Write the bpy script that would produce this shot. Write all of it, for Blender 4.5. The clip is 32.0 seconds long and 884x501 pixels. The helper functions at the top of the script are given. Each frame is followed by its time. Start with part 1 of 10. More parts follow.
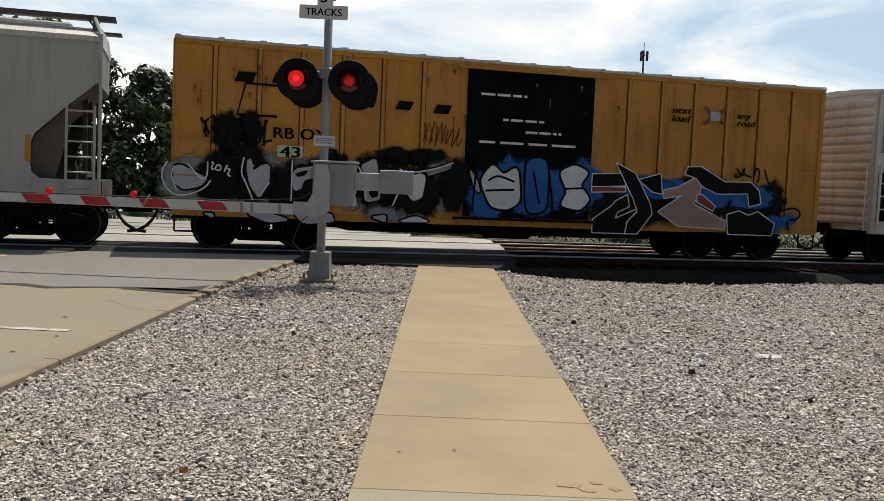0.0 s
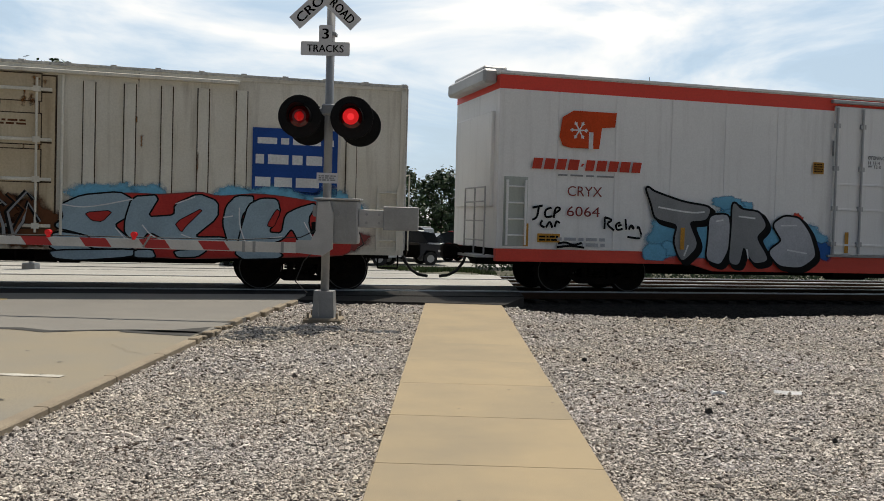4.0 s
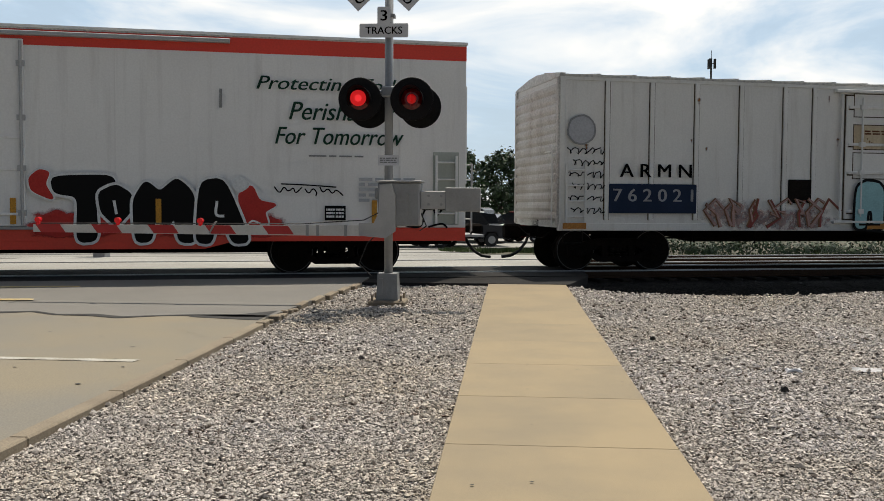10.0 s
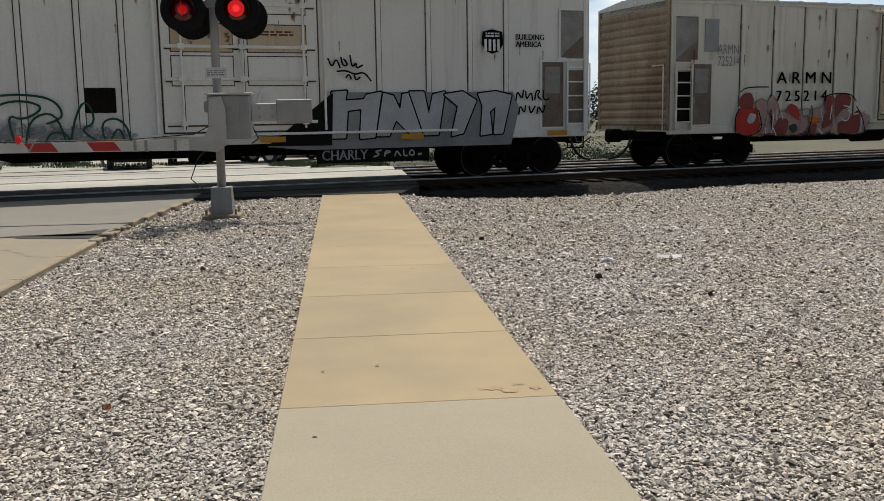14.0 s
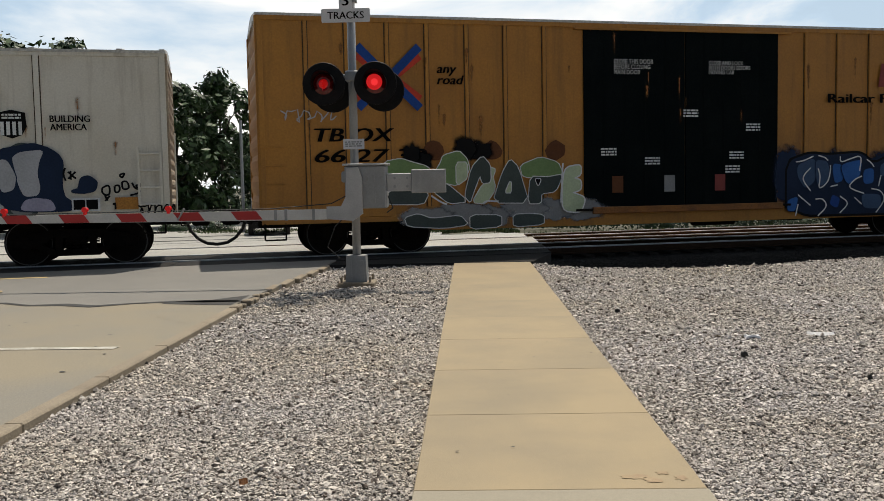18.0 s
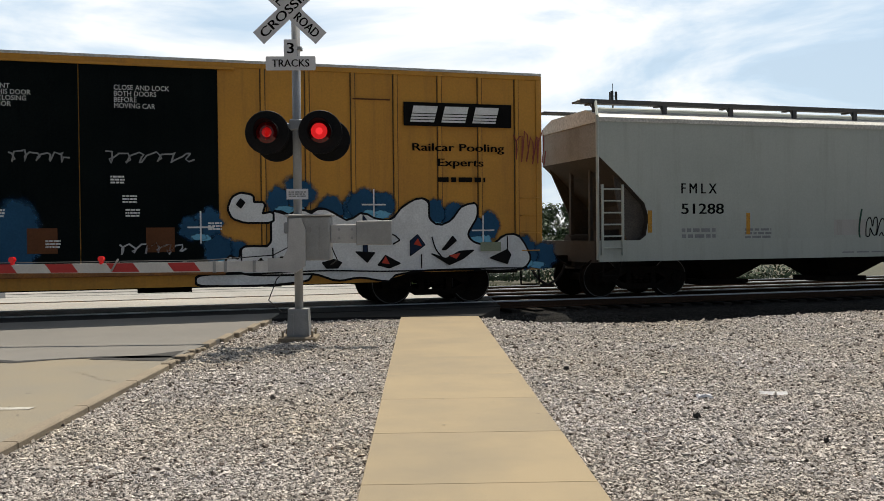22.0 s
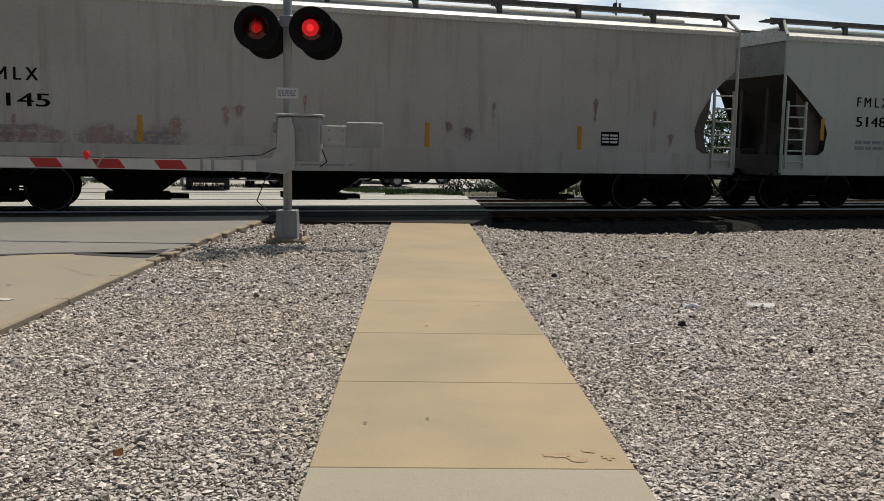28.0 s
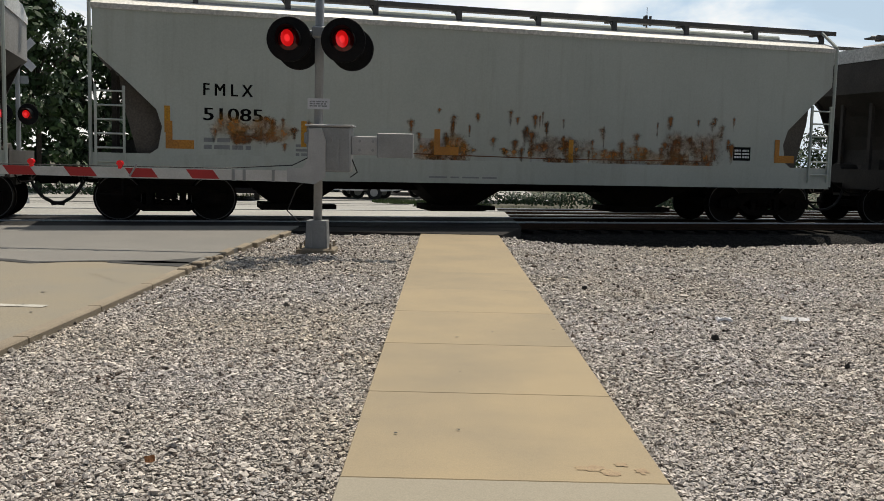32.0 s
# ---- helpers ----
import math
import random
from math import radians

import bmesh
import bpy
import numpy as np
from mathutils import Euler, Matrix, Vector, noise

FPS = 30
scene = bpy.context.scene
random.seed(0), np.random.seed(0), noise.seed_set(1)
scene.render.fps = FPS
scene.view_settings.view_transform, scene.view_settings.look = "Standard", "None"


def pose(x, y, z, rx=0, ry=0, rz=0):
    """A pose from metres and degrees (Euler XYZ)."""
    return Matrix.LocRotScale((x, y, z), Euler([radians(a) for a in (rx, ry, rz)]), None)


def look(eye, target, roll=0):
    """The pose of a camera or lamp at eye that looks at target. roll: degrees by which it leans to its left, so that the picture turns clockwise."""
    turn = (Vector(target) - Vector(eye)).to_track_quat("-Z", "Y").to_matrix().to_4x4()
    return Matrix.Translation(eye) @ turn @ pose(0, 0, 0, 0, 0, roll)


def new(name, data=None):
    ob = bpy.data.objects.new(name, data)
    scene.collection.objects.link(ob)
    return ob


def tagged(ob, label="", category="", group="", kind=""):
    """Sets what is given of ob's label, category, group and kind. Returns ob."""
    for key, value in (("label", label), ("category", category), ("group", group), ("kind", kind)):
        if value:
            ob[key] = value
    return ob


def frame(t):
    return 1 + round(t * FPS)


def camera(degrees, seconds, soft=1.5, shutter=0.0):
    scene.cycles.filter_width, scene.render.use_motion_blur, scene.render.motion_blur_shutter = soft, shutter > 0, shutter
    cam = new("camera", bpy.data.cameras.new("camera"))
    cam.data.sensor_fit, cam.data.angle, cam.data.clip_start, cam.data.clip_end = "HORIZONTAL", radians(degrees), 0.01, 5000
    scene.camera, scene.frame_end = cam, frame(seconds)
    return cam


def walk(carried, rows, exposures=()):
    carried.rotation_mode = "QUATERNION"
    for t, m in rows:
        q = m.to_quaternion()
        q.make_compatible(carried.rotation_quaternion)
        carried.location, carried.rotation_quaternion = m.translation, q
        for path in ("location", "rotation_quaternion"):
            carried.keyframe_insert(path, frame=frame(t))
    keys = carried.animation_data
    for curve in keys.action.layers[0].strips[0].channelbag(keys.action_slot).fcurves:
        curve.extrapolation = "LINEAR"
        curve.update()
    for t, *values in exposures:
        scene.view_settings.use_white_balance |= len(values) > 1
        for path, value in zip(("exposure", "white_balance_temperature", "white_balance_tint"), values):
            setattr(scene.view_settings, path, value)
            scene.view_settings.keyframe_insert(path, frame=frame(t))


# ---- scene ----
cam = camera(50.59, 32.0, soft=0.8, shutter=0.0)
PATH = [  # seconds, eye, turn to the left, tilt up, lean
    (0, -0.316, 0.306, 1.453, -0.15, -3.89, 2.46),
    (0.5, -0.283, 0.397, 1.464, 2.07, -3.69, 2.54),
    (1, -0.284, 0.415, 1.452, 3.23, -3.27, 2.89),
    (1.5, -0.289, 0.457, 1.456, 3.25, -3.11, 2.96),
    (2, -0.273, 0.496, 1.445, 2.70, -2.87, 2.86),
    (2.5, -0.284, 0.555, 1.429, 1.90, -2.74, 2.78),
    (3, -0.285, 0.584, 1.437, 1.10, -2.53, 2.23),
    (3.5, -0.258, 0.576, 1.441, 0.81, -2.07, 1.91),
    (4, -0.272, 0.575, 1.444, 0.48, -1.67, 1.58),
    (4.5, -0.327, 0.564, 1.421, 0.34, -1.82, 1.70),
    (6.5, -0.335, 0.572, 1.428, 2.26, -3.19, 1.87),
    (7, -0.341, 0.590, 1.440, 2.71, -2.94, 1.91),
    (7.5, -0.337, 0.577, 1.434, 3.24, -1.68, 1.89),
    (8, -0.328, 0.581, 1.425, 3.76, -1.98, 1.76),
    (8.5, -0.320, 0.603, 1.421, 4.08, -2.97, 1.35),
    (9, -0.320, 0.606, 1.415, 4.22, -3.42, 0.97),
    (9.5, -0.322, 0.615, 1.424, 4.20, -3.29, 0.60),
    (10, -0.311, 0.637, 1.427, 4.16, -2.85, 0.35),
    (10.5, -0.289, 0.659, 1.422, 4.03, -2.33, 0.12),
    (11, -0.267, 0.665, 1.389, 3.93, -1.97, 0.26),
    (11.5, -0.279, 0.636, 1.375, 3.10, -2.79, 0.19),
    (12, -0.306, 0.558, 1.390, 1.78, -4.48, 0.76),
    (12.5, -0.342, 0.443, 1.385, -0.62, -5.68, 1.06),
    (13, -0.369, 0.377, 1.376, -3.24, -6.68, 0.76),
    (13.5, -0.359, 0.301, 1.385, -5.29, -7.59, 0.05),
    (14, -0.364, 0.257, 1.390, -6.16, -8.18, -0.88),
    (14.5, -0.385, 0.266, 1.391, -5.71, -8.39, -1.73),
    (15, -0.397, 0.294, 1.395, -4.58, -8.13, -1.97),
    (15.5, -0.398, 0.315, 1.391, -3.31, -7.16, -1.70),
    (17.5, -0.390, 0.371, 1.423, 0.91, -4.19, -1.26),
    (18, -0.405, 0.372, 1.441, 1.70, -4.06, -1.09),
    (18.5, -0.416, 0.416, 1.460, 2.24, -3.88, -0.90),
    (19, -0.417, 0.455, 1.463, 2.12, -3.63, -0.59),
    (19.5, -0.426, 0.549, 1.445, 1.11, -3.19, -0.47),
    (20, -0.447, 0.614, 1.452, -0.27, -2.45, -0.63),
    (20.5, -0.455, 0.665, 1.448, -1.54, -0.92, -0.64),
    (21, -0.447, 0.717, 1.475, -2.46, 0.85, -0.86),
    (21.5, -0.394, 0.693, 1.417, -1.78, 1.10, -0.07),
    (22, -0.329, 0.736, 1.437, -1.31, -0.90, -0.58),
    (22.5, -0.336, 0.764, 1.453, -0.24, -1.51, -0.89),
    (23, -0.327, 0.781, 1.466, 1.17, -1.36, -1.05),
    (23.5, -0.317, 0.850, 1.460, 1.90, -1.35, -1.20),
    (24, -0.282, 0.841, 1.473, 2.31, -1.62, -1.11),
    (24.5, -0.249, 0.794, 1.467, 2.58, -1.69, -0.73),
    (25, -0.242, 0.773, 1.469, 2.56, -1.73, -0.50),
    (25.5, -0.245, 0.768, 1.466, 2.38, -1.80, -0.42),
    (26, -0.248, 0.780, 1.448, 1.89, -2.13, -0.33),
    (26.5, -0.240, 0.777, 1.434, 1.30, -2.88, 0.09),
    (28.5, -0.261, 0.899, 1.325, -2.00, -6.73, 1.07),
    (29, -0.262, 0.898, 1.323, -1.68, -6.25, 1.14),
    (29.5, -0.266, 0.899, 1.317, -1.40, -5.79, 1.21),
    (30, -0.271, 0.907, 1.314, -1.09, -5.57, 1.42),
    (30.5, -0.277, 0.907, 1.316, -0.61, -5.46, 1.46),
    (31, -0.281, 0.906, 1.317, 0.17, -5.44, 1.43),
    (31.5, -0.284, 0.894, 1.325, 0.92, -5.51, 1.29),
    (32, -0.279, 0.903, 1.328, 0.10, -5.61, 1.31),
]
walk(cam, [(t, Matrix.Translation((x, y, z)) @ pose(0, 0, 0, 90, 0, yaw) @ pose(0, 0, 0, tilt) @ pose(0, 0, 0, 0, 0, lean))
           for t, x, y, z, yaw, tilt, lean in PATH],
     [(0, -0.20), (12, -0.22), (13.5, -0.16), (15.5, -0.14), (18.5, -0.20), (20.5, -0.16), (21.5, -0.10), (22, -0.08), (22.6, -0.24), (24.5, -0.28), (32, -0.24)])

# ---- light: high summer sun behind the train, thin bright cloud ----
SUN_EL, SUN_AZ = 66.0, 17.0  # degrees up; degrees from +y (ahead) towards +x (right)
world = bpy.data.worlds.new("sky")
scene.world = world
world.use_nodes = True
wn, wl = world.node_tree.nodes, world.node_tree.links
sky = wn.new("ShaderNodeTexSky")
sky.sky_type, sky.sun_disc = "NISHITA", False
sky.sun_elevation, sky.sun_rotation = radians(SUN_EL), radians(SUN_AZ)
sky.dust_density, sky.air_density, sky.ozone_density = 1.6, 1.0, 1.5
w_co = wn.new("ShaderNodeTexCoord")
w_map = wn.new("ShaderNodeMapping")
w_map.inputs["Scale"].default_value = (1.0, 1.0, 3.2)
w_noise = wn.new("ShaderNodeTexNoise")
w_noise.inputs["Scale"].default_value, w_noise.inputs["Detail"].default_value = 2.6, 9.0
w_noise.inputs["Roughness"].default_value, w_noise.inputs["Distortion"].default_value = 0.55, 0.5
w_ramp = wn.new("ShaderNodeValToRGB")
w_ramp.color_ramp.elements[0].position, w_ramp.color_ramp.elements[1].position = 0.40, 0.66
w_mix = wn.new("ShaderNodeMix")
w_mix.data_type = "RGBA"
w_tint = wn.new("ShaderNodeValToRGB")
w_tint.color_ramp.elements[0].position, w_tint.color_ramp.elements[1].position = 0.10, 0.75
w_tint.color_ramp.elements[0].color, w_tint.color_ramp.elements[1].color = (0.60, 0.79, 1.0, 1), (1.0, 1.0, 0.99, 1)
w_cloud = wn.new("ShaderNodeVectorMath")
w_cloud.operation = "SCALE"
w_cloud.inputs["Scale"].default_value = 21.5
w_dim = wn.new("ShaderNodeMath")
w_dim.operation = "MULTIPLY_ADD"
w_dim.inputs[1].default_value, w_dim.inputs[2].default_value = 0.40, 0.58
wl.new(w_co.outputs["Generated"], w_map.inputs["Vector"])
wl.new(w_map.outputs["Vector"], w_noise.inputs["Vector"])
wl.new(w_noise.outputs["Fac"], w_ramp.inputs["Fac"])
wl.new(w_ramp.outputs["Color"], w_dim.inputs[0])
wl.new(w_ramp.outputs["Color"], w_tint.inputs["Fac"])
wl.new(w_tint.outputs["Color"], w_cloud.inputs[0])
wl.new(w_cloud.outputs[0], w_mix.inputs["B"])
# thin cloud scatters forwards: whiter round the sun, blue away from it
w_sun = wn.new("ShaderNodeVectorMath")
w_sun.operation = "DOT_PRODUCT"
w_sun.inputs[1].default_value = (math.sin(radians(SUN_AZ)), math.cos(radians(SUN_AZ)), 0.35)
w_side = wn.new("ShaderNodeMapRange")
w_side.interpolation_type = "SMOOTHSTEP"
w_side.inputs["From Min"].default_value, w_side.inputs["From Max"].default_value = -0.35, 0.75
w_both = wn.new("ShaderNodeMath")
w_both.operation = "MULTIPLY"
wl.new(w_co.outputs["Generated"], w_sun.inputs[0])
wl.new(w_sun.outputs["Value"], w_side.inputs["Value"])
wl.new(w_side.outputs["Result"], w_both.inputs[0])
wl.new(w_dim.outputs[0], w_both.inputs[1])
wl.new(w_both.outputs[0], w_mix.inputs["Factor"])
wl.new(sky.outputs["Color"], w_mix.inputs["A"])
wl.new(w_mix.outputs["Result"], wn["Background"].inputs["Color"])
wn["Background"].inputs["Strength"].default_value = 0.064
sun = new("sun", bpy.data.lights.new("sun", "SUN"))
sun.data.energy, sun.data.angle, sun.data.color = 5.0, radians(0.55), (1.0, 0.95, 0.86)
sun_way = Vector((math.sin(radians(SUN_AZ)) * math.cos(radians(SUN_EL)), math.cos(radians(SUN_AZ)) * math.cos(radians(SUN_EL)), math.sin(radians(SUN_EL))))
sun.matrix_world = look(sun_way * 60, (0, 0, 0))
scene.view_settings.use_white_balance = True
scene.view_settings.white_balance_temperature = 6900

# ---- materials ----
def surface(name, base, second=None, scale=3.0, amount=0.5, rough=0.7, metal=0.0, fine=60.0, bump=0.15, streak=0.0, streak_colour=(0.13, 0.06, 0.025),
            islands=0.0, coords="Object", fine_amount=0.25, gloss=0.5):
    """A paint, stone or metal with blotches, fine grain, relief and, where streak is given, run-down rust or dirt."""
    m = bpy.data.materials.new(name)
    m.use_nodes = True
    n, l = m.node_tree.nodes, m.node_tree.links
    b = n["Principled BSDF"]
    b.inputs["Roughness"].default_value, b.inputs["Metallic"].default_value = rough, metal
    b.inputs["Specular IOR Level"].default_value = gloss
    co = n.new("ShaderNodeTexCoord")
    info = n.new("ShaderNodeObjectInfo")
    shift = n.new("ShaderNodeVectorMath")
    shift.operation = "ADD"
    wide = n.new("ShaderNodeVectorMath")
    wide.operation = "SCALE"
    wide.inputs["Scale"].default_value = 37.0
    l.new(info.outputs["Random"], wide.inputs[0])
    l.new(co.outputs[coords], shift.inputs[0])
    l.new(wide.outputs[0], shift.inputs[1])
    at = shift.outputs[0]
    big = n.new("ShaderNodeTexNoise")
    big.inputs["Scale"].default_value, big.inputs["Detail"].default_value, big.inputs["Roughness"].default_value = scale, 6.0, 0.6
    l.new(at, big.inputs["Vector"])
    ramp = n.new("ShaderNodeValToRGB")
    ramp.color_ramp.elements[0].position, ramp.color_ramp.elements[1].position = 0.38, 0.68
    l.new(big.outputs["Fac"], ramp.inputs["Fac"])
    force = n.new("ShaderNodeMath")
    force.operation = "MULTIPLY"
    force.inputs[1].default_value = amount
    l.new(ramp.outputs["Color"], force.inputs[0])
    mix = n.new("ShaderNodeMix")
    mix.data_type = "RGBA"
    mix.inputs["A"].default_value = (*base, 1)
    mix.inputs["B"].default_value = (*(second or tuple(0.72 * c for c in base)), 1)
    l.new(force.outputs[0], mix.inputs["Factor"])
    colour = mix.outputs["Result"]
    grain = n.new("ShaderNodeTexNoise")
    grain.inputs["Scale"].default_value, grain.inputs["Detail"].default_value = fine, 4.0
    l.new(at, grain.inputs["Vector"])
    if fine_amount:
        tone = n.new("ShaderNodeMapRange")
        tone.inputs["From Min"].default_value, tone.inputs["From Max"].default_value = 0.3, 0.7
        tone.inputs["To Min"].default_value, tone.inputs["To Max"].default_value = 1 - fine_amount, 1 + fine_amount
        l.new(grain.outputs["Fac"], tone.inputs["Value"])
        toned = n.new("ShaderNodeVectorMath")
        toned.operation = "SCALE"
        l.new(colour, toned.inputs[0])
        l.new(tone.outputs["Result"], toned.inputs["Scale"])
        colour = toned.outputs[0]
    if islands:
        geo = n.new("ShaderNodeNewGeometry")
        lot = n.new("ShaderNodeMapRange")
        lot.inputs["To Min"].default_value, lot.inputs["To Max"].default_value = 1 - islands, 1 + islands
        l.new(geo.outputs["Random Per Island"], lot.inputs["Value"])
        varied = n.new("ShaderNodeVectorMath")
        varied.operation = "SCALE"
        l.new(colour, varied.inputs[0])
        l.new(lot.outputs["Result"], varied.inputs["Scale"])
        colour = varied.outputs[0]
    if streak:
        stretch = n.new("ShaderNodeMapping")
        stretch.inputs["Scale"].default_value = (5.0, 5.0, 0.35)
        l.new(at, stretch.inputs["Vector"])
        runs = n.new("ShaderNodeTexNoise")
        runs.inputs["Scale"].default_value, runs.inputs["Detail"].default_value, runs.inputs["Roughness"].default_value = 1.0, 8.0, 0.65
        l.new(stretch.outputs[0], runs.inputs["Vector"])
        cut = n.new("ShaderNodeMapRange")
        cut.inputs["From Min"].default_value, cut.inputs["From Max"].default_value = 0.52, 0.80
        cut.inputs["To Max"].default_value = streak
        l.new(runs.outputs["Fac"], cut.inputs["Value"])
        run_mix = n.new("ShaderNodeMix")
        run_mix.data_type = "RGBA"
        run_mix.inputs["B"].default_value = (*streak_colour, 1)
        l.new(cut.outputs["Result"], run_mix.inputs["Factor"])
        l.new(colour, run_mix.inputs["A"])
        colour = run_mix.outputs["Result"]
    l.new(colour, b.inputs["Base Color"])
    if bump:
        relief = n.new("ShaderNodeBump")
        relief.inputs["Strength"].default_value, relief.inputs["Distance"].default_value = bump, 0.01
        l.new(grain.outputs["Fac"], relief.inputs["Height"])
        l.new(relief.outputs["Normal"], b.inputs["Normal"])
    return m


def glowing(name, colour, strength):
    m = bpy.data.materials.new(name)
    m.use_nodes = True
    b = m.node_tree.nodes["Principled BSDF"]
    b.inputs["Base Color"].default_value = (*(0.6 * c for c in colour), 1)
    b.inputs["Emission Color"].default_value, b.inputs["Emission Strength"].default_value = (*colour, 1), strength
    b.inputs["Roughness"].default_value = 0.2
    return m


def stony(name, light, dark, cell):
    """Crushed stone seen as a bed: cells of several tones, with the shade of the gaps between them put into the colour.
    """
    m = surface(name, light, dark, 0.6, 0.6, 0.95, 0, 90, 0.3)
    n, l = m.node_tree.nodes, m.node_tree.links
    b = n["Principled BSDF"]
    co = n.new("ShaderNodeTexCoord")
    cells = n.new("ShaderNodeTexVoronoi")
    cells.inputs["Scale"].default_value = 1 / cell
    gaps = n.new("ShaderNodeTexVoronoi")
    gaps.feature = "DISTANCE_TO_EDGE"
    gaps.inputs["Scale"].default_value = 1 / cell
    l.new(co.outputs["Object"], cells.inputs["Vector"])
    l.new(co.outputs["Object"], gaps.inputs["Vector"])
    pick = n.new("ShaderNodeSeparateColor")
    l.new(cells.outputs["Color"], pick.inputs[0])
    tone = n.new("ShaderNodeMapRange")
    tone.inputs["To Min"].default_value, tone.inputs["To Max"].default_value = 0.62, 1.25
    l.new(pick.outputs[0], tone.inputs["Value"])
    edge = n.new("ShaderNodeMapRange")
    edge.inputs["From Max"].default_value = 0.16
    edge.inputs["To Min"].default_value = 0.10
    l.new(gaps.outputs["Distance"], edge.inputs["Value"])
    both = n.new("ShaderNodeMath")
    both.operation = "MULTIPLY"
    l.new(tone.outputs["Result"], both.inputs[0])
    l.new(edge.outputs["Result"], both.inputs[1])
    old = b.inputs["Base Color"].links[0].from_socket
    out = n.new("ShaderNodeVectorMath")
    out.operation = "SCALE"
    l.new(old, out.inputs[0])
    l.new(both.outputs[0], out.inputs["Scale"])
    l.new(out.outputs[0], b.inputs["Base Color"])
    relief = n.new("ShaderNodeBump")
    relief.inputs["Strength"].default_value, relief.inputs["Distance"].default_value = 0.9, 0.02
    l.new(edge.outputs["Result"], relief.inputs["Height"])
    l.new(relief.outputs["Normal"], b.inputs["Normal"])
    b.inputs["Specular IOR Level"].default_value = 0.15
    return m


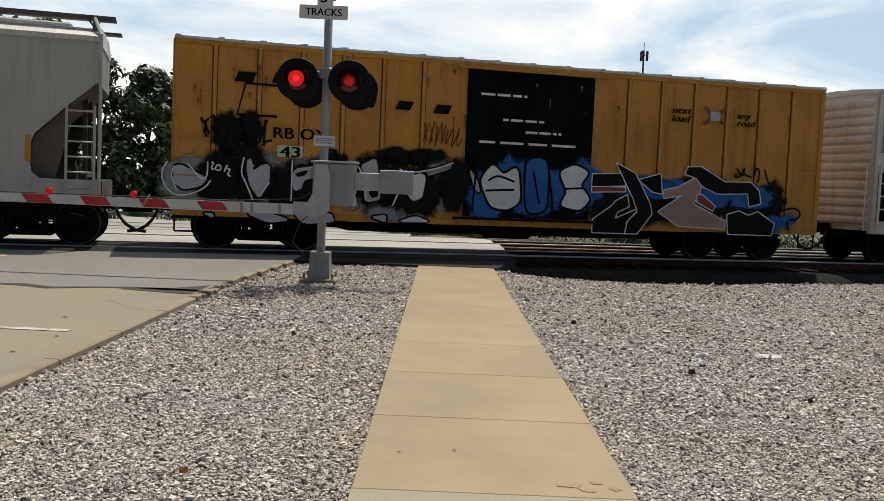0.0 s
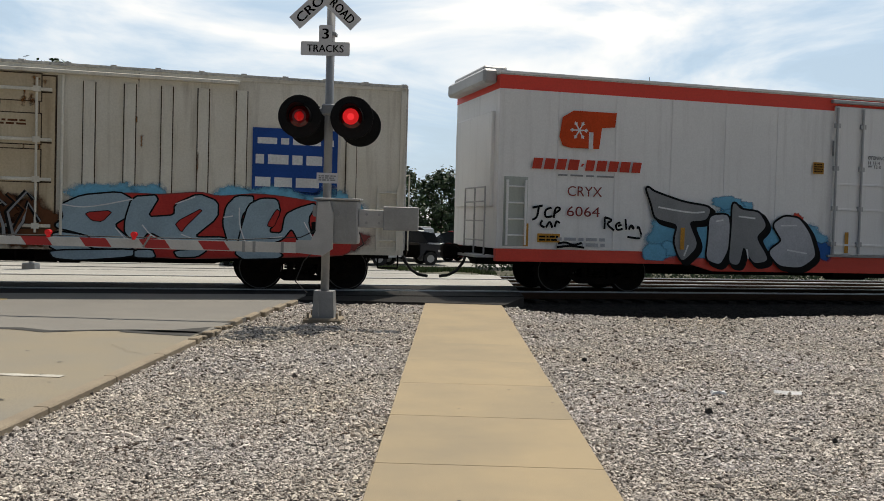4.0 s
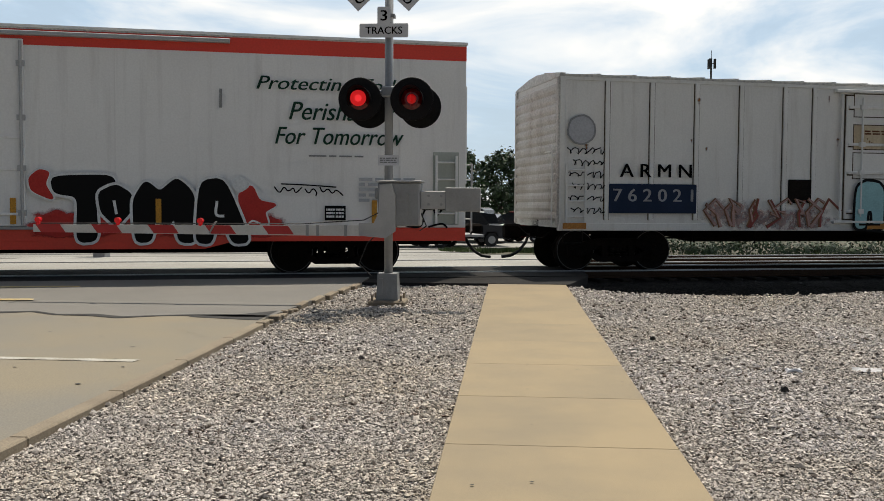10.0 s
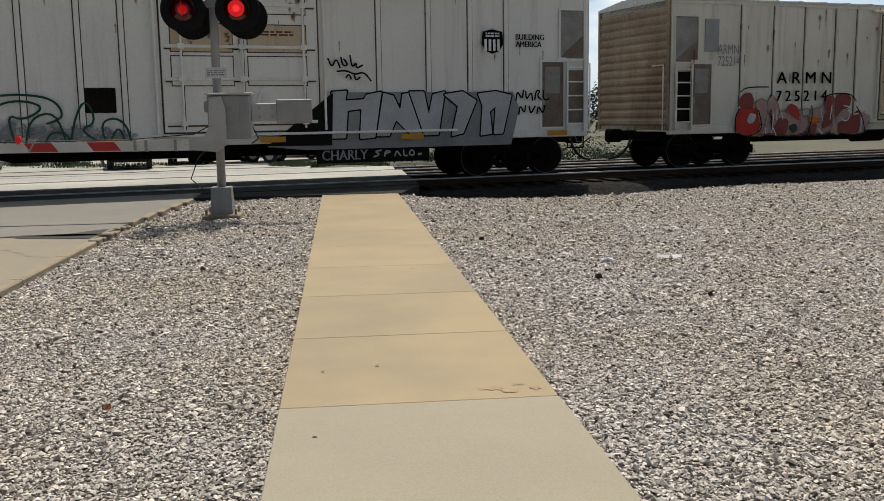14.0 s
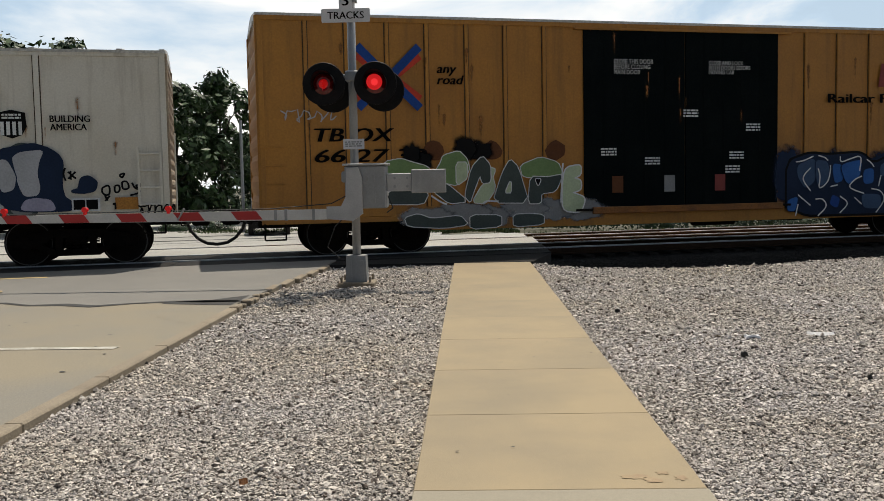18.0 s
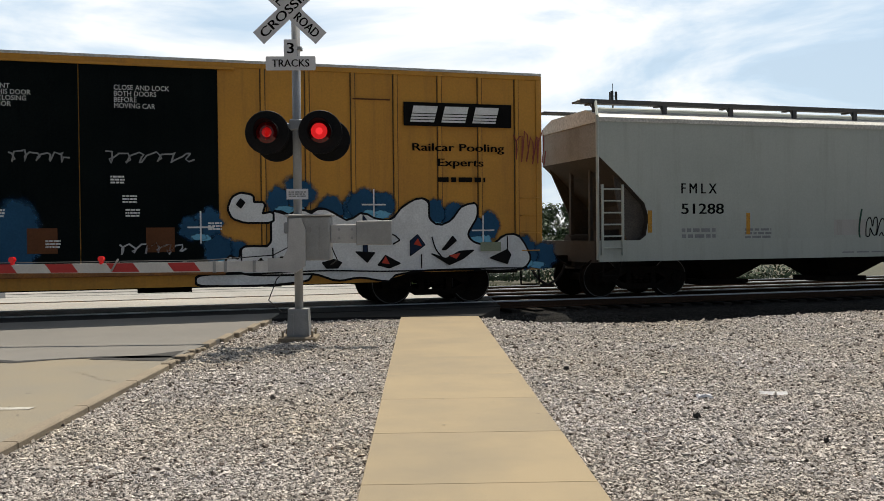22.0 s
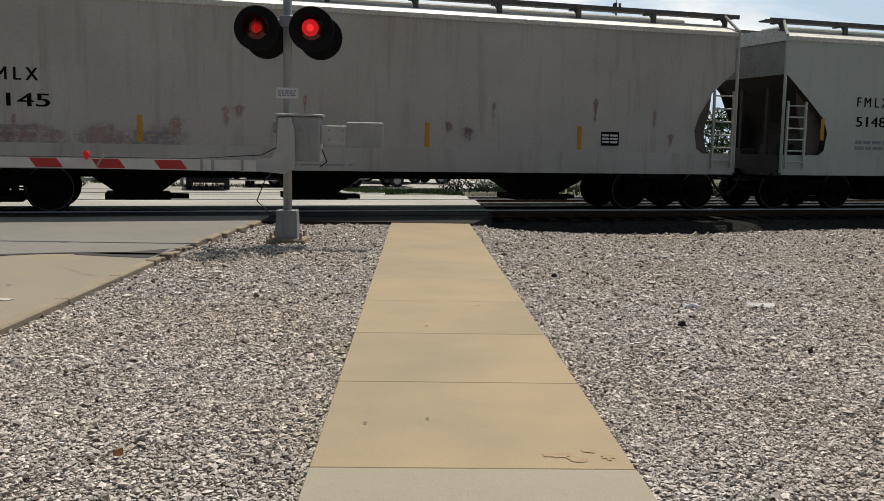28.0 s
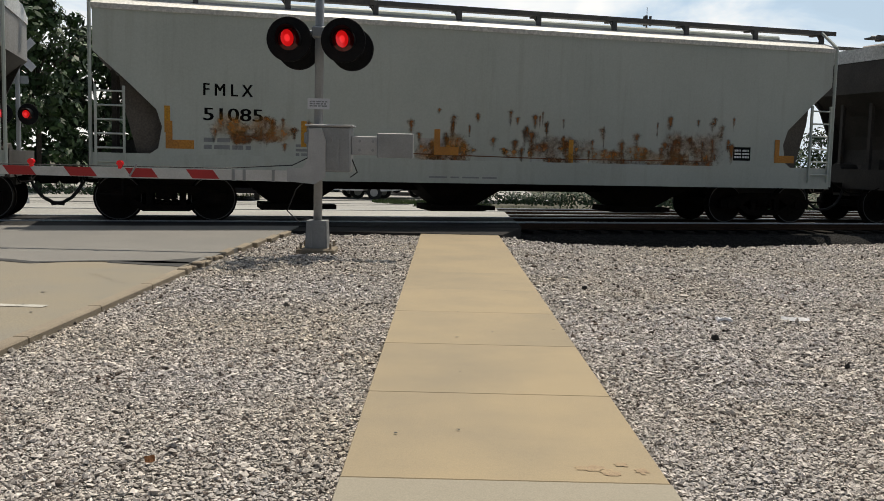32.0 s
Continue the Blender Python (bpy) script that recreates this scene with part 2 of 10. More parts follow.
M = {
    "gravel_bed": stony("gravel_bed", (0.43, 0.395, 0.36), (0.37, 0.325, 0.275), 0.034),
    "stone": surface("crushed_stone", (0.50, 0.46, 0.435), (0.46, 0.40, 0.32), 0.45, 0.9, 0.95, 0, 40, 0.3, islands=0.42),
    "stone_dark": surface("dark_crushed_stone", (0.10, 0.088, 0.08), (0.14, 0.10, 0.075), 0.6, 0.9, 0.95, 0, 40, 0.3, islands=0.5),
    # dark ballast, taken nearly to black: the train's shade is in the colour
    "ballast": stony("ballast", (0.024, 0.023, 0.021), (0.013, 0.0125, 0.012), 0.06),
    "dirt": surface("dirt", (0.075, 0.07, 0.042), (0.045, 0.045, 0.025), 0.15, 0.7, 0.95, 0, 5, 0.3),
    "slab": surface("tan_concrete", (0.300, 0.233, 0.140), (0.225, 0.183, 0.122), 0.8, 0.9, 0.9, 0, 140, 0.12, fine_amount=0.10),
    "slab_grey": surface("grey_concrete", (0.27, 0.237, 0.178), (0.235, 0.207, 0.155), 1.3, 0.6, 0.9, 0, 140, 0.12, fine_amount=0.10),
    "road_tan": surface("worn_tan_road", (0.225, 0.190, 0.132), (0.175, 0.164, 0.142), 0.35, 1.0, 0.9, 0, 70, 0.2, fine_amount=0.16),
    "asphalt": surface("bleached_asphalt", (0.175, 0.165, 0.148), (0.135, 0.13, 0.12), 0.6, 0.7, 0.9, 0, 80, 0.2, fine_amount=0.18),
    # asphalt darkened in its colour for the shadow band along the train
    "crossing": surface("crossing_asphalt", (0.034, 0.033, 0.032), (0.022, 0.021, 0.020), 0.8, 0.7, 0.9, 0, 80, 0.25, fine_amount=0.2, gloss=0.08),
    "far_road": surface("far_concrete", (0.33, 0.32, 0.29), (0.21, 0.20, 0.18), 0.25, 0.8, 0.9, 0, 30, 0.1),
    "curb": surface("curb_concrete", (0.25, 0.205, 0.145), (0.16, 0.125, 0.09), 1.2, 0.8, 0.9, 0, 90, 0.25),
    "curb_red": surface("curb_faded_red", (0.24, 0.15, 0.115), (0.22, 0.17, 0.13), 2.0, 0.8, 0.9, 0, 90, 0.25),
    "stain": surface("slab_stain", (0.27, 0.19, 0.115), (0.33, 0.25, 0.145), 14, 0.9, 0.9, 0, 140, 0.1),
    "tar": surface("tar", (0.018, 0.017, 0.016), None, 3, 0.5, 0.75, 0, 60, 0.3),
    "road_paint": surface("worn_white_paint", (0.44, 0.42, 0.37), (0.25, 0.225, 0.175), 5, 1.0, 0.8, 0, 60, 0.1),
    "yellow_paint": surface("worn_yellow_paint", (0.42, 0.31, 0.12), (0.33, 0.28, 0.19), 4, 0.9, 0.8, 0, 60, 0.1),
    "rail": surface("rail_steel", (0.36, 0.36, 0.36), (0.22, 0.21, 0.20), 2, 0.5, 0.42, 0.9, 30, 0.05),
    "rail_rust": surface("rail_rust", (0.075, 0.045, 0.03), None, 4, 0.5, 0.9, 0.2, 40, 0.3, gloss=0.1),
    # tie wood darkened as well, to deepen the shade below the train
    "tie": surface("creosoted_wood", (0.022, 0.019, 0.016), (0.04, 0.035, 0.03), 5, 0.6, 0.95, 0, 30, 0.4, gloss=0.1),
    "galv": surface("galvanised_steel", (0.30, 0.305, 0.31), (0.22, 0.225, 0.23), 4, 0.6, 0.5, 0.35, 60, 0.08, streak=0.25, streak_colour=(0.16, 0.13, 0.11), fine_amount=0.07),
    "galv_light": surface("aluminium_paint", (0.42, 0.42, 0.42), (0.32, 0.32, 0.32), 4, 0.6, 0.5, 0.2, 60, 0.08, fine_amount=0.07),
    "sign_white": surface("sign_sheeting", (0.62, 0.62, 0.64), (0.50, 0.50, 0.52), 3, 0.5, 0.45, 0, 80, 0.03, fine_amount=0.08),
    "sign_back": surface("sign_back_aluminium", (0.33, 0.34, 0.35), None, 3, 0.4, 0.5, 0.5, 80, 0.05, fine_amount=0.07),
    "black": surface("black_enamel", (0.008, 0.008, 0.009), (0.015, 0.014, 0.014), 5, 0.6, 0.6, 0, 60, 0.05, gloss=0.12),
    "letter": surface("black_lettering", (0.008, 0.008, 0.008), None, 6, 0.3, 0.8, 0, 60, 0.0, gloss=0.05),
    "red_stripe": surface("red_sheeting", (0.43, 0.022, 0.022), (0.33, 0.02, 0.02), 4, 0.5, 0.5, 0, 60, 0.03, fine_amount=0.07),
    "white_stripe": surface("white_sheeting", (0.58, 0.57, 0.55), (0.45, 0.43, 0.40), 3, 0.6, 0.5, 0, 60, 0.03, fine_amount=0.07),
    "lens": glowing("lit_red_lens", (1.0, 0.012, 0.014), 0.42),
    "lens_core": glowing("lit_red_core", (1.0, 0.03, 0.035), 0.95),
    "lens_dim": glowing("dim_red_lens", (1.0, 0.02, 0.02), 0.10),
    "arm_lamp": glowing("arm_lamp_red", (0.8, 0.015, 0.02), 0.18),
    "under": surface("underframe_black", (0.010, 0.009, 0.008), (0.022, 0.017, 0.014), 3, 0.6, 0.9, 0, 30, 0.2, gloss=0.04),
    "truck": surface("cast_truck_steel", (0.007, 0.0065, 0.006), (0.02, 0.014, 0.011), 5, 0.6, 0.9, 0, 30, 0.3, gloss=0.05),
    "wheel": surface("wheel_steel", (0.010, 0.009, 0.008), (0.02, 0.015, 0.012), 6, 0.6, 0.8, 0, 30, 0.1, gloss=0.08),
    "tread": surface("polished_tread", (0.10, 0.10, 0.10), None, 6, 0.3, 0.5, 0.6, 30, 0.0),
    "hose": surface("rubber_hose", (0.012, 0.012, 0.012), None, 5, 0.5, 0.7, 0, 30, 0.0),
    "yellow_car": surface("boxcar_yellow", (0.54, 0.255, 0.026), (0.44, 0.20, 0.024), 0.7, 0.7, 0.55, 0, 25, 0.05, streak=0.45, streak_colour=(0.12, 0.055, 0.02), fine_amount=0.08),
    "yellow_old": surface("boxcar_faded_yellow", (0.54, 0.25, 0.030), (0.40, 0.175, 0.028), 0.8, 0.8, 0.6, 0, 25, 0.05, streak=0.6, streak_colour=(0.10, 0.045, 0.018), fine_amount=0.10),
    "yellow_brown": surface("boxcar_soiled_yellow", (0.44, 0.195, 0.028), (0.33, 0.142, 0.024), 0.6, 0.8, 0.6, 0, 25, 0.05, streak=0.5, streak_colour=(0.09, 0.045, 0.02), fine_amount=0.10),
    "door_black": surface("door_black_paint", (0.003, 0.0055, 0.006), (0.007, 0.010, 0.010), 1, 0.6, 0.8, 0, 30, 0.05, streak=0.08, streak_colour=(0.03, 0.028, 0.024), gloss=0.03),
    "reefer": surface("reefer_soiled_white", (0.70, 0.67, 0.59), (0.60, 0.555, 0.455), 0.6, 0.8, 0.6, 0, 30, 0.05, streak=0.55, streak_colour=(0.20, 0.145, 0.085), fine_amount=0.07),
    "reefer_clean": surface("reefer_white", (0.74, 0.735, 0.705), (0.65, 0.645, 0.61), 0.6, 0.6, 0.5, 0, 30, 0.04, streak=0.35, streak_colour=(0.26, 0.22, 0.16), fine_amount=0.05),
    "reefer_cream": surface("reefer_cream_door", (0.56, 0.47, 0.33), (0.44, 0.34, 0.21), 0.9, 0.8, 0.6, 0, 30, 0.05, streak=0.6, streak_colour=(0.16, 0.09, 0.04), fine_amount=0.08),
    "cryo": surface("reefer_cool_white", (0.80, 0.795, 0.78), (0.72, 0.715, 0.70), 0.5, 0.6, 0.45, 0, 30, 0.03, streak=0.28, streak_colour=(0.28, 0.25, 0.22), fine_amount=0.04),
    "cryo_red": surface("reefer_red_orange", (0.74, 0.055, 0.03), (0.66, 0.048, 0.026), 0.8, 0.6, 0.45, 0, 30, 0.03, fine_amount=0.06),
    "hopper": surface("hopper_grey", (0.435, 0.465, 0.42), (0.372, 0.398, 0.355), 0.5, 0.7, 0.55, 0, 30, 0.04, streak=0.30, streak_colour=(0.20, 0.165, 0.12), fine_amount=0.05),
    "hopper_old": surface("hopper_soiled_grey", (0.42, 0.405, 0.375), (0.345, 0.315, 0.29), 0.5, 0.8, 0.6, 0, 30, 0.04, streak=0.5, streak_colour=(0.16, 0.11, 0.07), fine_amount=0.06),
    # hopper ends: their shade is put into these three colours, with some grime
    "hopper_dark": surface("hopper_shade_and_grime", (0.06, 0.052, 0.044), (0.03, 0.026, 0.022), 1.2, 0.8, 0.8, 0, 30, 0.1, streak=0.5, streak_colour=(0.04, 0.03, 0.025)),
    "hopper_end_shaded": surface("hopper_end_sheet", (0.25, 0.245, 0.235), (0.17, 0.155, 0.14), 1.0, 0.8, 0.7, 0, 30, 0.06, streak=0.4, streak_colour=(0.12, 0.09, 0.07)),
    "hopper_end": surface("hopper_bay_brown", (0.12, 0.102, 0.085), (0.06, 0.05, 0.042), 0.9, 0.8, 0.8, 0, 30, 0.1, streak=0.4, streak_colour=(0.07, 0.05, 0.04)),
    "roof": surface("roof_galvanised", (0.56, 0.55, 0.52), (0.42, 0.40, 0.36), 0.8, 0.7, 0.5, 0.2, 20, 0.05),
    "walk": surface("running_board_steel", (0.07, 0.07, 0.07), (0.12, 0.11, 0.10), 3, 0.6, 0.7, 0.2, 30, 0.1),
    "reefer_end": surface("reefer_soiled_end", (0.58, 0.565, 0.54), (0.40, 0.355, 0.31), 0.7, 0.9, 0.8, 0, 30, 0.05, streak=0.5, streak_colour=(0.16, 0.115, 0.085)),
    "reefer_end_brown": surface("reefer_rusty_end", (0.36, 0.285, 0.20), (0.19, 0.125, 0.075), 0.7, 0.9, 0.8, 0, 30, 0.05, streak=0.6, streak_colour=(0.10, 0.06, 0.04)),
    "machine_door": surface("machinery_door_brown", (0.20, 0.155, 0.125), (0.11, 0.085, 0.07), 2.5, 0.8, 0.8, 0, 30, 0.1, streak=0.4, streak_colour=(0.08, 0.05, 0.035)),
    "screen": surface("radiator_screen_grey", (0.30, 0.295, 0.28), (0.19, 0.18, 0.165), 3.0, 0.8, 0.7, 0.2, 90, 0.3, fine_amount=0.3),
    "edge_line": surface("dark_brown_seam", (0.05, 0.034, 0.024), (0.12, 0.09, 0.06), 3, 0.9, 0.9, 0, 30, 0.0, gloss=0.2),
    "reflector": surface("yellow_reflector", (0.50, 0.235, 0.01), (0.38, 0.17, 0.01), 3, 0.6, 0.5, 0, 30, 0.0),
    "rust": surface("rust_bloom", (0.30, 0.12, 0.03), (0.17, 0.075, 0.03), 3, 0.9, 0.9, 0, 40, 0.2),
    "orange": surface("orange_primer", (0.46, 0.20, 0.03), (0.34, 0.14, 0.03), 2, 0.8, 0.7, 0, 40, 0.1),
    "leaf": surface("tree_leaf", (0.022, 0.05, 0.012), (0.04, 0.08, 0.02), 1.5, 0.8, 0.6, 0, 20, 0.0, islands=0.5),
    "leaf_dark": surface("tree_leaf_dark", (0.015, 0.036, 0.011), (0.028, 0.058, 0.016), 1.5, 0.8, 0.6, 0, 20, 0.0, islands=0.5),
    "bark": surface("bark", (0.07, 0.055, 0.042), (0.04, 0.032, 0.025), 6, 0.7, 0.95, 0, 30, 0.6),
    "grass": surface("grass_blade", (0.05, 0.085, 0.02), (0.075, 0.095, 0.028), 0.6, 0.8, 0.8, 0, 20, 0.0, islands=0.4),
    "glass_dark": surface("dark_car_glass", (0.02, 0.022, 0.025), None, 3, 0.3, 0.08, 0, 20, 0.0),
    "tyre": surface("tyre_rubber", (0.016, 0.016, 0.016), None, 3, 0.4, 0.85, 0, 20, 0.0),
}
PAINT = {}
MIST = {}


def paint(name, colour, rough=0.55):
    """A spray or sign paint, made once by name."""
    if name not in PAINT:
        PAINT[name] = surface("paint_" + name, colour, tuple(0.72 * c for c in colour), 1.6, 0.7, rough, 0, 30, 0.0, fine_amount=0.10, gloss=0.10)
    return PAINT[name]


COLOURS = {
    "black": (0.006, 0.006, 0.0065), "white": (0.56, 0.57, 0.57), "silver": (0.34, 0.35, 0.37), "grey": (0.20, 0.205, 0.21), "green_dark": (0.02, 0.06, 0.04),
    "green": (0.07, 0.26, 0.09), "teal": (0.05, 0.21, 0.20), "mint": (0.23, 0.36, 0.32), "lime": (0.34, 0.40, 0.07), "pale_green": (0.38, 0.45, 0.30),
    "blue": (0.025, 0.10, 0.30), "sky_blue": (0.12, 0.33, 0.47), "navy": (0.012, 0.022, 0.048), "steel_blue": (0.24, 0.32, 0.37), "aqua": (0.24, 0.42, 0.44),
    "leaf_green": (0.15, 0.23, 0.10), "sage": (0.13, 0.16, 0.135), "charcoal": (0.055, 0.07, 0.066), "dull_blue": (0.014, 0.062, 0.125), "orange": (0.55, 0.13, 0.02), "pink": (0.50, 0.11, 0.17), "red": (0.38, 0.035, 0.03), "maroon": (0.20, 0.05, 0.045), "brown": (0.15, 0.075, 0.04),
    "yellow": (0.55, 0.32, 0.015), "deep_blue": (0.015, 0.055, 0.22), "crimson": (0.42, 0.05, 0.03), "olive": (0.21, 0.24, 0.17), "dusty": (0.33, 0.22, 0.20),
    "umber": (0.10, 0.04, 0.018), "lilac": (0.30, 0.29, 0.38), "vermilion": (0.46, 0.055, 0.014), "slate": (0.045, 0.08, 0.145),
}
COLOURS = {k: tuple(min(0.8, 1.3 * c) if k != "black" else c for c in v) for k, v in COLOURS.items()}


def mist(base):
    """The same spray paint thinning out towards the rim of a patch, by the mesh's own fade values."""
    if base.name not in MIST:
        m = base.copy()
        n, l = m.node_tree.nodes, m.node_tree.links
        fade = n.new("ShaderNodeAttribute")
        fade.attribute_name = "fade"
        co = n.new("ShaderNodeTexCoord")
        puff = n.new("ShaderNodeTexNoise")
        puff.inputs["Scale"].default_value, puff.inputs["Detail"].default_value = 7.0, 8.0
        puff.inputs["Roughness"].default_value = 0.7
        l.new(co.outputs["Object"], puff.inputs["Vector"])
        total = n.new("ShaderNodeMath")
        total.operation = "ADD"
        l.new(fade.outputs["Fac"], total.inputs[0])
        l.new(puff.outputs["Fac"], total.inputs[1])
        cut = n.new("ShaderNodeMapRange")
        cut.interpolation_type = "SMOOTHSTEP"
        cut.inputs["From Min"].default_value, cut.inputs["From Max"].default_value = 0.55, 1.15
        l.new(total.outputs[0], cut.inputs["Value"])
        l.new(cut.outputs["Result"], n["Principled BSDF"].inputs["Alpha"])
        MIST[base.name] = m
    return MIST[base.name]


def col(name):
    return paint(name, COLOURS[name])

# ---- shapes ----
def slab(bm, x0, x1, y0, y1, z0, z1, chamfer=0.0):
    """A block, with its upright and top edges cut where chamfer is given."""
    made = bmesh.ops.create_cube(bm, size=1, matrix=Matrix.Translation(((x0 + x1) / 2, (y0 + y1) / 2, (z0 + z1) / 2)) @ Matrix.Diagonal((x1 - x0, y1 - y0, z1 - z0, 1)))
    if chamfer:
        edges = {e for v in made["verts"] for e in v.link_edges}
        bmesh.ops.bevel(bm, geom=list(edges), offset=chamfer, segments=1, affect="EDGES")


def rod(bm, a, b, r, n=8, r2=None):
    """A round bar from a to b, tapered to r2."""
    a, b = Vector(a), Vector(b)
    turn = (b - a).to_track_quat("Z", "Y").to_matrix().to_4x4()
    bmesh.ops.create_cone(bm, cap_ends=True, segments=n, radius1=r, radius2=r if r2 is None else r2, depth=(b - a).length,
                          matrix=Matrix.Translation((a + b) / 2) @ turn)


def tube(bm, points, r, n=6):
    for a, b in zip(points, points[1:]):
        rod(bm, a, b, r, n)


def prism(bm, outline, y0, y1):
    """The outline, points of (x, z), drawn out along y."""
    near = [bm.verts.new((x, y0, z)) for x, z in outline]
    far = [bm.verts.new((x, y1, z)) for x, z in outline]
    k = len(outline)
    faces = [bm.faces.new(near), bm.faces.new(far[::-1])]
    faces += [bm.faces.new((near[i], far[i], far[(i + 1) % k], near[(i + 1) % k])) for i in range(k)]
    bmesh.ops.recalc_face_normals(bm, faces=faces)


def length_prism(bm, outline, x0, x1):
    """The outline, points of (y, z), drawn out along x."""
    near = [bm.verts.new((x0, y, z)) for y, z in outline]
    far = [bm.verts.new((x1, y, z)) for y, z in outline]
    k = len(outline)
    faces = [bm.faces.new(near), bm.faces.new(far[::-1])]
    faces += [bm.faces.new((near[i], far[i], far[(i + 1) % k], near[(i + 1) % k])) for i in range(k)]
    bmesh.ops.recalc_face_normals(bm, faces=faces)


def solid(bm, name, material, smooth=False):
    me = bpy.data.meshes.new(name)
    bm.to_mesh(me)
    bm.free()
    me.materials.append(material)
    if smooth:
        me.polygons.foreach_set("use_smooth", [True] * len(me.polygons))
    return me


def part(name, bm, material, parent=None, label="", smooth=False):
    """One mesh object under a thing or under a part."""
    ob = new(name, bm if isinstance(bm, bpy.types.Mesh) else solid(bm, name, material, smooth))
    ob.parent = parent
    return tagged(ob, label)


def block(name, x0, x1, y0, y1, z0, z1, material, parent=None, label="", chamfer=0.0):
    bm = bmesh.new()
    slab(bm, x0, x1, y0, y1, z0, z1, chamfer)
    return part(name, bm, material, parent, label)


# ---- writing and sprayed paint, laid flat on a wall that faces -y ----
LETTERS = {}


def letter_shape(body, fat=0.0, lean=0.0):
    key = (body, fat, lean)
    if key not in LETTERS:
        cu = bpy.data.curves.new("letters", "FONT")
        cu.body, cu.offset, cu.shear, cu.resolution_u, cu.fill_mode = body, fat, lean, 3, "FRONT"
        cu.space_line = 0.85
        ob = new("letters", cu)
        bpy.context.view_layer.update()
        me = bpy.data.meshes.new_from_object(ob.evaluated_get(bpy.context.evaluated_depsgraph_get()))
        bpy.data.objects.remove(ob)
        xy = np.array([v.co[:2] for v in me.vertices]).reshape(-1, 2)
        LETTERS[key] = (xy, [tuple(p.vertices) for p in me.polygons])
        bpy.data.meshes.remove(me)
        bpy.data.curves.remove(cu)
    return LETTERS[key]


def flat(name, verts, faces, y, material, parent, label="", thick=0.0):
    """Flat paint or sheet: verts are (x, z) in the wall's plane."""
    me = bpy.data.meshes.new(name)
    me.from_pydata([(a, y, b) for a, b in verts], [], faces)
    me.materials.append(material)
    me.update()
    down = sum(p.normal.y * p.area for p in me.polygons)
    if down > 0:
        me.flip_normals()
    return part(name, me, None, parent, label)


def fitted(shape, x0, x1, z0, z1, base=None):
    xy, faces = shape
    lo, hi = (base if base is not None else xy).min(0), (base if base is not None else xy).max(0)
    size = np.maximum(hi - lo, 1e-6)
    return (xy - lo) / size * (x1 - x0, z1 - z0) + (x0, z0), faces


def writing(parent, body, x0, x1, z0, z1, y, material, name="lettering", label="", fat=0.0, lean=0.0):
    verts, faces = fitted(letter_shape(body, 0.0, lean), x0, x1, z0, z1)
    if fat:
        # bolder strokes: the same letters laid side by side
        step = 3.2 * fat * (z1 - z0) / (1 + body.count("\n"))
        verts, faces = merged([(verts + (k * step, 0.0), faces) for k in (-1, 0, 1)])
    return tagged(flat(name, verts, faces, y, material, parent, label), label, kind="stuff")


def bars(parent, x0, x1, z0, z1, y, material, rows=2, seed=0, label=""):
    """Small print that cannot be read."""
    rng = random.Random(seed)
    verts, faces = [], []
    pitch = (z1 - z0) / rows
    for r in range(rows):
        x, z = x0, z1 - (r + 1) * pitch + 0.2 * pitch
        while x < x1 - 0.01:
            w = min(rng.uniform(0.10, 0.34) * (x1 - x0), x1 - x)
            k = len(verts)
            verts += [(x, z), (x + w, z), (x + w, z + 0.6 * pitch), (x, z + 0.6 * pitch)]
            faces.append((k, k + 1, k + 2, k + 3))
            x += w + 0.05 * (x1 - x0)
    return tagged(flat("small_print", verts, faces, y, material, parent, label), kind="stuff")


def panel(parent, name, x0, x1, z0, z1, y, material, label=""):
    return flat(name, [(x0, z0), (x1, z0), (x1, z1), (x0, z1)], [(0, 1, 2, 3)], y, material, parent, label)


def blob_shape(cx, cz, rx, rz, rng, n=18, rough=0.18):
    out = []
    for i in range(n):
        a = 2 * math.pi * i / n
        k = 1 + rng.uniform(-rough, rough)
        out.append((cx + rx * k * math.cos(a), cz + rz * k * math.sin(a)))
    return out


def stroke(points, w0, w1=None):
    """A brush stroke as quads, from a line of points."""
    w1 = w0 if w1 is None else w1
    verts, faces, p = [], [], [Vector(q) for q in points]
    for i, q in enumerate(p):
        d = (p[min(i + 1, len(p) - 1)] - p[max(i - 1, 0)]).normalized()
        s = Vector((-d.y, d.x)) * (w0 + (w1 - w0) * i / max(1, len(p) - 1)) / 2
        verts += [tuple(q - s), tuple(q + s)]
        if i:
            k = 2 * i
            faces.append((k - 2, k, k + 1, k - 1))
    return verts, faces


def merged(pieces):
    verts, faces = [], []
    for v, f in pieces:
        k = len(verts)
        verts += [tuple(q) for q in v]
        faces += [tuple(i + k for i in g) for g in f]
    return verts, faces


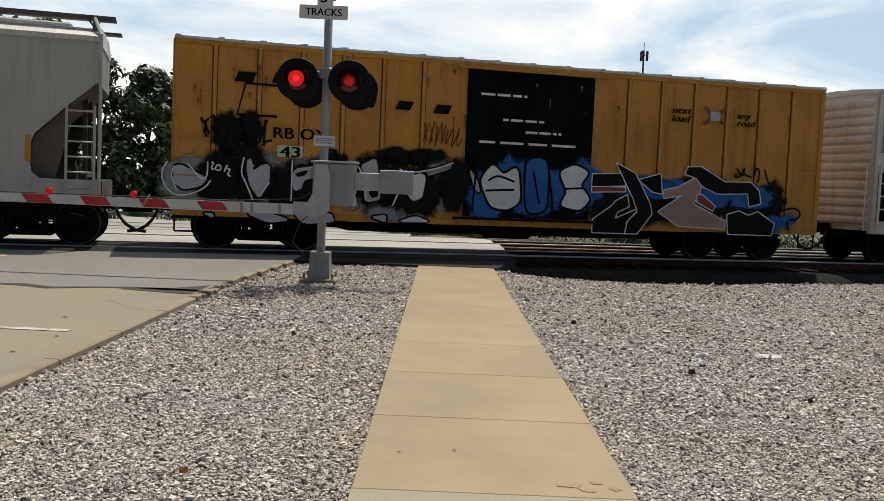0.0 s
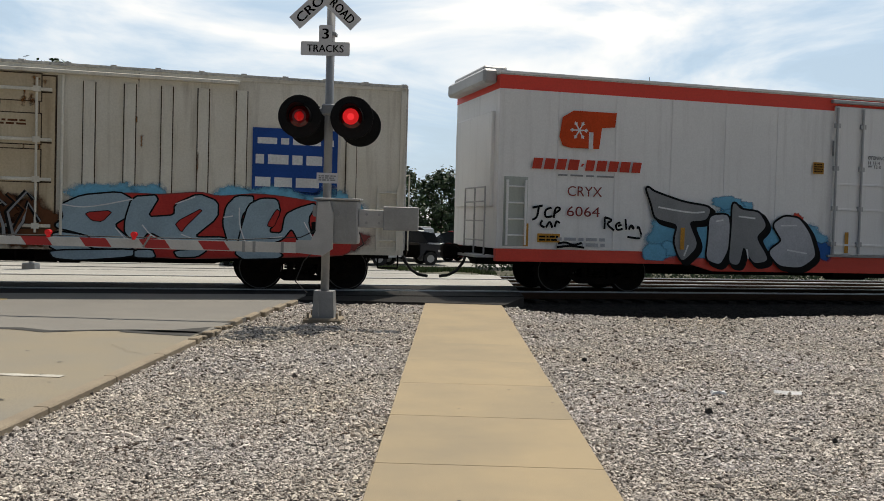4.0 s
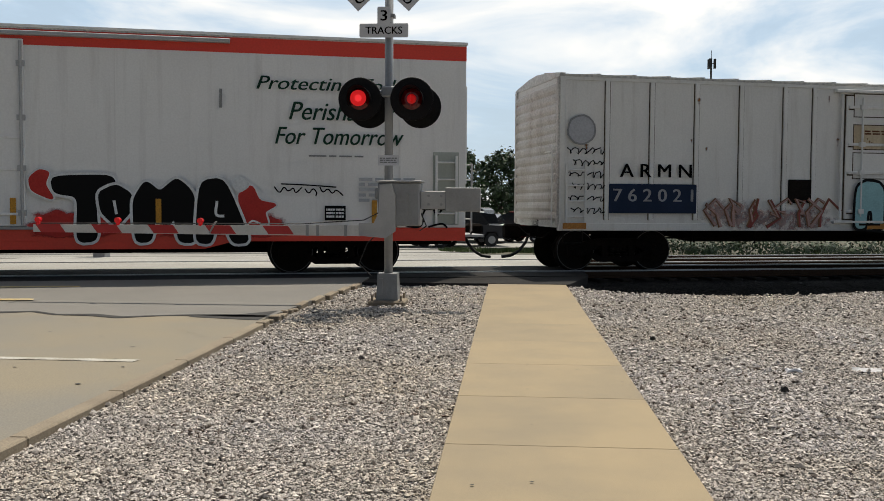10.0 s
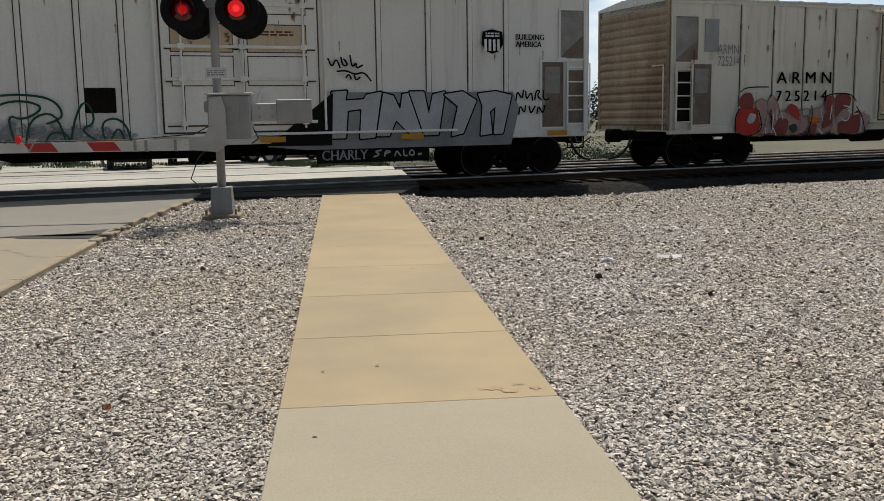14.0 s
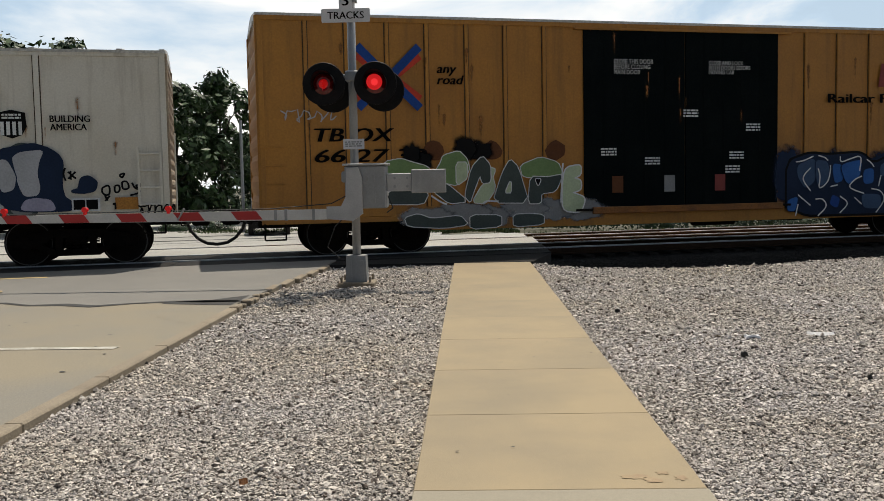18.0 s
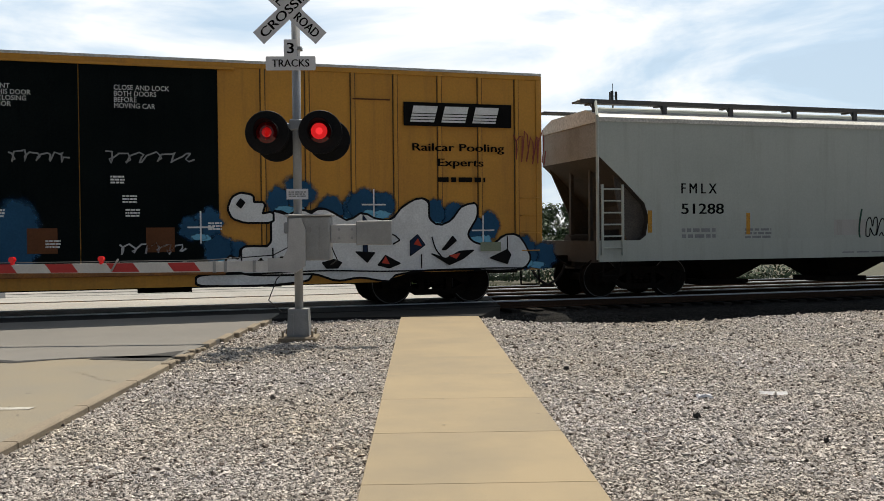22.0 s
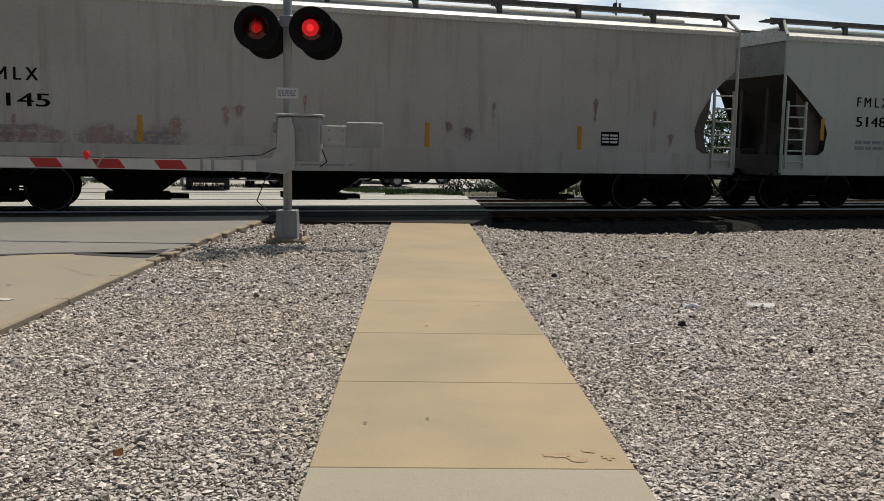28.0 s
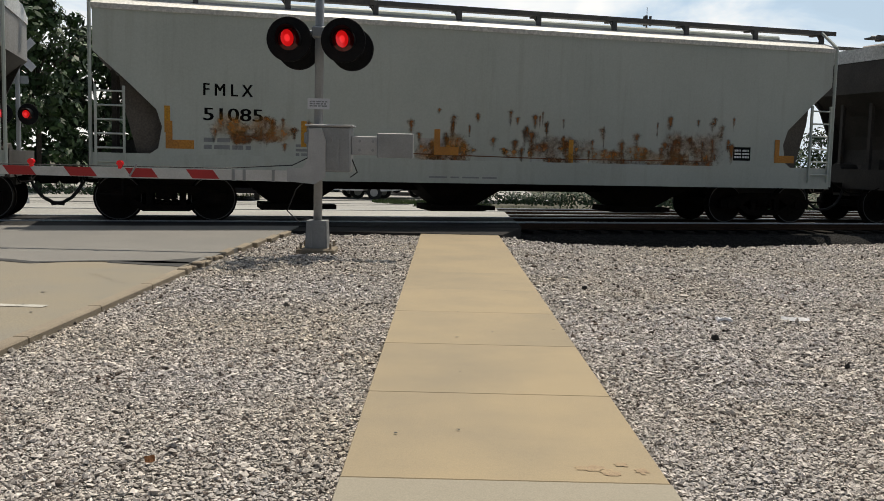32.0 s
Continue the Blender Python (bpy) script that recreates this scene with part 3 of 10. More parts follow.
def cloud(parent, x0, x1, z0, z1, y, material, seed, count=9, label="", dense=1.0):
    """A soft-edged sprayed patch: overlapping uneven discs."""
    rng = random.Random(seed)
    out = []
    for i in range(count):
        cx = x0 + (x1 - x0) * (i + 0.5 + rng.uniform(-0.3, 0.3)) / count
        r = (x1 - x0) / count * rng.uniform(0.75, 1.15)
        cz = rng.uniform(z0 + 0.35 * (z1 - z0), z1 - 0.35 * (z1 - z0))
        rim = blob_shape(cx, cz, r, (z1 - z0) * rng.uniform(0.4, 0.6), rng)
        n = len(rim)
        verts = [(cx, cz)] + [(cx + 0.6 * (a - cx), cz + 0.6 * (b - cz)) for a, b in rim] + rim
        verts = [(a, max(b, z0)) for a, b in verts]
        faces = [(0, 1 + k, 1 + (k + 1) % n) for k in range(n)] + [(1 + k, 1 + n + k, 1 + n + (k + 1) % n, 1 + (k + 1) % n) for k in range(n)]
        ob = flat("graffiti_backing", verts, faces, y + 0.0002 * (i % 7), mist(material), parent, label)
        fade = ob.data.attributes.new("fade", "FLOAT", "POINT")
        fade.data.foreach_set("value", [dense] + [0.75 * dense] * n + [0.0] * n)
        out.append(ob)
    return out


def swollen(verts, faces, grow):
    """The outline of a flat shape swollen by several widths, with round corners: one (verts, faces) for each width."""
    v = np.asarray(verts, float)
    seen = {}
    for f in faces:
        for i, j in zip(f, f[1:] + f[:1]):
            key = (min(i, j), max(i, j))
            seen[key] = seen.get(key, 0) + 1
    rim = np.array([e for e, k in seen.items() if k == 1])
    p, q = v[rim[:, 0]], v[rim[:, 1]]
    lo, hi = v.min(0) - max(grow) - 0.02, v.max(0) + max(grow) + 0.02
    n = 46
    xs, zs = np.linspace(lo[0], hi[0], n), np.linspace(lo[1], hi[1], n)
    gx, gz = np.meshgrid(xs, zs, indexing="ij")
    g = np.stack([gx.ravel(), gz.ravel()], 1)
    d = q - p
    k = (((g[:, None] - p[None]) * d[None]).sum(2) / np.maximum((d * d).sum(1), 1e-12)[None]).clip(0, 1)
    far = np.sqrt((((p[None] + k[:, :, None] * d[None]) - g[:, None]) ** 2).sum(2).min(1))
    cross = (p[None, :, 1] > g[:, None, 1]) != (q[None, :, 1] > g[:, None, 1])
    with np.errstate(divide="ignore", invalid="ignore"):
        at = p[None, :, 0] + (g[:, None, 1] - p[None, :, 1]) / (q[:, 1] - p[:, 1])[None] * d[None, :, 0]
    inside = (cross & (g[:, None, 0] < at)).sum(1) % 2 == 1
    field = np.where(inside, -far, far).reshape(n, n)
    out = []
    for r in grow:
        f = field - r
        vs, fs = [], []
        low = np.minimum(np.minimum(f[:-1, :-1], f[1:, :-1]), np.minimum(f[:-1, 1:], f[1:, 1:]))
        for i, j in np.argwhere(low < 0):
            c = [(xs[i], zs[j], f[i, j]), (xs[i + 1], zs[j], f[i + 1, j]), (xs[i + 1], zs[j + 1], f[i + 1, j + 1]), (xs[i], zs[j + 1], f[i, j + 1])]
            start = len(vs)
            for m in range(4):
                x0, z0, f0 = c[m]
                x1, z1, f1 = c[(m + 1) % 4]
                if f0 < 0:
                    vs.append((x0, z0))
                if (f0 < 0) != (f1 < 0):
                    h = f0 / (f0 - f1)
                    vs.append((x0 + h * (x1 - x0), z0 + h * (z1 - z0)))
            if len(vs) - start >= 3:
                fs.append(tuple(range(start, len(vs))))
            else:
                del vs[start:]
        out.append((vs, fs))
    return out


def piece_wild(parent, x0, x1, z0, z1, y, fill, outline, seed, count=6, width=0.22, glint=None, second=None, edge=0.09):
    """Sprayed letter-like forms that cannot be read: thick bent strokes with points and hooks."""
    rng = random.Random(seed)
    fills, edges, glints, seconds = [], [], [], []
    step, tall = (x1 - x0) / count, z1 - z0
    for i in range(count):
        cx = x0 + (i + 0.5) * step
        for k in range(rng.choice((2, 3, 3))):
            p = [(cx + rng.uniform(-0.55, 0.55) * step, z0 + tall * rng.choice((0.08, 0.12, 0.5)))]
            p.append((cx + rng.uniform(-0.5, 0.5) * step, z0 + tall * rng.uniform(0.35, 0.65)))
            p.append((cx + rng.uniform(-0.55, 0.65) * step, z0 + tall * rng.choice((0.75, 0.88, 0.92))))
            if rng.random() < 0.5:
                p.append((p[-1][0] + rng.uniform(0.2, 0.6) * step, p[-1][1] - rng.uniform(0.1, 0.35) * tall))
            w = width * rng.uniform(0.7, 1.3)
            rim = flat("graffiti_outline", *stroke([(a - 0.02, b) for a, b in p], w + edge, (w + edge) * 0.8), y - 0.0006 * (3 * i + k), outline, parent)
            colour = second if second and rng.random() < 0.4 else fill
            flat("graffiti_fill", *stroke(p, w, w * rng.uniform(0.35, 1.0)), y - 0.002 - 0.0006 * (3 * i + k), colour, rim)
            if glint:
                flat("graffiti_glint", *stroke([(a - 0.42 * w, b) for a, b in p], 0.03, 0.015), y - 0.003 - 0.0006 * (3 * i + k), glint, rim)


def mural(parent, x0, x1, z0, z1, y, shapes, fill, outline, edge=0.04, soft=0.02, shade=None, rounds=2):
    """Sprayed letter forms drawn by hand: each shape is a ring of corners in hundredths of the piece's width and height; later ones lie over earlier ones."""
    for i, ring in enumerate(shapes):
        v = np.array([(x0 + (x1 - x0) * a / 100, z0 + (z1 - z0) * b / 100) for a, b in ring])
        for cut in (0.16, 0.22)[:rounds]:  # a spray can rounds its corners
            w = np.roll(v, -1, 0)
            v = np.stack([v + cut * (w - v), w + cut * (v - w)], 1).reshape(-1, 2)
        body, rim_shape = swollen(v, [tuple(range(len(v)))], (soft, soft + edge))
        lift = 0.0012 * i
        if shade:
            flat("graffiti_shade", [(p + 0.06, q - 0.06) for p, q in rim_shape[0]], rim_shape[1], y + 0.001 - lift, shade, parent)
        rim = flat("graffiti_outline", *rim_shape, y - 0.0004 - lift, outline, parent)
        flat("graffiti_fill", *body, y - 0.0010 - lift, fill[i % len(fill)] if isinstance(fill, tuple) else fill, rim)


def mural_lines(parent, x0, x1, z0, z1, y, lines, width, material, name="graffiti_line"):
    """Thin sprayed lines over a piece, in the same hundredths."""
    pieces = []
    for line in lines:
        p = np.array([(x0 + (x1 - x0) * a / 100, z0 + (z1 - z0) * b / 100) for a, b in line])
        for _ in range(2):
            if len(p) > 2:
                p = np.concatenate([p[:1], np.stack([0.75 * p[:-1] + 0.25 * p[1:], 0.25 * p[:-1] + 0.75 * p[1:]], 1).reshape(-1, 2)[1:-1], p[-1:]])
        pieces.append(stroke([tuple(q) for q in p], width))
    return tagged(flat(name, *merged(pieces), y, material, parent), kind="stuff")


def scribble(parent, x0, x1, z0, z1, y, material, seed, width=0.03, loops=7):
    """A quick tag in one thin line."""
    rng = random.Random(seed)
    pts, n = [], loops * 6
    for i in range(n):
        f = i / (n - 1)
        pts.append((x0 + (x1 - x0) * (f + 0.06 * math.sin(f * loops * 6.3 + rng.uniform(-0.6, 0.6))),
                    (z0 + z1) / 2 + (z1 - z0) * 0.5 * math.cos(f * loops * 6.0 + rng.uniform(-0.7, 0.7)) * rng.uniform(0.5, 1)))
    return flat("graffiti_tag", *stroke(pts, width), y, material, parent)


def streaks(parent, name, x0, x1, z0, z1, y, material, seed, count=20, wide=(0.02, 0.12), tall=(0.15, 0.6)):
    """Run-down rust: narrow uneven patches that taper downwards."""
    rng = random.Random(seed)
    verts, faces, fades = [], [], []
    for _ in range(count):
        x, z = rng.uniform(x0, x1), rng.uniform(z0 + 0.3 * (z1 - z0), z1)
        w, h = 1.6 * rng.uniform(*wide), min(rng.uniform(*tall), z - z0)
        k = len(verts)
        verts += [(x, z + 0.3 * w), (x - w, z - 0.1 * h), (x, z - 0.15 * h), (x + w, z - 0.08 * h), (x - 0.7 * w, z - 0.6 * h), (x, z - 0.55 * h), (x + 0.6 * w, z - 0.5 * h), (x, z - h)]
        fades += [0.0, 0.0, 0.55, 0.0, 0.0, 0.4, 0.0, 0.0]
        faces += [(k, k + 1, k + 2), (k, k + 2, k + 3), (k + 1, k + 4, k + 5, k + 2), (k + 2, k + 5, k + 6, k + 3), (k + 4, k + 7, k + 5), (k + 5, k + 7, k + 6)]
    ob = flat(name, verts, faces, y, mist(material), parent)
    ob.data.attributes.new("fade", "FLOAT", "POINT").data.foreach_set("value", fades)
    return tagged(ob, kind="stuff")

# ---- the ground and the paved ways ----
G_ANG, G_DC = radians(15.9), 20.26
G_N = (-math.sin(G_ANG), math.cos(G_ANG))
LIP_X = [-40, 0.80, 1.1, 1.6, 2.5, 3.4, 4.4, 6.0, 7.1, 9.4, 14.0, 30.0, 400.0]
LIP_Y = [17.5, 17.5, 16.7, 15.95, 15.85, 15.85, 16.05, 16.9, 17.3, 17.9, 19.2, 23.8, 130.0]


def ease(a, b, x):
    f = min(1.0, max(0.0, (x - a) / (b - a)))
    return f * f * (3 - 2 * f)


def ground_height(x, y):
    v = G_N[0] * x + G_N[1] * y - G_DC
    z = -0.05
    lip = float(np.interp(x, LIP_X, LIP_Y))
    if x > 0.75:
        z += 0.035 * ease(lip - 1.2, lip - 0.1, y) * ease(0.8, 1.8, x)
        z -= 0.40 * ease(lip, lip + 0.75, y) * ease(0.7, 1.5, x)
        z += 0.27 * ease(-2.9, -1.9, v) * ease(0.7, 1.5, x)
    if v > -2.2:
        z -= 0.03
        z -= 0.25 * ease(2.0, 9.5, v) + 0.38 * ease(10.5, 16.0, v)
    return z + 0.012 * math.sin(1.9 * x + 0.7 * y) * math.sin(1.3 * y - 0.5 * x)


def axis(stops):
    out = []
    for (a, b, step) in stops:
        out += list(np.arange(a, b, step))
    return out + [stops[-1][1]]


gx = axis([(-2000, -200, 450), (-200, -30, 34), (-30, -8, 1.6), (-8, 14, 0.22), (14, 40, 1.3), (40, 200, 32), (200, 2000, 450)])
gy = axis([(-400, -20, 95), (-20, 2, 2.2), (2, 24, 0.22), (24, 50, 0.9), (50, 200, 15), (200, 4000, 500)])
verts = [(x, y, ground_height(x, y)) for y in gy for x in gx]
nx = len(gx)
faces = [(j * nx + i, j * nx + i + 1, (j + 1) * nx + i + 1, (j + 1) * nx + i) for j in range(len(gy) - 1) for i in range(nx - 1)]
me = bpy.data.meshes.new("ground")
me.from_pydata(verts, [], faces)
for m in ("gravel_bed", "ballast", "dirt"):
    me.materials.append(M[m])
kinds = []
for p in me.polygons:
    x, y = p.center.x, p.center.y
    v = G_N[0] * x + G_N[1] * y - G_DC
    lip = float(np.interp(x, LIP_X, LIP_Y))
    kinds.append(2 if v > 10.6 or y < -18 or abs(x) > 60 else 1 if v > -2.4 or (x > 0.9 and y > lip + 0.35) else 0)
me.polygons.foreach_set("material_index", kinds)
me.polygons.foreach_set("use_smooth", [True] * len(me.polygons))
ground = tagged(new("ground", me), "grey crushed gravel ground with dark track ballast", "ground", kind="structure")

# sidewalk: tan slabs, a grey one nearest the walker
JOINTS = [-6.77, -5.34, -3.91, -2.48, -1.05, 0.38, 1.81, 3.24, 4.68, 6.135, 7.547, 8.98, 10.41, 11.84, 13.27, 14.7, 16.1, 17.38]
HW = 0.69
sidewalk = tagged(new("sidewalk"), "narrow tan concrete sidewalk through gravel", "sidewalk", kind="structure")
for k, (a, b) in enumerate(zip(JOINTS, JOINTS[1:])):
    gap_a, gap_b = (0.011 if abs(a - 4.68) < 0.01 else 0.0035), (0.011 if abs(b - 4.68) < 0.01 else 0.0035)
    gap_a, gap_b = (0.0006 if a > 7.6 else gap_a), (0.0006 if b > 7.6 else gap_b)
    tilt = 0.004 * math.sin(2.1 * k)
    part_slab = block("slab", -HW, HW, a + gap_a, b - gap_b, -0.12, 0.0 + (0.006 if b < 4.7 else 0.0), M["slab_grey"] if b < 4.7 else M["slab"], sidewalk,
                      "grey concrete slab" if b < 4.7 else "", 0.004 if a < 7.6 else 0.0)
rng = random.Random(5)
stain = []
for cx, cz in ((0.38, 4.86), (0.52, 4.92), (0.46, 4.80), (0.60, 4.84)):
    stain.append(blob_shape(cx, cz, rng.uniform(0.03, 0.07), rng.uniform(0.02, 0.045), rng, 14, 0.4))


def ground_patch(name, outlines, z, material, parent, label=""):
    verts, faces = [], []
    for o in outlines:
        k = len(verts)
        verts += [(x, y, z) for x, y in o]
        faces.append(tuple(range(k, k + len(o))))
    me = bpy.data.meshes.new(name)
    me.from_pydata(verts, [], faces)
    me.materials.append(material)
    me.update()
    if sum(p.normal.z for p in me.polygons) < 0:
        me.flip_normals()
    return part(name, me, None, parent, label)


ground_patch("stain", stain, 0.003, M["stain"], sidewalk, "reddish brown stains on the slab")
specks = [blob_shape(rng.uniform(-0.6, 0.6), rng.uniform(3.4, 9), rng.uniform(0.006, 0.016), rng.uniform(0.004, 0.01), rng, 6, 0.3) for _ in range(9)]
ground_patch("speck", specks, 0.0085, M["tar"], sidewalk)

# road with its curb, tan near and grey before the tracks
road = tagged(new("road"), "worn tan and grey street crossing the tracks", "road", kind="structure")
EDGE = -3.32


def crossing_edge(x, v):
    """y on the line at v metres from the near track's middle."""
    return (G_DC + v - G_N[0] * x) / G_N[1]


def sheet(name, outline, z0, z1, material, parent, label=""):
    bm = bmesh.new()
    low = [bm.verts.new((x, y, z0)) for x, y in outline]
    high = [bm.verts.new((x, y, z1 if not callable(z1) else z1(x, y))) for x, y in outline]
    n = len(outline)
    made = [bm.faces.new(high)] + [bm.faces.new((low[i], low[(i + 1) % n], high[(i + 1) % n], high[i])) for i in range(n)]
    bmesh.ops.recalc_face_normals(bm, faces=made)
    return part(name, bm, material, parent, label)


LEFT = -15.0
wav = [(-3.32 - 0.45 * k, 12.05 + 0.16 * math.sin(1.1 * k) + 0.10 * math.sin(2.7 * k + 1)) for k in range(27)]
sheet("pavement_tan", [(LEFT, -30), (EDGE, -30), (EDGE, wav[0][1])] + wav[1:] + [(LEFT, wav[-1][1])], -0.3, 0.0, M["road_tan"], road, "tan worn concrete pavement")
sheet("pavement_grey", [(LEFT, wav[-1][1])] + wav[::-1] + [(EDGE, wav[0][1] + 0.001), (EDGE + 0.35, 17.2), (EDGE + 0.35, crossing_edge(EDGE + 0.35, -1.95)), (LEFT, crossing_edge(LEFT, -1.95))], -0.3,
      lambda x, y: 0.0 + 0.03 * ease(13, 17.5, y), M["asphalt"], road, "bleached grey asphalt")
tar = []
for i in range(len(wav) - 1):
    (x0, y0), (x1, y1) = wav[i], wav[i + 1]
    w0, w1 = 0.075 + 0.035 * math.sin(1.7 * i), 0.075 + 0.035 * math.sin(1.7 * i + 1.7)
    tar.append([(x0, y0 - w0), (x0, y0 + w0), (x1, y1 + w1), (x1, y1 - w1)])
tar.append([(-3.36, 11.75), (-3.36, 12.75), (-3.5, 12.6), (-3.75, 12.3), (-4.3, 12.12), (-4.3, 11.98), (-3.8, 11.85)])
ground_patch("tar_seam", tar, 0.006, M["tar"], road, "black wavy tar seam")
ground_patch("lane_line", [[(-3.66, 8.70), (-3.64, 8.82), (-5.2, 8.84), (-6.6, 8.86), (-6.6, 8.76), (-5.0, 8.73)]], 0.005, M["road_paint"], road, "worn white stop line")
ground_patch("yellow_mark", [[(-8.6, 13.2), (-7.1, 13.5), (-7.2, 13.7), (-8.7, 13.45)], [(-9.0, 15.2), (-7.4, 15.6), (-7.5, 15.8), (-9.1, 15.45)]], 0.02, M["yellow_paint"], road, "faded yellow paint")
cracks = []
for x0, y0, x1, y1 in ((-3.45, 10.2, -4.1, 10.9), (-5.0, 4.5, -6.5, 6.4)):
    n = 12
    line = [(x0 + (x1 - x0) * k / n + rng.uniform(-0.06, 0.06), y0 + (y1 - y0) * k / n + rng.uniform(-0.06, 0.06)) for k in range(n + 1)]
    cracks += [[(a, b - 0.006), (a, b + 0.006), (c, d + 0.006), (c, d - 0.006)] for (a, b), (c, d) in zip(line, line[1:])]
ground_patch("crack", cracks, 0.004, M["curb"], road)
ground_patch("leaf_litter", [blob_shape(rng.uniform(-6, -3.6), rng.uniform(5, 12), rng.uniform(0.01, 0.03), rng.uniform(0.008, 0.02), rng, 6, 0.3) for _ in range(24)], 0.007, M["tar"], road)
curb = tagged(new("curb"), "low concrete curb between street and gravel", "curb", kind="structure")
ys = [-30, -8, -3, 0, 2, 3.2, 4.6, 6.0, 7.4, 8.8, 10.2, 11.4]
for k, (a, b) in enumerate(zip(ys, ys[1:])):
    block("curb_stone", EDGE, -3.19, a + 0.002, b - 0.002, -0.25, 0.012, M["curb_red"] if k in (4, 5) else M["curb"], curb, chamfer=0.012)
for k in range(9):  # broken nubs where the curb crumbles away
    y = 11.5 + 0.2 * k
    block("curb_stub", EDGE, -3.2 + 0.03 * math.sin(5 * k), y, y + 0.12 + 0.03 * math.sin(3 * k), -0.2, 0.015 - 0.012 * (k % 3), M["curb"], curb, chamfer=0.012)
for k in range(5):
    y = 13.3 + 0.75 * k
    block("curb_stone", EDGE + 0.07 * k, -3.2 + 0.07 * k, y, y + 0.74, -0.2, 0.01 + 0.004 * k, M["curb"], curb, chamfer=0.012)

# the crossing: asphalt up to the rails and the panels between them
crossing = tagged(new("crossing_surface"), "dark asphalt and timber crossing surface between the rails", "crossing", kind="structure")
RIGHT = 0.95
TR = [(0.0, 0.04), (4.2, -0.06), (8.4, -0.22)]
sheet("approach", [(-2.97, 17.3), (-0.7, 17.42), (RIGHT - 0.2, 17.38), (RIGHT + 0.3, crossing_edge(RIGHT + 0.3, -1.95)), (-2.97, crossing_edge(-2.97, -1.95))], -0.3, 0.005, M["crossing"], crossing, "asphalt approach with the train's shade in its colour")
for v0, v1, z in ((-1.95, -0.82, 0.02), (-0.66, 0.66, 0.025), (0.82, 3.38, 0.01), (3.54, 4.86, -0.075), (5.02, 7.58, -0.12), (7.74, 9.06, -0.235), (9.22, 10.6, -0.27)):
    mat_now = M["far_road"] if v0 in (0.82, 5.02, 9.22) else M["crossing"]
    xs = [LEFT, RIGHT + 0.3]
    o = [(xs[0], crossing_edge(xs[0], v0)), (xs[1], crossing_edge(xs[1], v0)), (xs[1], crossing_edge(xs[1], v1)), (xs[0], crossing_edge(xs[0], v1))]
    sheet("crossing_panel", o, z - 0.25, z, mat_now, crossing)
far = tagged(new("far_street"), "pale concrete street and parking lot beyond the tracks", "street", kind="structure")
def far_z(x, y):
    v = G_N[0] * x + G_N[1] * y - G_DC
    return 0.05 + (-0.045 - 0.03 - 0.25 * ease(2.0, 9.5, v) - 0.38 * ease(10.5, 16.0, v))
strips = [10.6, 12.0, 13.5, 15.0, 16.5, 24.0, 60.0]
for a, b in zip(strips, strips[1:]):
    x1 = 1.2 if a < 16 else (-1.6 if a < 24 else 5)
    o = [(-26, crossing_edge(-26, a)), (x1, crossing_edge(x1, a)), (x1, crossing_edge(x1, b)), (-26, crossing_edge(-26, b))]
    sheet("pavement", o, -1.2, far_z, M["far_road"], far)
seams = []
for k, v in enumerate((11.1, 11.7, 12.6, 13.9, 15.4, 17.2, 19.5, 22.5)):
    line = [(x, crossing_edge(x, v + 0.10 * math.sin(0.7 * x + 2 * k))) for x in np.linspace(-24, 0.8 if v < 16 else -1.8, 30)]
    w = 0.05 + 0.012 * (v - 10)
    for (a, b), (c, d) in zip(line, line[1:]):
        seams.append([(a, b - w, far_z(a, b) + 0.012), (a, b + w, far_z(a, b) + 0.012), (c, d + w, far_z(c, d) + 0.012), (c, d - w, far_z(c, d) + 0.012)])
bm = bmesh.new()
for q in seams:
    f = bm.faces.new([bm.verts.new(v) for v in q])
    f.normal_update()
    if f.normal.z < 0:
        f.normal_flip()
tagged(part("tar_seam", bm, M["tar"], far, "dark tar joints across the far street"), kind="stuff")

# three tracks
track_root = tagged(new("railway_track"), "three railway tracks on dark ballast", "railway track", kind="structure")
turn = Matrix.Rotation(G_ANG, 4, "Z")
for k, (v, z) in enumerate(TR):
    at = Vector((G_N[0], G_N[1], 0)) * (G_DC + v)
    for s in (-1, 1):
        bm = bmesh.new()
        y = s * 0.7525
        length_prism(bm, [(y - 0.036, z - 0.03), (y - 0.03, z - 0.002), (y - 0.02, z), (y + 0.02, z), (y + 0.03, z - 0.002), (y + 0.036, z - 0.03)], -220, 220)
        head = part("rail", bm, M["rail"], track_root, "worn bright steel rail")
        head.matrix_basis = Matrix.Translation(at) @ turn
        bm = bmesh.new()
        length_prism(bm, [(y - 0.012, z - 0.03), (y - 0.012, z - 0.13), (y - 0.07, z - 0.15), (y - 0.07, z - 0.165), (y + 0.07, z - 0.165), (y + 0.07, z - 0.15), (y + 0.012, z - 0.13), (y + 0.012, z - 0.03)], -220, 220)
        part("rail_web", bm, M["rail_rust"], head)
    bm = bmesh.new()
    slab(bm, -0.11, 0.11, -1.3, 1.3, -0.30, z - 0.165, 0.015)
    tie_me = solid(bm, "tie", M["tie"])
    for i in range(64):
        u = 6.6 + 0.51 * i
        tie = part("tie", tie_me, None, track_root)
        tie.matrix_basis = Matrix.Translation(at) @ turn @ pose(u, 0, 0, 0, 0, 0.8 * math.sin(7 * i))

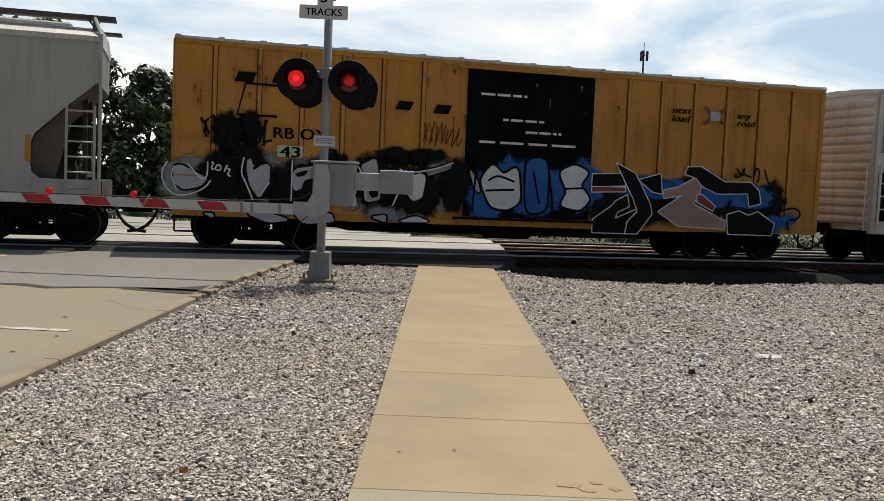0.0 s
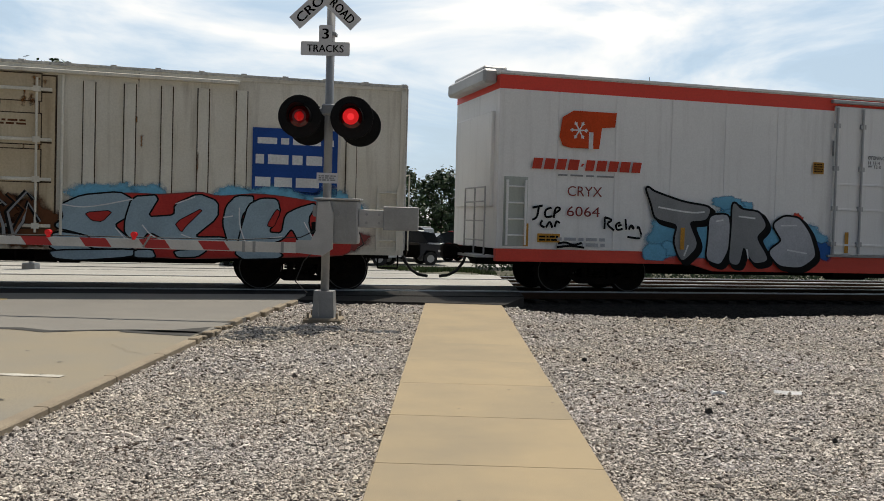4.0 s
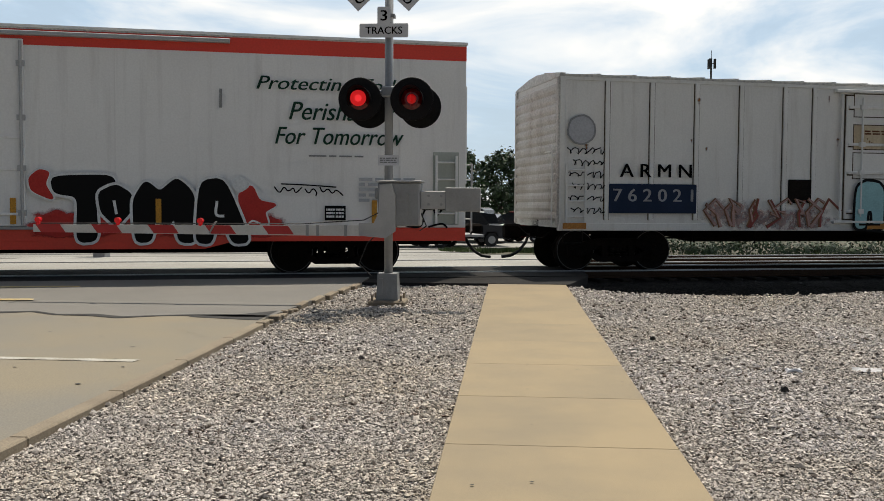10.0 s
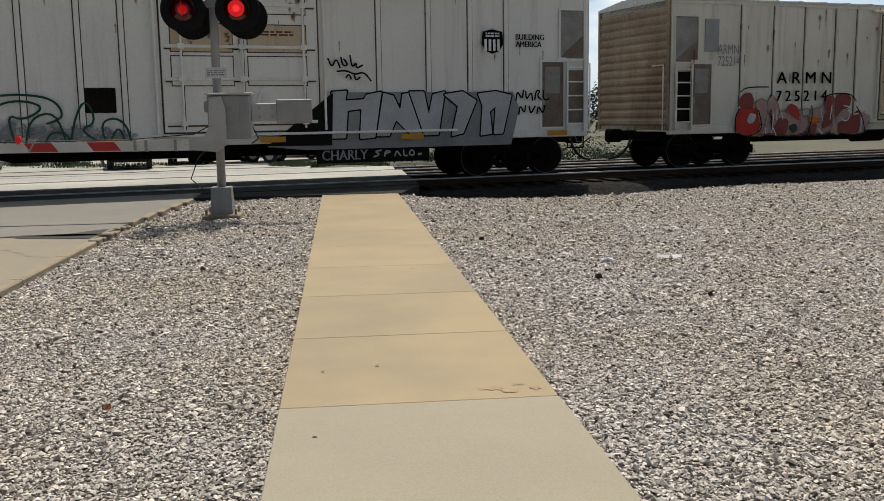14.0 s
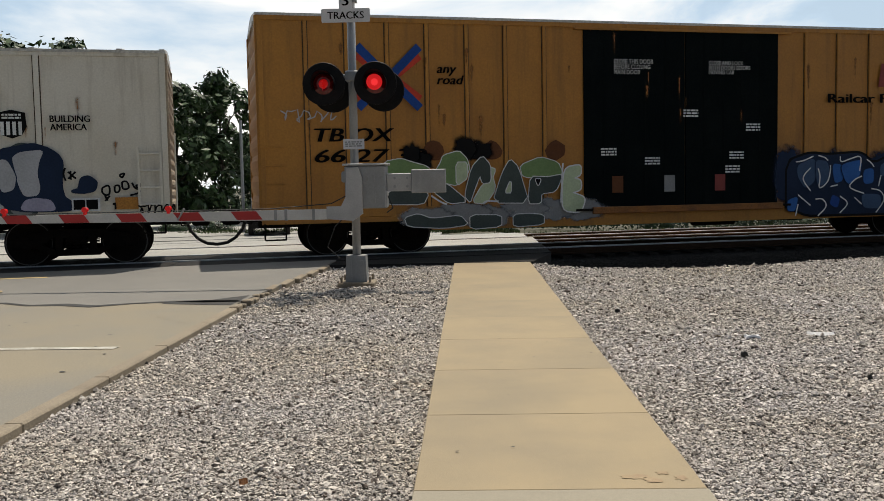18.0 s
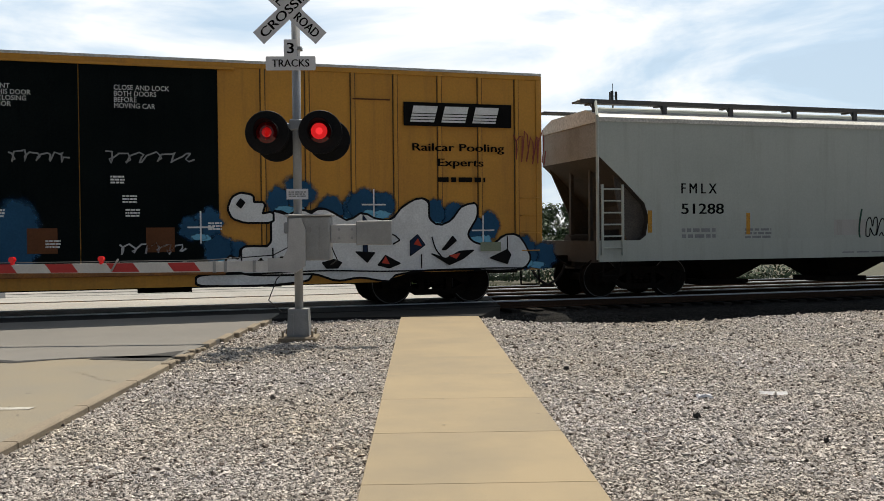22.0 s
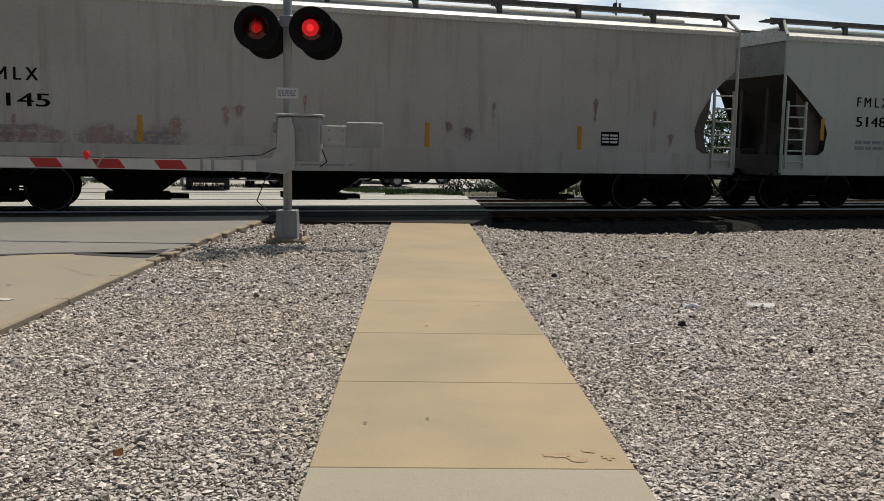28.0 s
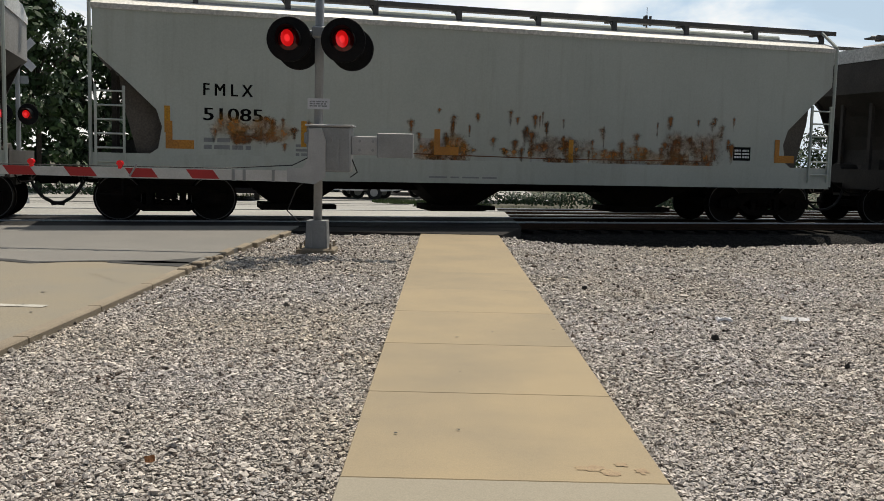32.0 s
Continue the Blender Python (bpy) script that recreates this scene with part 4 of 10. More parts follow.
# ---- the train: cars built about the rail below their middle, x along the track, -y to the street ----
ANG, DC, RZ = radians(15.9), 20.26, 0.04
TD, TN = Vector((math.cos(ANG), math.sin(ANG), 0)), Vector((-math.sin(ANG), math.cos(ANG), 0))
TRACK_TURN = Matrix.Rotation(ANG, 4, "Z")
HALF = 1.55  # half a car's width
AXLE, WHEEL_R = 0.86, 0.43


def on_track(u, v=0.0, z=0.0):
    return TD * u + TN * (DC + v) + Vector((0, 0, z))


# the train's lead over an even roll, metres, at these seconds
LEAD_T = [0, 0.5, 1, 1.5, 2, 2.5, 3, 3.5, 4, 4.5, 6.5, 7, 7.5, 8, 8.5, 9, 9.5, 10, 10.5, 11, 11.5, 12, 12.5, 13, 13.5, 14, 14.5, 15, 15.5, 17.5, 18, 18.5, 19, 19.5, 20, 20.5, 21, 21.5, 22, 22.5, 23, 23.5, 24, 24.5, 25, 25.5, 26, 26.5, 28.5, 29, 29.5, 30, 30.5, 31, 31.5, 32]
LEAD = [0.15, 0.02, 0.22, 0.29, 0.34, 0.32, 0.21, -0.04, -0.06, -0.06, 0.13, 0.12, -0.20, -0.01, 0.01, -0.01, 0.05, 0.12, 0.21, 0.32, 0.05, 0.11, 0.09, 0.04, 0.08, -0.02, 0.01, -0.33, -0.36, -0.07, -0.08, -0.20, -0.44, -0.38, -0.42, -0.38, -0.03, 0.30, 0.29, 0.03, 0.05, 0.10, -0.08, 0.01, -0.01, 0.07, 0.18, -0.06, -0.05, -0.00, 0.10, 0.22, -0.09, -0.15, -0.16, -0.04]


def travel(t):
    return 6.953114 * t + 0.010033275 * t * t + 0.00017872828 * t ** 3 + float(np.interp(t, LEAD_T, LEAD))


WHEELSETS = []
SHARED = {}


def shared(key, build, material, smooth=False):
    if key not in SHARED:
        bm = bmesh.new()
        build(bm)
        SHARED[key] = solid(bm, key, material, smooth)
    return SHARED[key]


def build_wheelset(bm):
    rod(bm, (0, -0.95, 0), (0, 0.95, 0), 0.085, 10)
    for s in (-1, 1):
        rod(bm, (0, s * 0.66, 0), (0, s * 0.70, 0), WHEEL_R + 0.03, 24)
        rod(bm, (0, s * 0.70, 0), (0, s * 0.80, 0), WHEEL_R, 24, WHEEL_R - 0.01)
        rod(bm, (0, s * 0.795, 0), (0, s * 0.83, 0), 0.14, 12)
        for k in range(3):
            a = 2 * math.pi * k / 3
            rod(bm, (0.11 * math.cos(a), s * 0.83, 0.11 * math.sin(a)), (0.11 * math.cos(a), s * 0.97, 0.11 * math.sin(a)), 0.022, 6)


def build_rim(bm):
    for s in (-1, 1):
        ring = 24
        for i in range(ring):
            a, b = 2 * math.pi * i / ring, 2 * math.pi * (i + 1) / ring
            q = [(r * math.cos(c), s * 0.803, r * math.sin(c)) for r, c in ((WHEEL_R - 0.012, a), (WHEEL_R - 0.012, b), (WHEEL_R - 0.03, b), (WHEEL_R - 0.03, a))]
            bm.faces.new([bm.verts.new(v) for v in (q if s < 0 else q[::-1])])


def build_side_frame(bm):
    """A cast three-piece truck side: boxed ends over the bearings, window with springs in the middle."""
    z = WHEEL_R
    prism(bm, [(-1.12, z - 0.10), (-1.12, z + 0.10), (-0.86, z + 0.17), (-0.45, z + 0.25), (0.45, z + 0.25), (0.86, z + 0.17), (1.12, z + 0.10), (1.12, z - 0.10),
               (0.72, z - 0.09), (0.40, z + 0.10), (-0.40, z + 0.10), (-0.72, z - 0.09)], -1.06, -0.93)
    prism(bm, [(-0.72, z - 0.06), (-0.42, z - 0.24), (0.42, z - 0.24), (0.72, z - 0.06), (0.60, z - 0.02), (0.36, z - 0.13), (-0.36, z - 0.13), (-0.60, z - 0.02)], -1.06, -0.93)
    for x in (-0.30, 0.30):
        slab(bm, x - 0.06, x + 0.06, -1.05, -0.94, z - 0.16, z + 0.14)
    for x in (-AXLE, AXLE):
        rod(bm, (x, -1.09, z), (x, -0.92, z), 0.115, 12)


def build_springs(bm):
    for x in (-0.15, 0.0, 0.15):
        for y in (-1.0, 1.0):
            for k in range(4):
                rod(bm, (x, y, WHEEL_R - 0.15 + 0.055 * k), (x, y, WHEEL_R - 0.12 + 0.055 * k), 0.062, 10)


def truck(car, x):
    """A two-axle truck under a car: side frames, bolster, springs and turning wheelsets."""
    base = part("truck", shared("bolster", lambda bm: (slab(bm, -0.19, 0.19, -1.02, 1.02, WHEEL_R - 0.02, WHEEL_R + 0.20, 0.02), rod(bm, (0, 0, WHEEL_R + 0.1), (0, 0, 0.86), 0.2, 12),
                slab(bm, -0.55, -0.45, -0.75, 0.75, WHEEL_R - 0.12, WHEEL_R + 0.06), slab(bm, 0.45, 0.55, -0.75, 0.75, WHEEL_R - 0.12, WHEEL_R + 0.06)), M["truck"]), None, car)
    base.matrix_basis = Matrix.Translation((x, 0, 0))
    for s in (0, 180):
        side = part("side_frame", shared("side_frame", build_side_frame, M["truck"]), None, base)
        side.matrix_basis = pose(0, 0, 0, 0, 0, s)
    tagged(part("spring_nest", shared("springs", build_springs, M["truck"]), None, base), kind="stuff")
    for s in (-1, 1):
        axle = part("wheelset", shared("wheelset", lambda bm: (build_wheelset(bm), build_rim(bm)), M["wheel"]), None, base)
        if len(axle.data.materials) < 2:
            axle.data.materials.append(M["tread"])
            for p in axle.data.polygons:
                if p.area < 0.004 and abs(abs(p.center.y) - 0.803) < 0.002 and abs(p.normal.y) > 0.9:
                    p.material_index = 1
        axle.matrix_basis = Matrix.Translation((s * AXLE, 0, WHEEL_R))
        WHEELSETS.append((axle, s * AXLE))


def draft_gear(car, half, z=0.82):
    """Couplers, air hoses and cut levers at both ends."""
    for s in (-1, 1):
        bm = bmesh.new()
        slab(bm, min(s * (half - 1.2), s * (half + 0.35)), max(s * (half - 1.2), s * (half + 0.35)), -0.11, 0.11, z - 0.13, z + 0.11, 0.02)
        slab(bm, min(s * (half + 0.35), s * (half + 0.72)), max(s * (half + 0.35), s * (half + 0.72)), -0.17, 0.13, z - 0.17, z + 0.15, 0.05)
        part("coupler", bm, M["truck"], car)
        bm = bmesh.new()
        pts = [(s * (half + 0.25), -0.35, z - 0.05), (s * (half + 0.33), -0.36, z - 0.25), (s * (half + 0.47), -0.36, z - 0.42), (s * (half + 0.64), -0.33, z - 0.52), (s * (half + 0.84), -0.3, z - 0.55)]
        tube(bm, pts, 0.032, 6)
        part("air_hose", bm, M["hose"], car)
        bm = bmesh.new()
        tube(bm, [(s * (half + 0.16), -1.45, z + 0.02), (s * (half + 0.18), -1.1, z - 0.12), (s * (half + 0.3), -0.6, z - 0.12), (s * (half + 0.45), -0.15, z + 0.12)], 0.016, 5)
        part("cut_lever", bm, M["under"], car)


def underframe(car, half, sill, seed, tanks=True):
    """Centre sill, cross bearers and the brake gear that hangs below."""
    rng = random.Random(seed)
    bm = bmesh.new()
    slab(bm, -half, half, -0.22, 0.22, sill - 0.14, sill + 0.25)
    prism(bm, [(-half + 2.9, sill - 0.13), (-half + 3.6, sill - 0.30), (half - 3.6, sill - 0.30), (half - 2.9, sill - 0.13)], -0.2, 0.2)
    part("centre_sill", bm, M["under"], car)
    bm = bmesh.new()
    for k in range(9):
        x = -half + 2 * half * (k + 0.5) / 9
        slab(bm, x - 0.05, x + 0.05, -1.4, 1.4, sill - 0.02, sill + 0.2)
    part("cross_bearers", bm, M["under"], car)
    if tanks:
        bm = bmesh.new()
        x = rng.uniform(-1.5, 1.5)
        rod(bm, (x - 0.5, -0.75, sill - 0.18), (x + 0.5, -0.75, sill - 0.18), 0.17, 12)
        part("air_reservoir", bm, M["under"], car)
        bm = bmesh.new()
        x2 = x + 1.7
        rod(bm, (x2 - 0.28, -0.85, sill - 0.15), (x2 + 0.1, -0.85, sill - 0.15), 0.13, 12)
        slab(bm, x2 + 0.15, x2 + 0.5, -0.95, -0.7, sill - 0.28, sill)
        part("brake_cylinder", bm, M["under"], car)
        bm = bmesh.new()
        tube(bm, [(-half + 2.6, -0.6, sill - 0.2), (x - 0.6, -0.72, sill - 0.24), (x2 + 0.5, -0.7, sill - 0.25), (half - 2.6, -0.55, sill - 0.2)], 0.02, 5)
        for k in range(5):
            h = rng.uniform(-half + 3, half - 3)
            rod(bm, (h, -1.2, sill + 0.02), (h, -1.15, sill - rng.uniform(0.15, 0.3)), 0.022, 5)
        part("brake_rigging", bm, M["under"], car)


def ladder(car, x0, x1, z0, z1, y, rungs, material, name="ladder", label=""):
    """Two stiles and round rungs, each rung a bar of its own."""
    bm = bmesh.new()
    slab(bm, x0 - 0.022, x0 + 0.022, y - 0.03, y + 0.02, z0, z1)
    first = part(name, bm, material, car, label)
    block("stile", x1 - 0.022, x1 + 0.022, y - 0.03, y + 0.02, z0, z1, material, first)
    for k in range(rungs):
        z = z0 + (z1 - z0) * (k + 0.6) / rungs
        bm = bmesh.new()
        rod(bm, (x0, y - 0.01, z), (x1, y - 0.01, z), 0.017, 6)
        part("rung", bm, material, first)
    return first


def end_walls(car, half, z0, z1, material, ribs=9, label=""):
    """Corrugated end walls: one sheet with fat horizontal ribs."""
    for s in (-1, 1):
        pitch = (z1 - z0 - 0.2) / ribs
        line = [(s * half, z0), (s * half, z0 + 0.1)]
        for k in range(ribs):
            z = z0 + 0.1 + k * pitch
            line += [(s * (half + 0.034), z + 0.25 * pitch), (s * (half + 0.034), z + 0.6 * pitch), (s * half, z + 0.9 * pitch)]
        line += [(s * half, z1), (s * (half - 0.06), z1), (s * (half - 0.06), z0)]
        bm = bmesh.new()
        prism(bm, line, -HALF + 0.12, HALF - 0.12)
        for y in (-HALF + 0.005, HALF - 0.12):
            slab(bm, min(s * (half - 0.06), s * (half + 0.038)), max(s * (half - 0.06), s * (half + 0.038)), y, y + 0.115, z0, z1, 0.01)
        part("end_wall", bm, material, car, label)


def posts(car, half, xs, z0, z1, material, wide=0.07, deep=0.04, name="side_post", seam=0.022):
    """Upright hat-section posts, with a dark brown line along each edge where seam is given."""
    first = block(name, -wide / 2, wide / 2, -HALF - deep, -HALF + 0.002, z0, z1, material, car, chamfer=0.006)
    first.matrix_basis = Matrix.Translation((xs[0] - half, 0, 0))
    for x in xs[1:]:
        twin = new(name, first.data)
        twin.parent = car
        twin.matrix_basis = Matrix.Translation((x - half, 0, 0))
    if seam:
        bm = bmesh.new()
        for x in xs:
            for s in (-1, 1):
                e = x - half + s * (wide / 2 + 0.4 * seam)
                slab(bm, e - seam / 2, e + seam / 2, -HALF - 0.006, -HALF + 0.001, z0, z1)
        tagged(part("post_grime", bm, M["edge_line"], car, "dark brown lines along the posts"), kind="stuff")


def roof(car, half, z, material, rise=0.16, ribs=True):
    """A shallow peaked roof with a drip edge and cross seams."""
    bm = bmesh.new()
    length_prism(bm, [(-HALF - 0.03, z - 0.05), (-HALF - 0.03, z), (-0.5, z + rise * 0.8), (0, z + rise), (0.5, z + rise * 0.8), (HALF + 0.03, z), (HALF + 0.03, z - 0.05)], -half - 0.02, half + 0.02)
    top = part("roof", bm, material, car)
    if ribs:
        bm = bmesh.new()
        k = int(2 * half / 0.75)
        for i in range(k + 1):
            x = -half + 0.05 + (2 * half - 0.1) * i / k
            for s in (-1, 1):
                v = [(x - 0.05, s * (HALF + 0.03), z + 0.002), (x + 0.05, s * (HALF + 0.03), z + 0.002), (x + 0.05, s * 0.5, z + rise * 0.8 + 0.002), (x - 0.05, s * 0.5, z + rise * 0.8 + 0.002)]
                w = [(a, b, c + 0.02) for a, b, c in v]
                vs = [bm.verts.new(p) for p in v + w]
                made = [bm.faces.new([vs[j] for j in f]) for f in ((4, 5, 6, 7), (0, 1, 5, 4), (1, 2, 6, 5), (2, 3, 7, 6), (3, 0, 4, 7))]
                bmesh.ops.recalc_face_normals(bm, faces=made)
        tagged(part("roof_seams", bm, material, top), kind="stuff")
    return top


FRONT = -HALF - 0.044  # plane of paint laid over the side posts


def mark(car, half):
    """Helpers that place lettering by distance from the car's left end and height above the street."""
    def put(body, x0, x1, z0, z1, material, **more):
        return writing(car, body, x0 - half, x1 - half, z0 - RZ, z1 - RZ, FRONT - more.pop("lift", 0.0), material, **more)
    return put


def start_car(name, u0, u1, label, category):
    car = new(name)
    tagged(car, label, category, "freight train")
    half = (u1 - u0) / 2
    TRAIN.append((car, (u0 + u1) / 2))
    return car, half


TRAIN = []


def boxcar(name, u0, u1, zt, zb, body, ribs, doors, inset, label, seed, sill_low=None, seamed=True):
    """A boxcar: side sheets with posts, black doors, corrugated ends, roof, trucks and gear."""
    car, half = start_car(name, u0, u1, label, "boxcar")
    zt, zb = zt - RZ, zb - RZ
    bm = bmesh.new()
    slab(bm, -half, half, -HALF, HALF, zb + 0.12, zt - 0.05, 0.012)
    part("side_wall", bm, body, car)
    roof(car, half, zt, M["roof"], 0.16, seamed)
    posts(car, half, ribs, zb + 0.3, zt - 0.12, body)
    posts(car, half, [0.05, 2 * half - 0.05], zb + 0.1, zt - 0.03, body, 0.1, 0.02, "corner_post", 0)
    block("top_rail", -half, half, -HALF - 0.024, -HALF + 0.002, zt - 0.14, zt - 0.05, body, car, chamfer=0.006)
    d0, d1 = doors[0] - half, doors[-1] - half
    low = sill_low if sill_low is not None else zb
    bm = bmesh.new()
    prism(bm, [(-half, zb + 0.12), (-half, zb + 0.02), (-half + 2.8, zb + 0.02), (-half + 3.4, low - 0.0), (half - 3.4, low), (half - 2.8, zb + 0.02), (half, zb + 0.02), (half, zb + 0.12)], -HALF - 0.012, -HALF + 0.1)
    part("side_sill", bm, body, car)
    for a, b in zip(doors, doors[1:]):
        a, b = a - half, b - half
        door = block("sliding_door", a + 0.01, b - 0.01, -HALF - 0.036, -HALF + 0.004, zb + 0.18, zt - 0.18, M["door_black"], car, "black painted plug door", 0.006)
        for k in range(1, 5):
            x = a + (b - a) * k / 5
            block("door_bar", x - 0.02, x + 0.02, -HALF - 0.040, -HALF - 0.03, zb + 0.22, zt - 0.25, M["door_black"], door)
    rail = block("door_track", d0 - 0.2, d1 + 0.3, -HALF - 0.07, -HALF + 0.002, zt - 0.19, zt - 0.145, body, car, chamfer=0.006)
    block("door_track", d0 - 0.2, d1 + 0.3, -HALF - 0.09, -HALF + 0.002, zb + 0.12, zb + 0.17, M["under"], car, chamfer=0.006)
    end_walls(car, half, zb + 0.1, zt - 0.05, body, 9)
    for s in (-1, 1):
        x = s * (half - 0.25)
        for k in range(4):
            bm = bmesh.new()
            z = zb + 0.42 + 0.36 * k
            tube(bm, [(x - 0.2, -HALF, z), (x - 0.2, -HALF - 0.055, z), (x + 0.2, -HALF - 0.055, z), (x + 0.2, -HALF, z)], 0.011, 5)
            part("grab_iron", bm, body, car)
        bm = bmesh.new()
        tube(bm, [(x - 0.2, -HALF, zb + 0.05), (x - 0.2, -HALF, zb - 0.28), (x + 0.2, -HALF, zb - 0.28), (x + 0.2, -HALF, zb + 0.05)], 0.018, 5)
        part("stirrup_step", bm, M["under"], car)
    underframe(car, half, zb + 0.05, seed)
    draft_gear(car, half)
    truck(car, -half + inset)
    truck(car, half - inset)
    return car, half, zt + RZ, zb + RZ


def reefer(name, u0, u1, zt, zb, body, ribs, door, rails, inset, label, seed, mech="R", window=True, rise=0.16, wide=0.09, tank=None, leaf_paint=None, end_paint="reefer_end"):
    """A mechanical reefer: dirty white sides with posts, one plug door in bars, a machinery end with openings and a ladder."""
    car, half = start_car(name, u0, u1, label, "refrigerator car")
    zt, zb = zt - RZ, zb - RZ
    s = 1 if mech == "R" else -1
    bm = bmesh.new()
    slab(bm, -half, half, -HALF, HALF, zb + 0.06, zt - 0.05, 0.012)
    part("side_wall", bm, body, car)
    roof(car, half, zt, M["roof"], rise)
    posts(car, half, ribs, zb + 0.22, zt - 0.10 if wide < 0.15 else zt - 0.3, body, wide, 0.04)
    posts(car, half, [0.06, 2 * half - 0.06], zb + 0.1, zt - 0.03, body, 0.11, 0.022, "corner_post", 0)
    block("top_rail", -half, half, -HALF - 0.022, -HALF + 0.002, zt - 0.12, zt - 0.05, body, car, chamfer=0.006)
    block("side_sill", -half, half, -HALF - 0.02, -HALF + 0.12, zb, zb + 0.16, body, car, chamfer=0.01)
    block("door_track", rails[0] - half, rails[1] - half, -HALF - 0.12, -HALF + 0.002, zt - 0.20, zt - 0.13, body, car, "grey-white door track", 0.01)
    block("door_track", rails[0] - half, rails[1] - half, -HALF - 0.11, -HALF + 0.002, zb + 0.17, zb + 0.22, body, car, chamfer=0.006)
    a, b = door[0] - half, door[1] - half
    block("door_gasket", a - 0.03, b + 0.03, -HALF - 0.012, -HALF + 0.004, zb + 0.23, zt - 0.23, M["edge_line"], car, "dark rubber door gasket")
    for x in (a - 0.12, b + 0.12):
        bm = bmesh.new()
        rod(bm, (x, -HALF - 0.05, zb + 0.25), (x, -HALF - 0.05, zt - 0.22), 0.028, 8)
        part("door_guide", bm, body, car)
    if tank:
        block("fuel_tank", tank[0] - half, tank[1] - half, -1.35, -0.6, 0.34, zb + 0.05, M["under"], car, "black under-floor fuel tank", 0.03)
    leaf = block("plug_door", a, b, -HALF - 0.035, -HALF + 0.004, zb + 0.26, zt - 0.26, leaf_paint or body, car, "soiled white plug door with locking bars", 0.01)
    mid = (zb + zt) / 2
    for k, z in enumerate((zb + 0.42, zb + 1.25, mid + 0.28, zt - 0.5)):
        block("door_bar", a + 0.05, b - 0.05, -HALF - 0.075, -HALF - 0.03, z - 0.03, z + 0.03, body, leaf, chamfer=0.008)
        block("bar_grime", a + 0.05, b - 0.05, -HALF - 0.040, -HALF - 0.03, z - 0.062, z - 0.032, M["edge_line"], leaf)
    for x in (a + 0.35, (a + b) / 2, b - 0.3):
        bm = bmesh.new()
        rod(bm, (x, -HALF - 0.10, zb + 0.3), (x, -HALF - 0.10, zt - 0.3), 0.022, 8)
        for z in (zb + 0.42, zb + 1.25, mid + 0.28, zt - 0.5):
            slab(bm, x - 0.06, x + 0.06, -HALF - 0.13, -HALF - 0.07, z - 0.05, z + 0.05)
        part("lock_rod", bm, body, leaf)
        block("rod_grime", x + 0.03, x + 0.046, -HALF - 0.040, -HALF - 0.03, zb + 0.3, zt - 0.3, M["edge_line"], leaf)
    bm = bmesh.new()
    slab(bm, (a + b) / 2 + 0.1, (a + b) / 2 + 0.5, -HALF - 0.09, -HALF - 0.03, zb + 0.62, zb + 1.0)
    tube(bm, [((a + b) / 2 + 0.2, -HALF - 0.12, zb + 0.7), ((a + b) / 2 + 0.35, -HALF - 0.12, zb + 1.1)], 0.02, 6)
    part("door_crank", bm, body, leaf)
    for k, (fa, fb, za, zc) in enumerate(((0.06, 0.44, 0.56, 0.72), (0.54, 0.92, 0.56, 0.72), (0.06, 0.48, 0.78, 0.93), (0.58, 0.92, 0.79, 0.93), (0.06, 0.44, 0.36, 0.53), (0.54, 0.92, 0.36, 0.53))):
        xa, xb, za, zc = a + (b - a) * fa, a + (b - a) * fb, zb + (zt - zb) * za, zb + (zt - zb) * zc
        block("sheet_joint", xa - 0.02, xb + 0.02, -HALF - 0.038, -HALF - 0.034, za - 0.02, zc + 0.02, M["edge_line"], leaf)
        block("door_sheet", xa, xb, -HALF - 0.044, -HALF - 0.034, za, zc, M["reefer_cream"] if k in (0, 1) else leaf_paint or body, leaf)
    streaks(leaf, "rust_streak", a + 0.5, a + 0.55 * (b - a), zb + 0.56 * (zt - zb), zb + 0.71 * (zt - zb), -HALF - 0.046, M["rust"], seed + 300, 12, (0.015, 0.06), (0.05, 0.2))
    streaks(leaf, "rust_streak", b - 0.6, b - 0.15, zb + 0.70 * (zt - zb), zb + 0.93 * (zt - zb), -HALF - 0.046, M["rust"], seed + 301, 9, (0.02, 0.07), (0.1, 0.35))
    for f in (0.14, 0.62):
        bars(leaf, a + (b - a) * f, a + (b - a) * (f + 0.22), zb + 0.655 * (zt - zb), zb + 0.69 * (zt - zb), -HALF - 0.0465, col("umber"), 2, seed + 302)
    # machinery end
    x0, x1 = (half - 1.15, half - 0.62) if s > 0 else (-half + 0.62, -half + 1.15)
    door = block("machinery_door", x0, x1, -HALF - 0.010, -HALF + 0.003, zb + 0.22, zb + 1.62, M["machine_door"], car, "brown-grey machinery door", 0.004)
    for xa, xb, za, zc in ((x0 - 0.05, x0, zb + 0.18, zb + 1.72), (x1, x1 + 0.05, zb + 0.18, zb + 1.72), (x0, x1, zb + 1.62, zb + 1.72), (x0, x1, zb + 0.18, zb + 0.22)):
        block("door_frame", xa, xb, -HALF - 0.03, -HALF + 0.002, za, zc, body, door)
    block("door_pane", x0 + 0.08, x1 - 0.08, -HALF - 0.016, -HALF - 0.008, zb + 0.95, zb + 1.52, M["screen"], door, "grey upper panel")
    block("door_hinge", x0 + 0.02, x0 + 0.07, -HALF - 0.03, -HALF - 0.008, zb + 0.7, zb + 0.85, M["galv"], door)
    r0, r1 = (x1 + 0.06, half - 0.05) if s > 0 else (-half + 0.05, x0 - 0.06)
    # no real hollow: a flat panel whose dark colour gives the recess its shade
    block("ladder_recess", r0, r1, -HALF - 0.007, -HALF + 0.003, zb + 0.28, zb + 1.45, M["under"] if s < 0 else M["machine_door"], car, "flat dark panel for the shaded ladder recess")
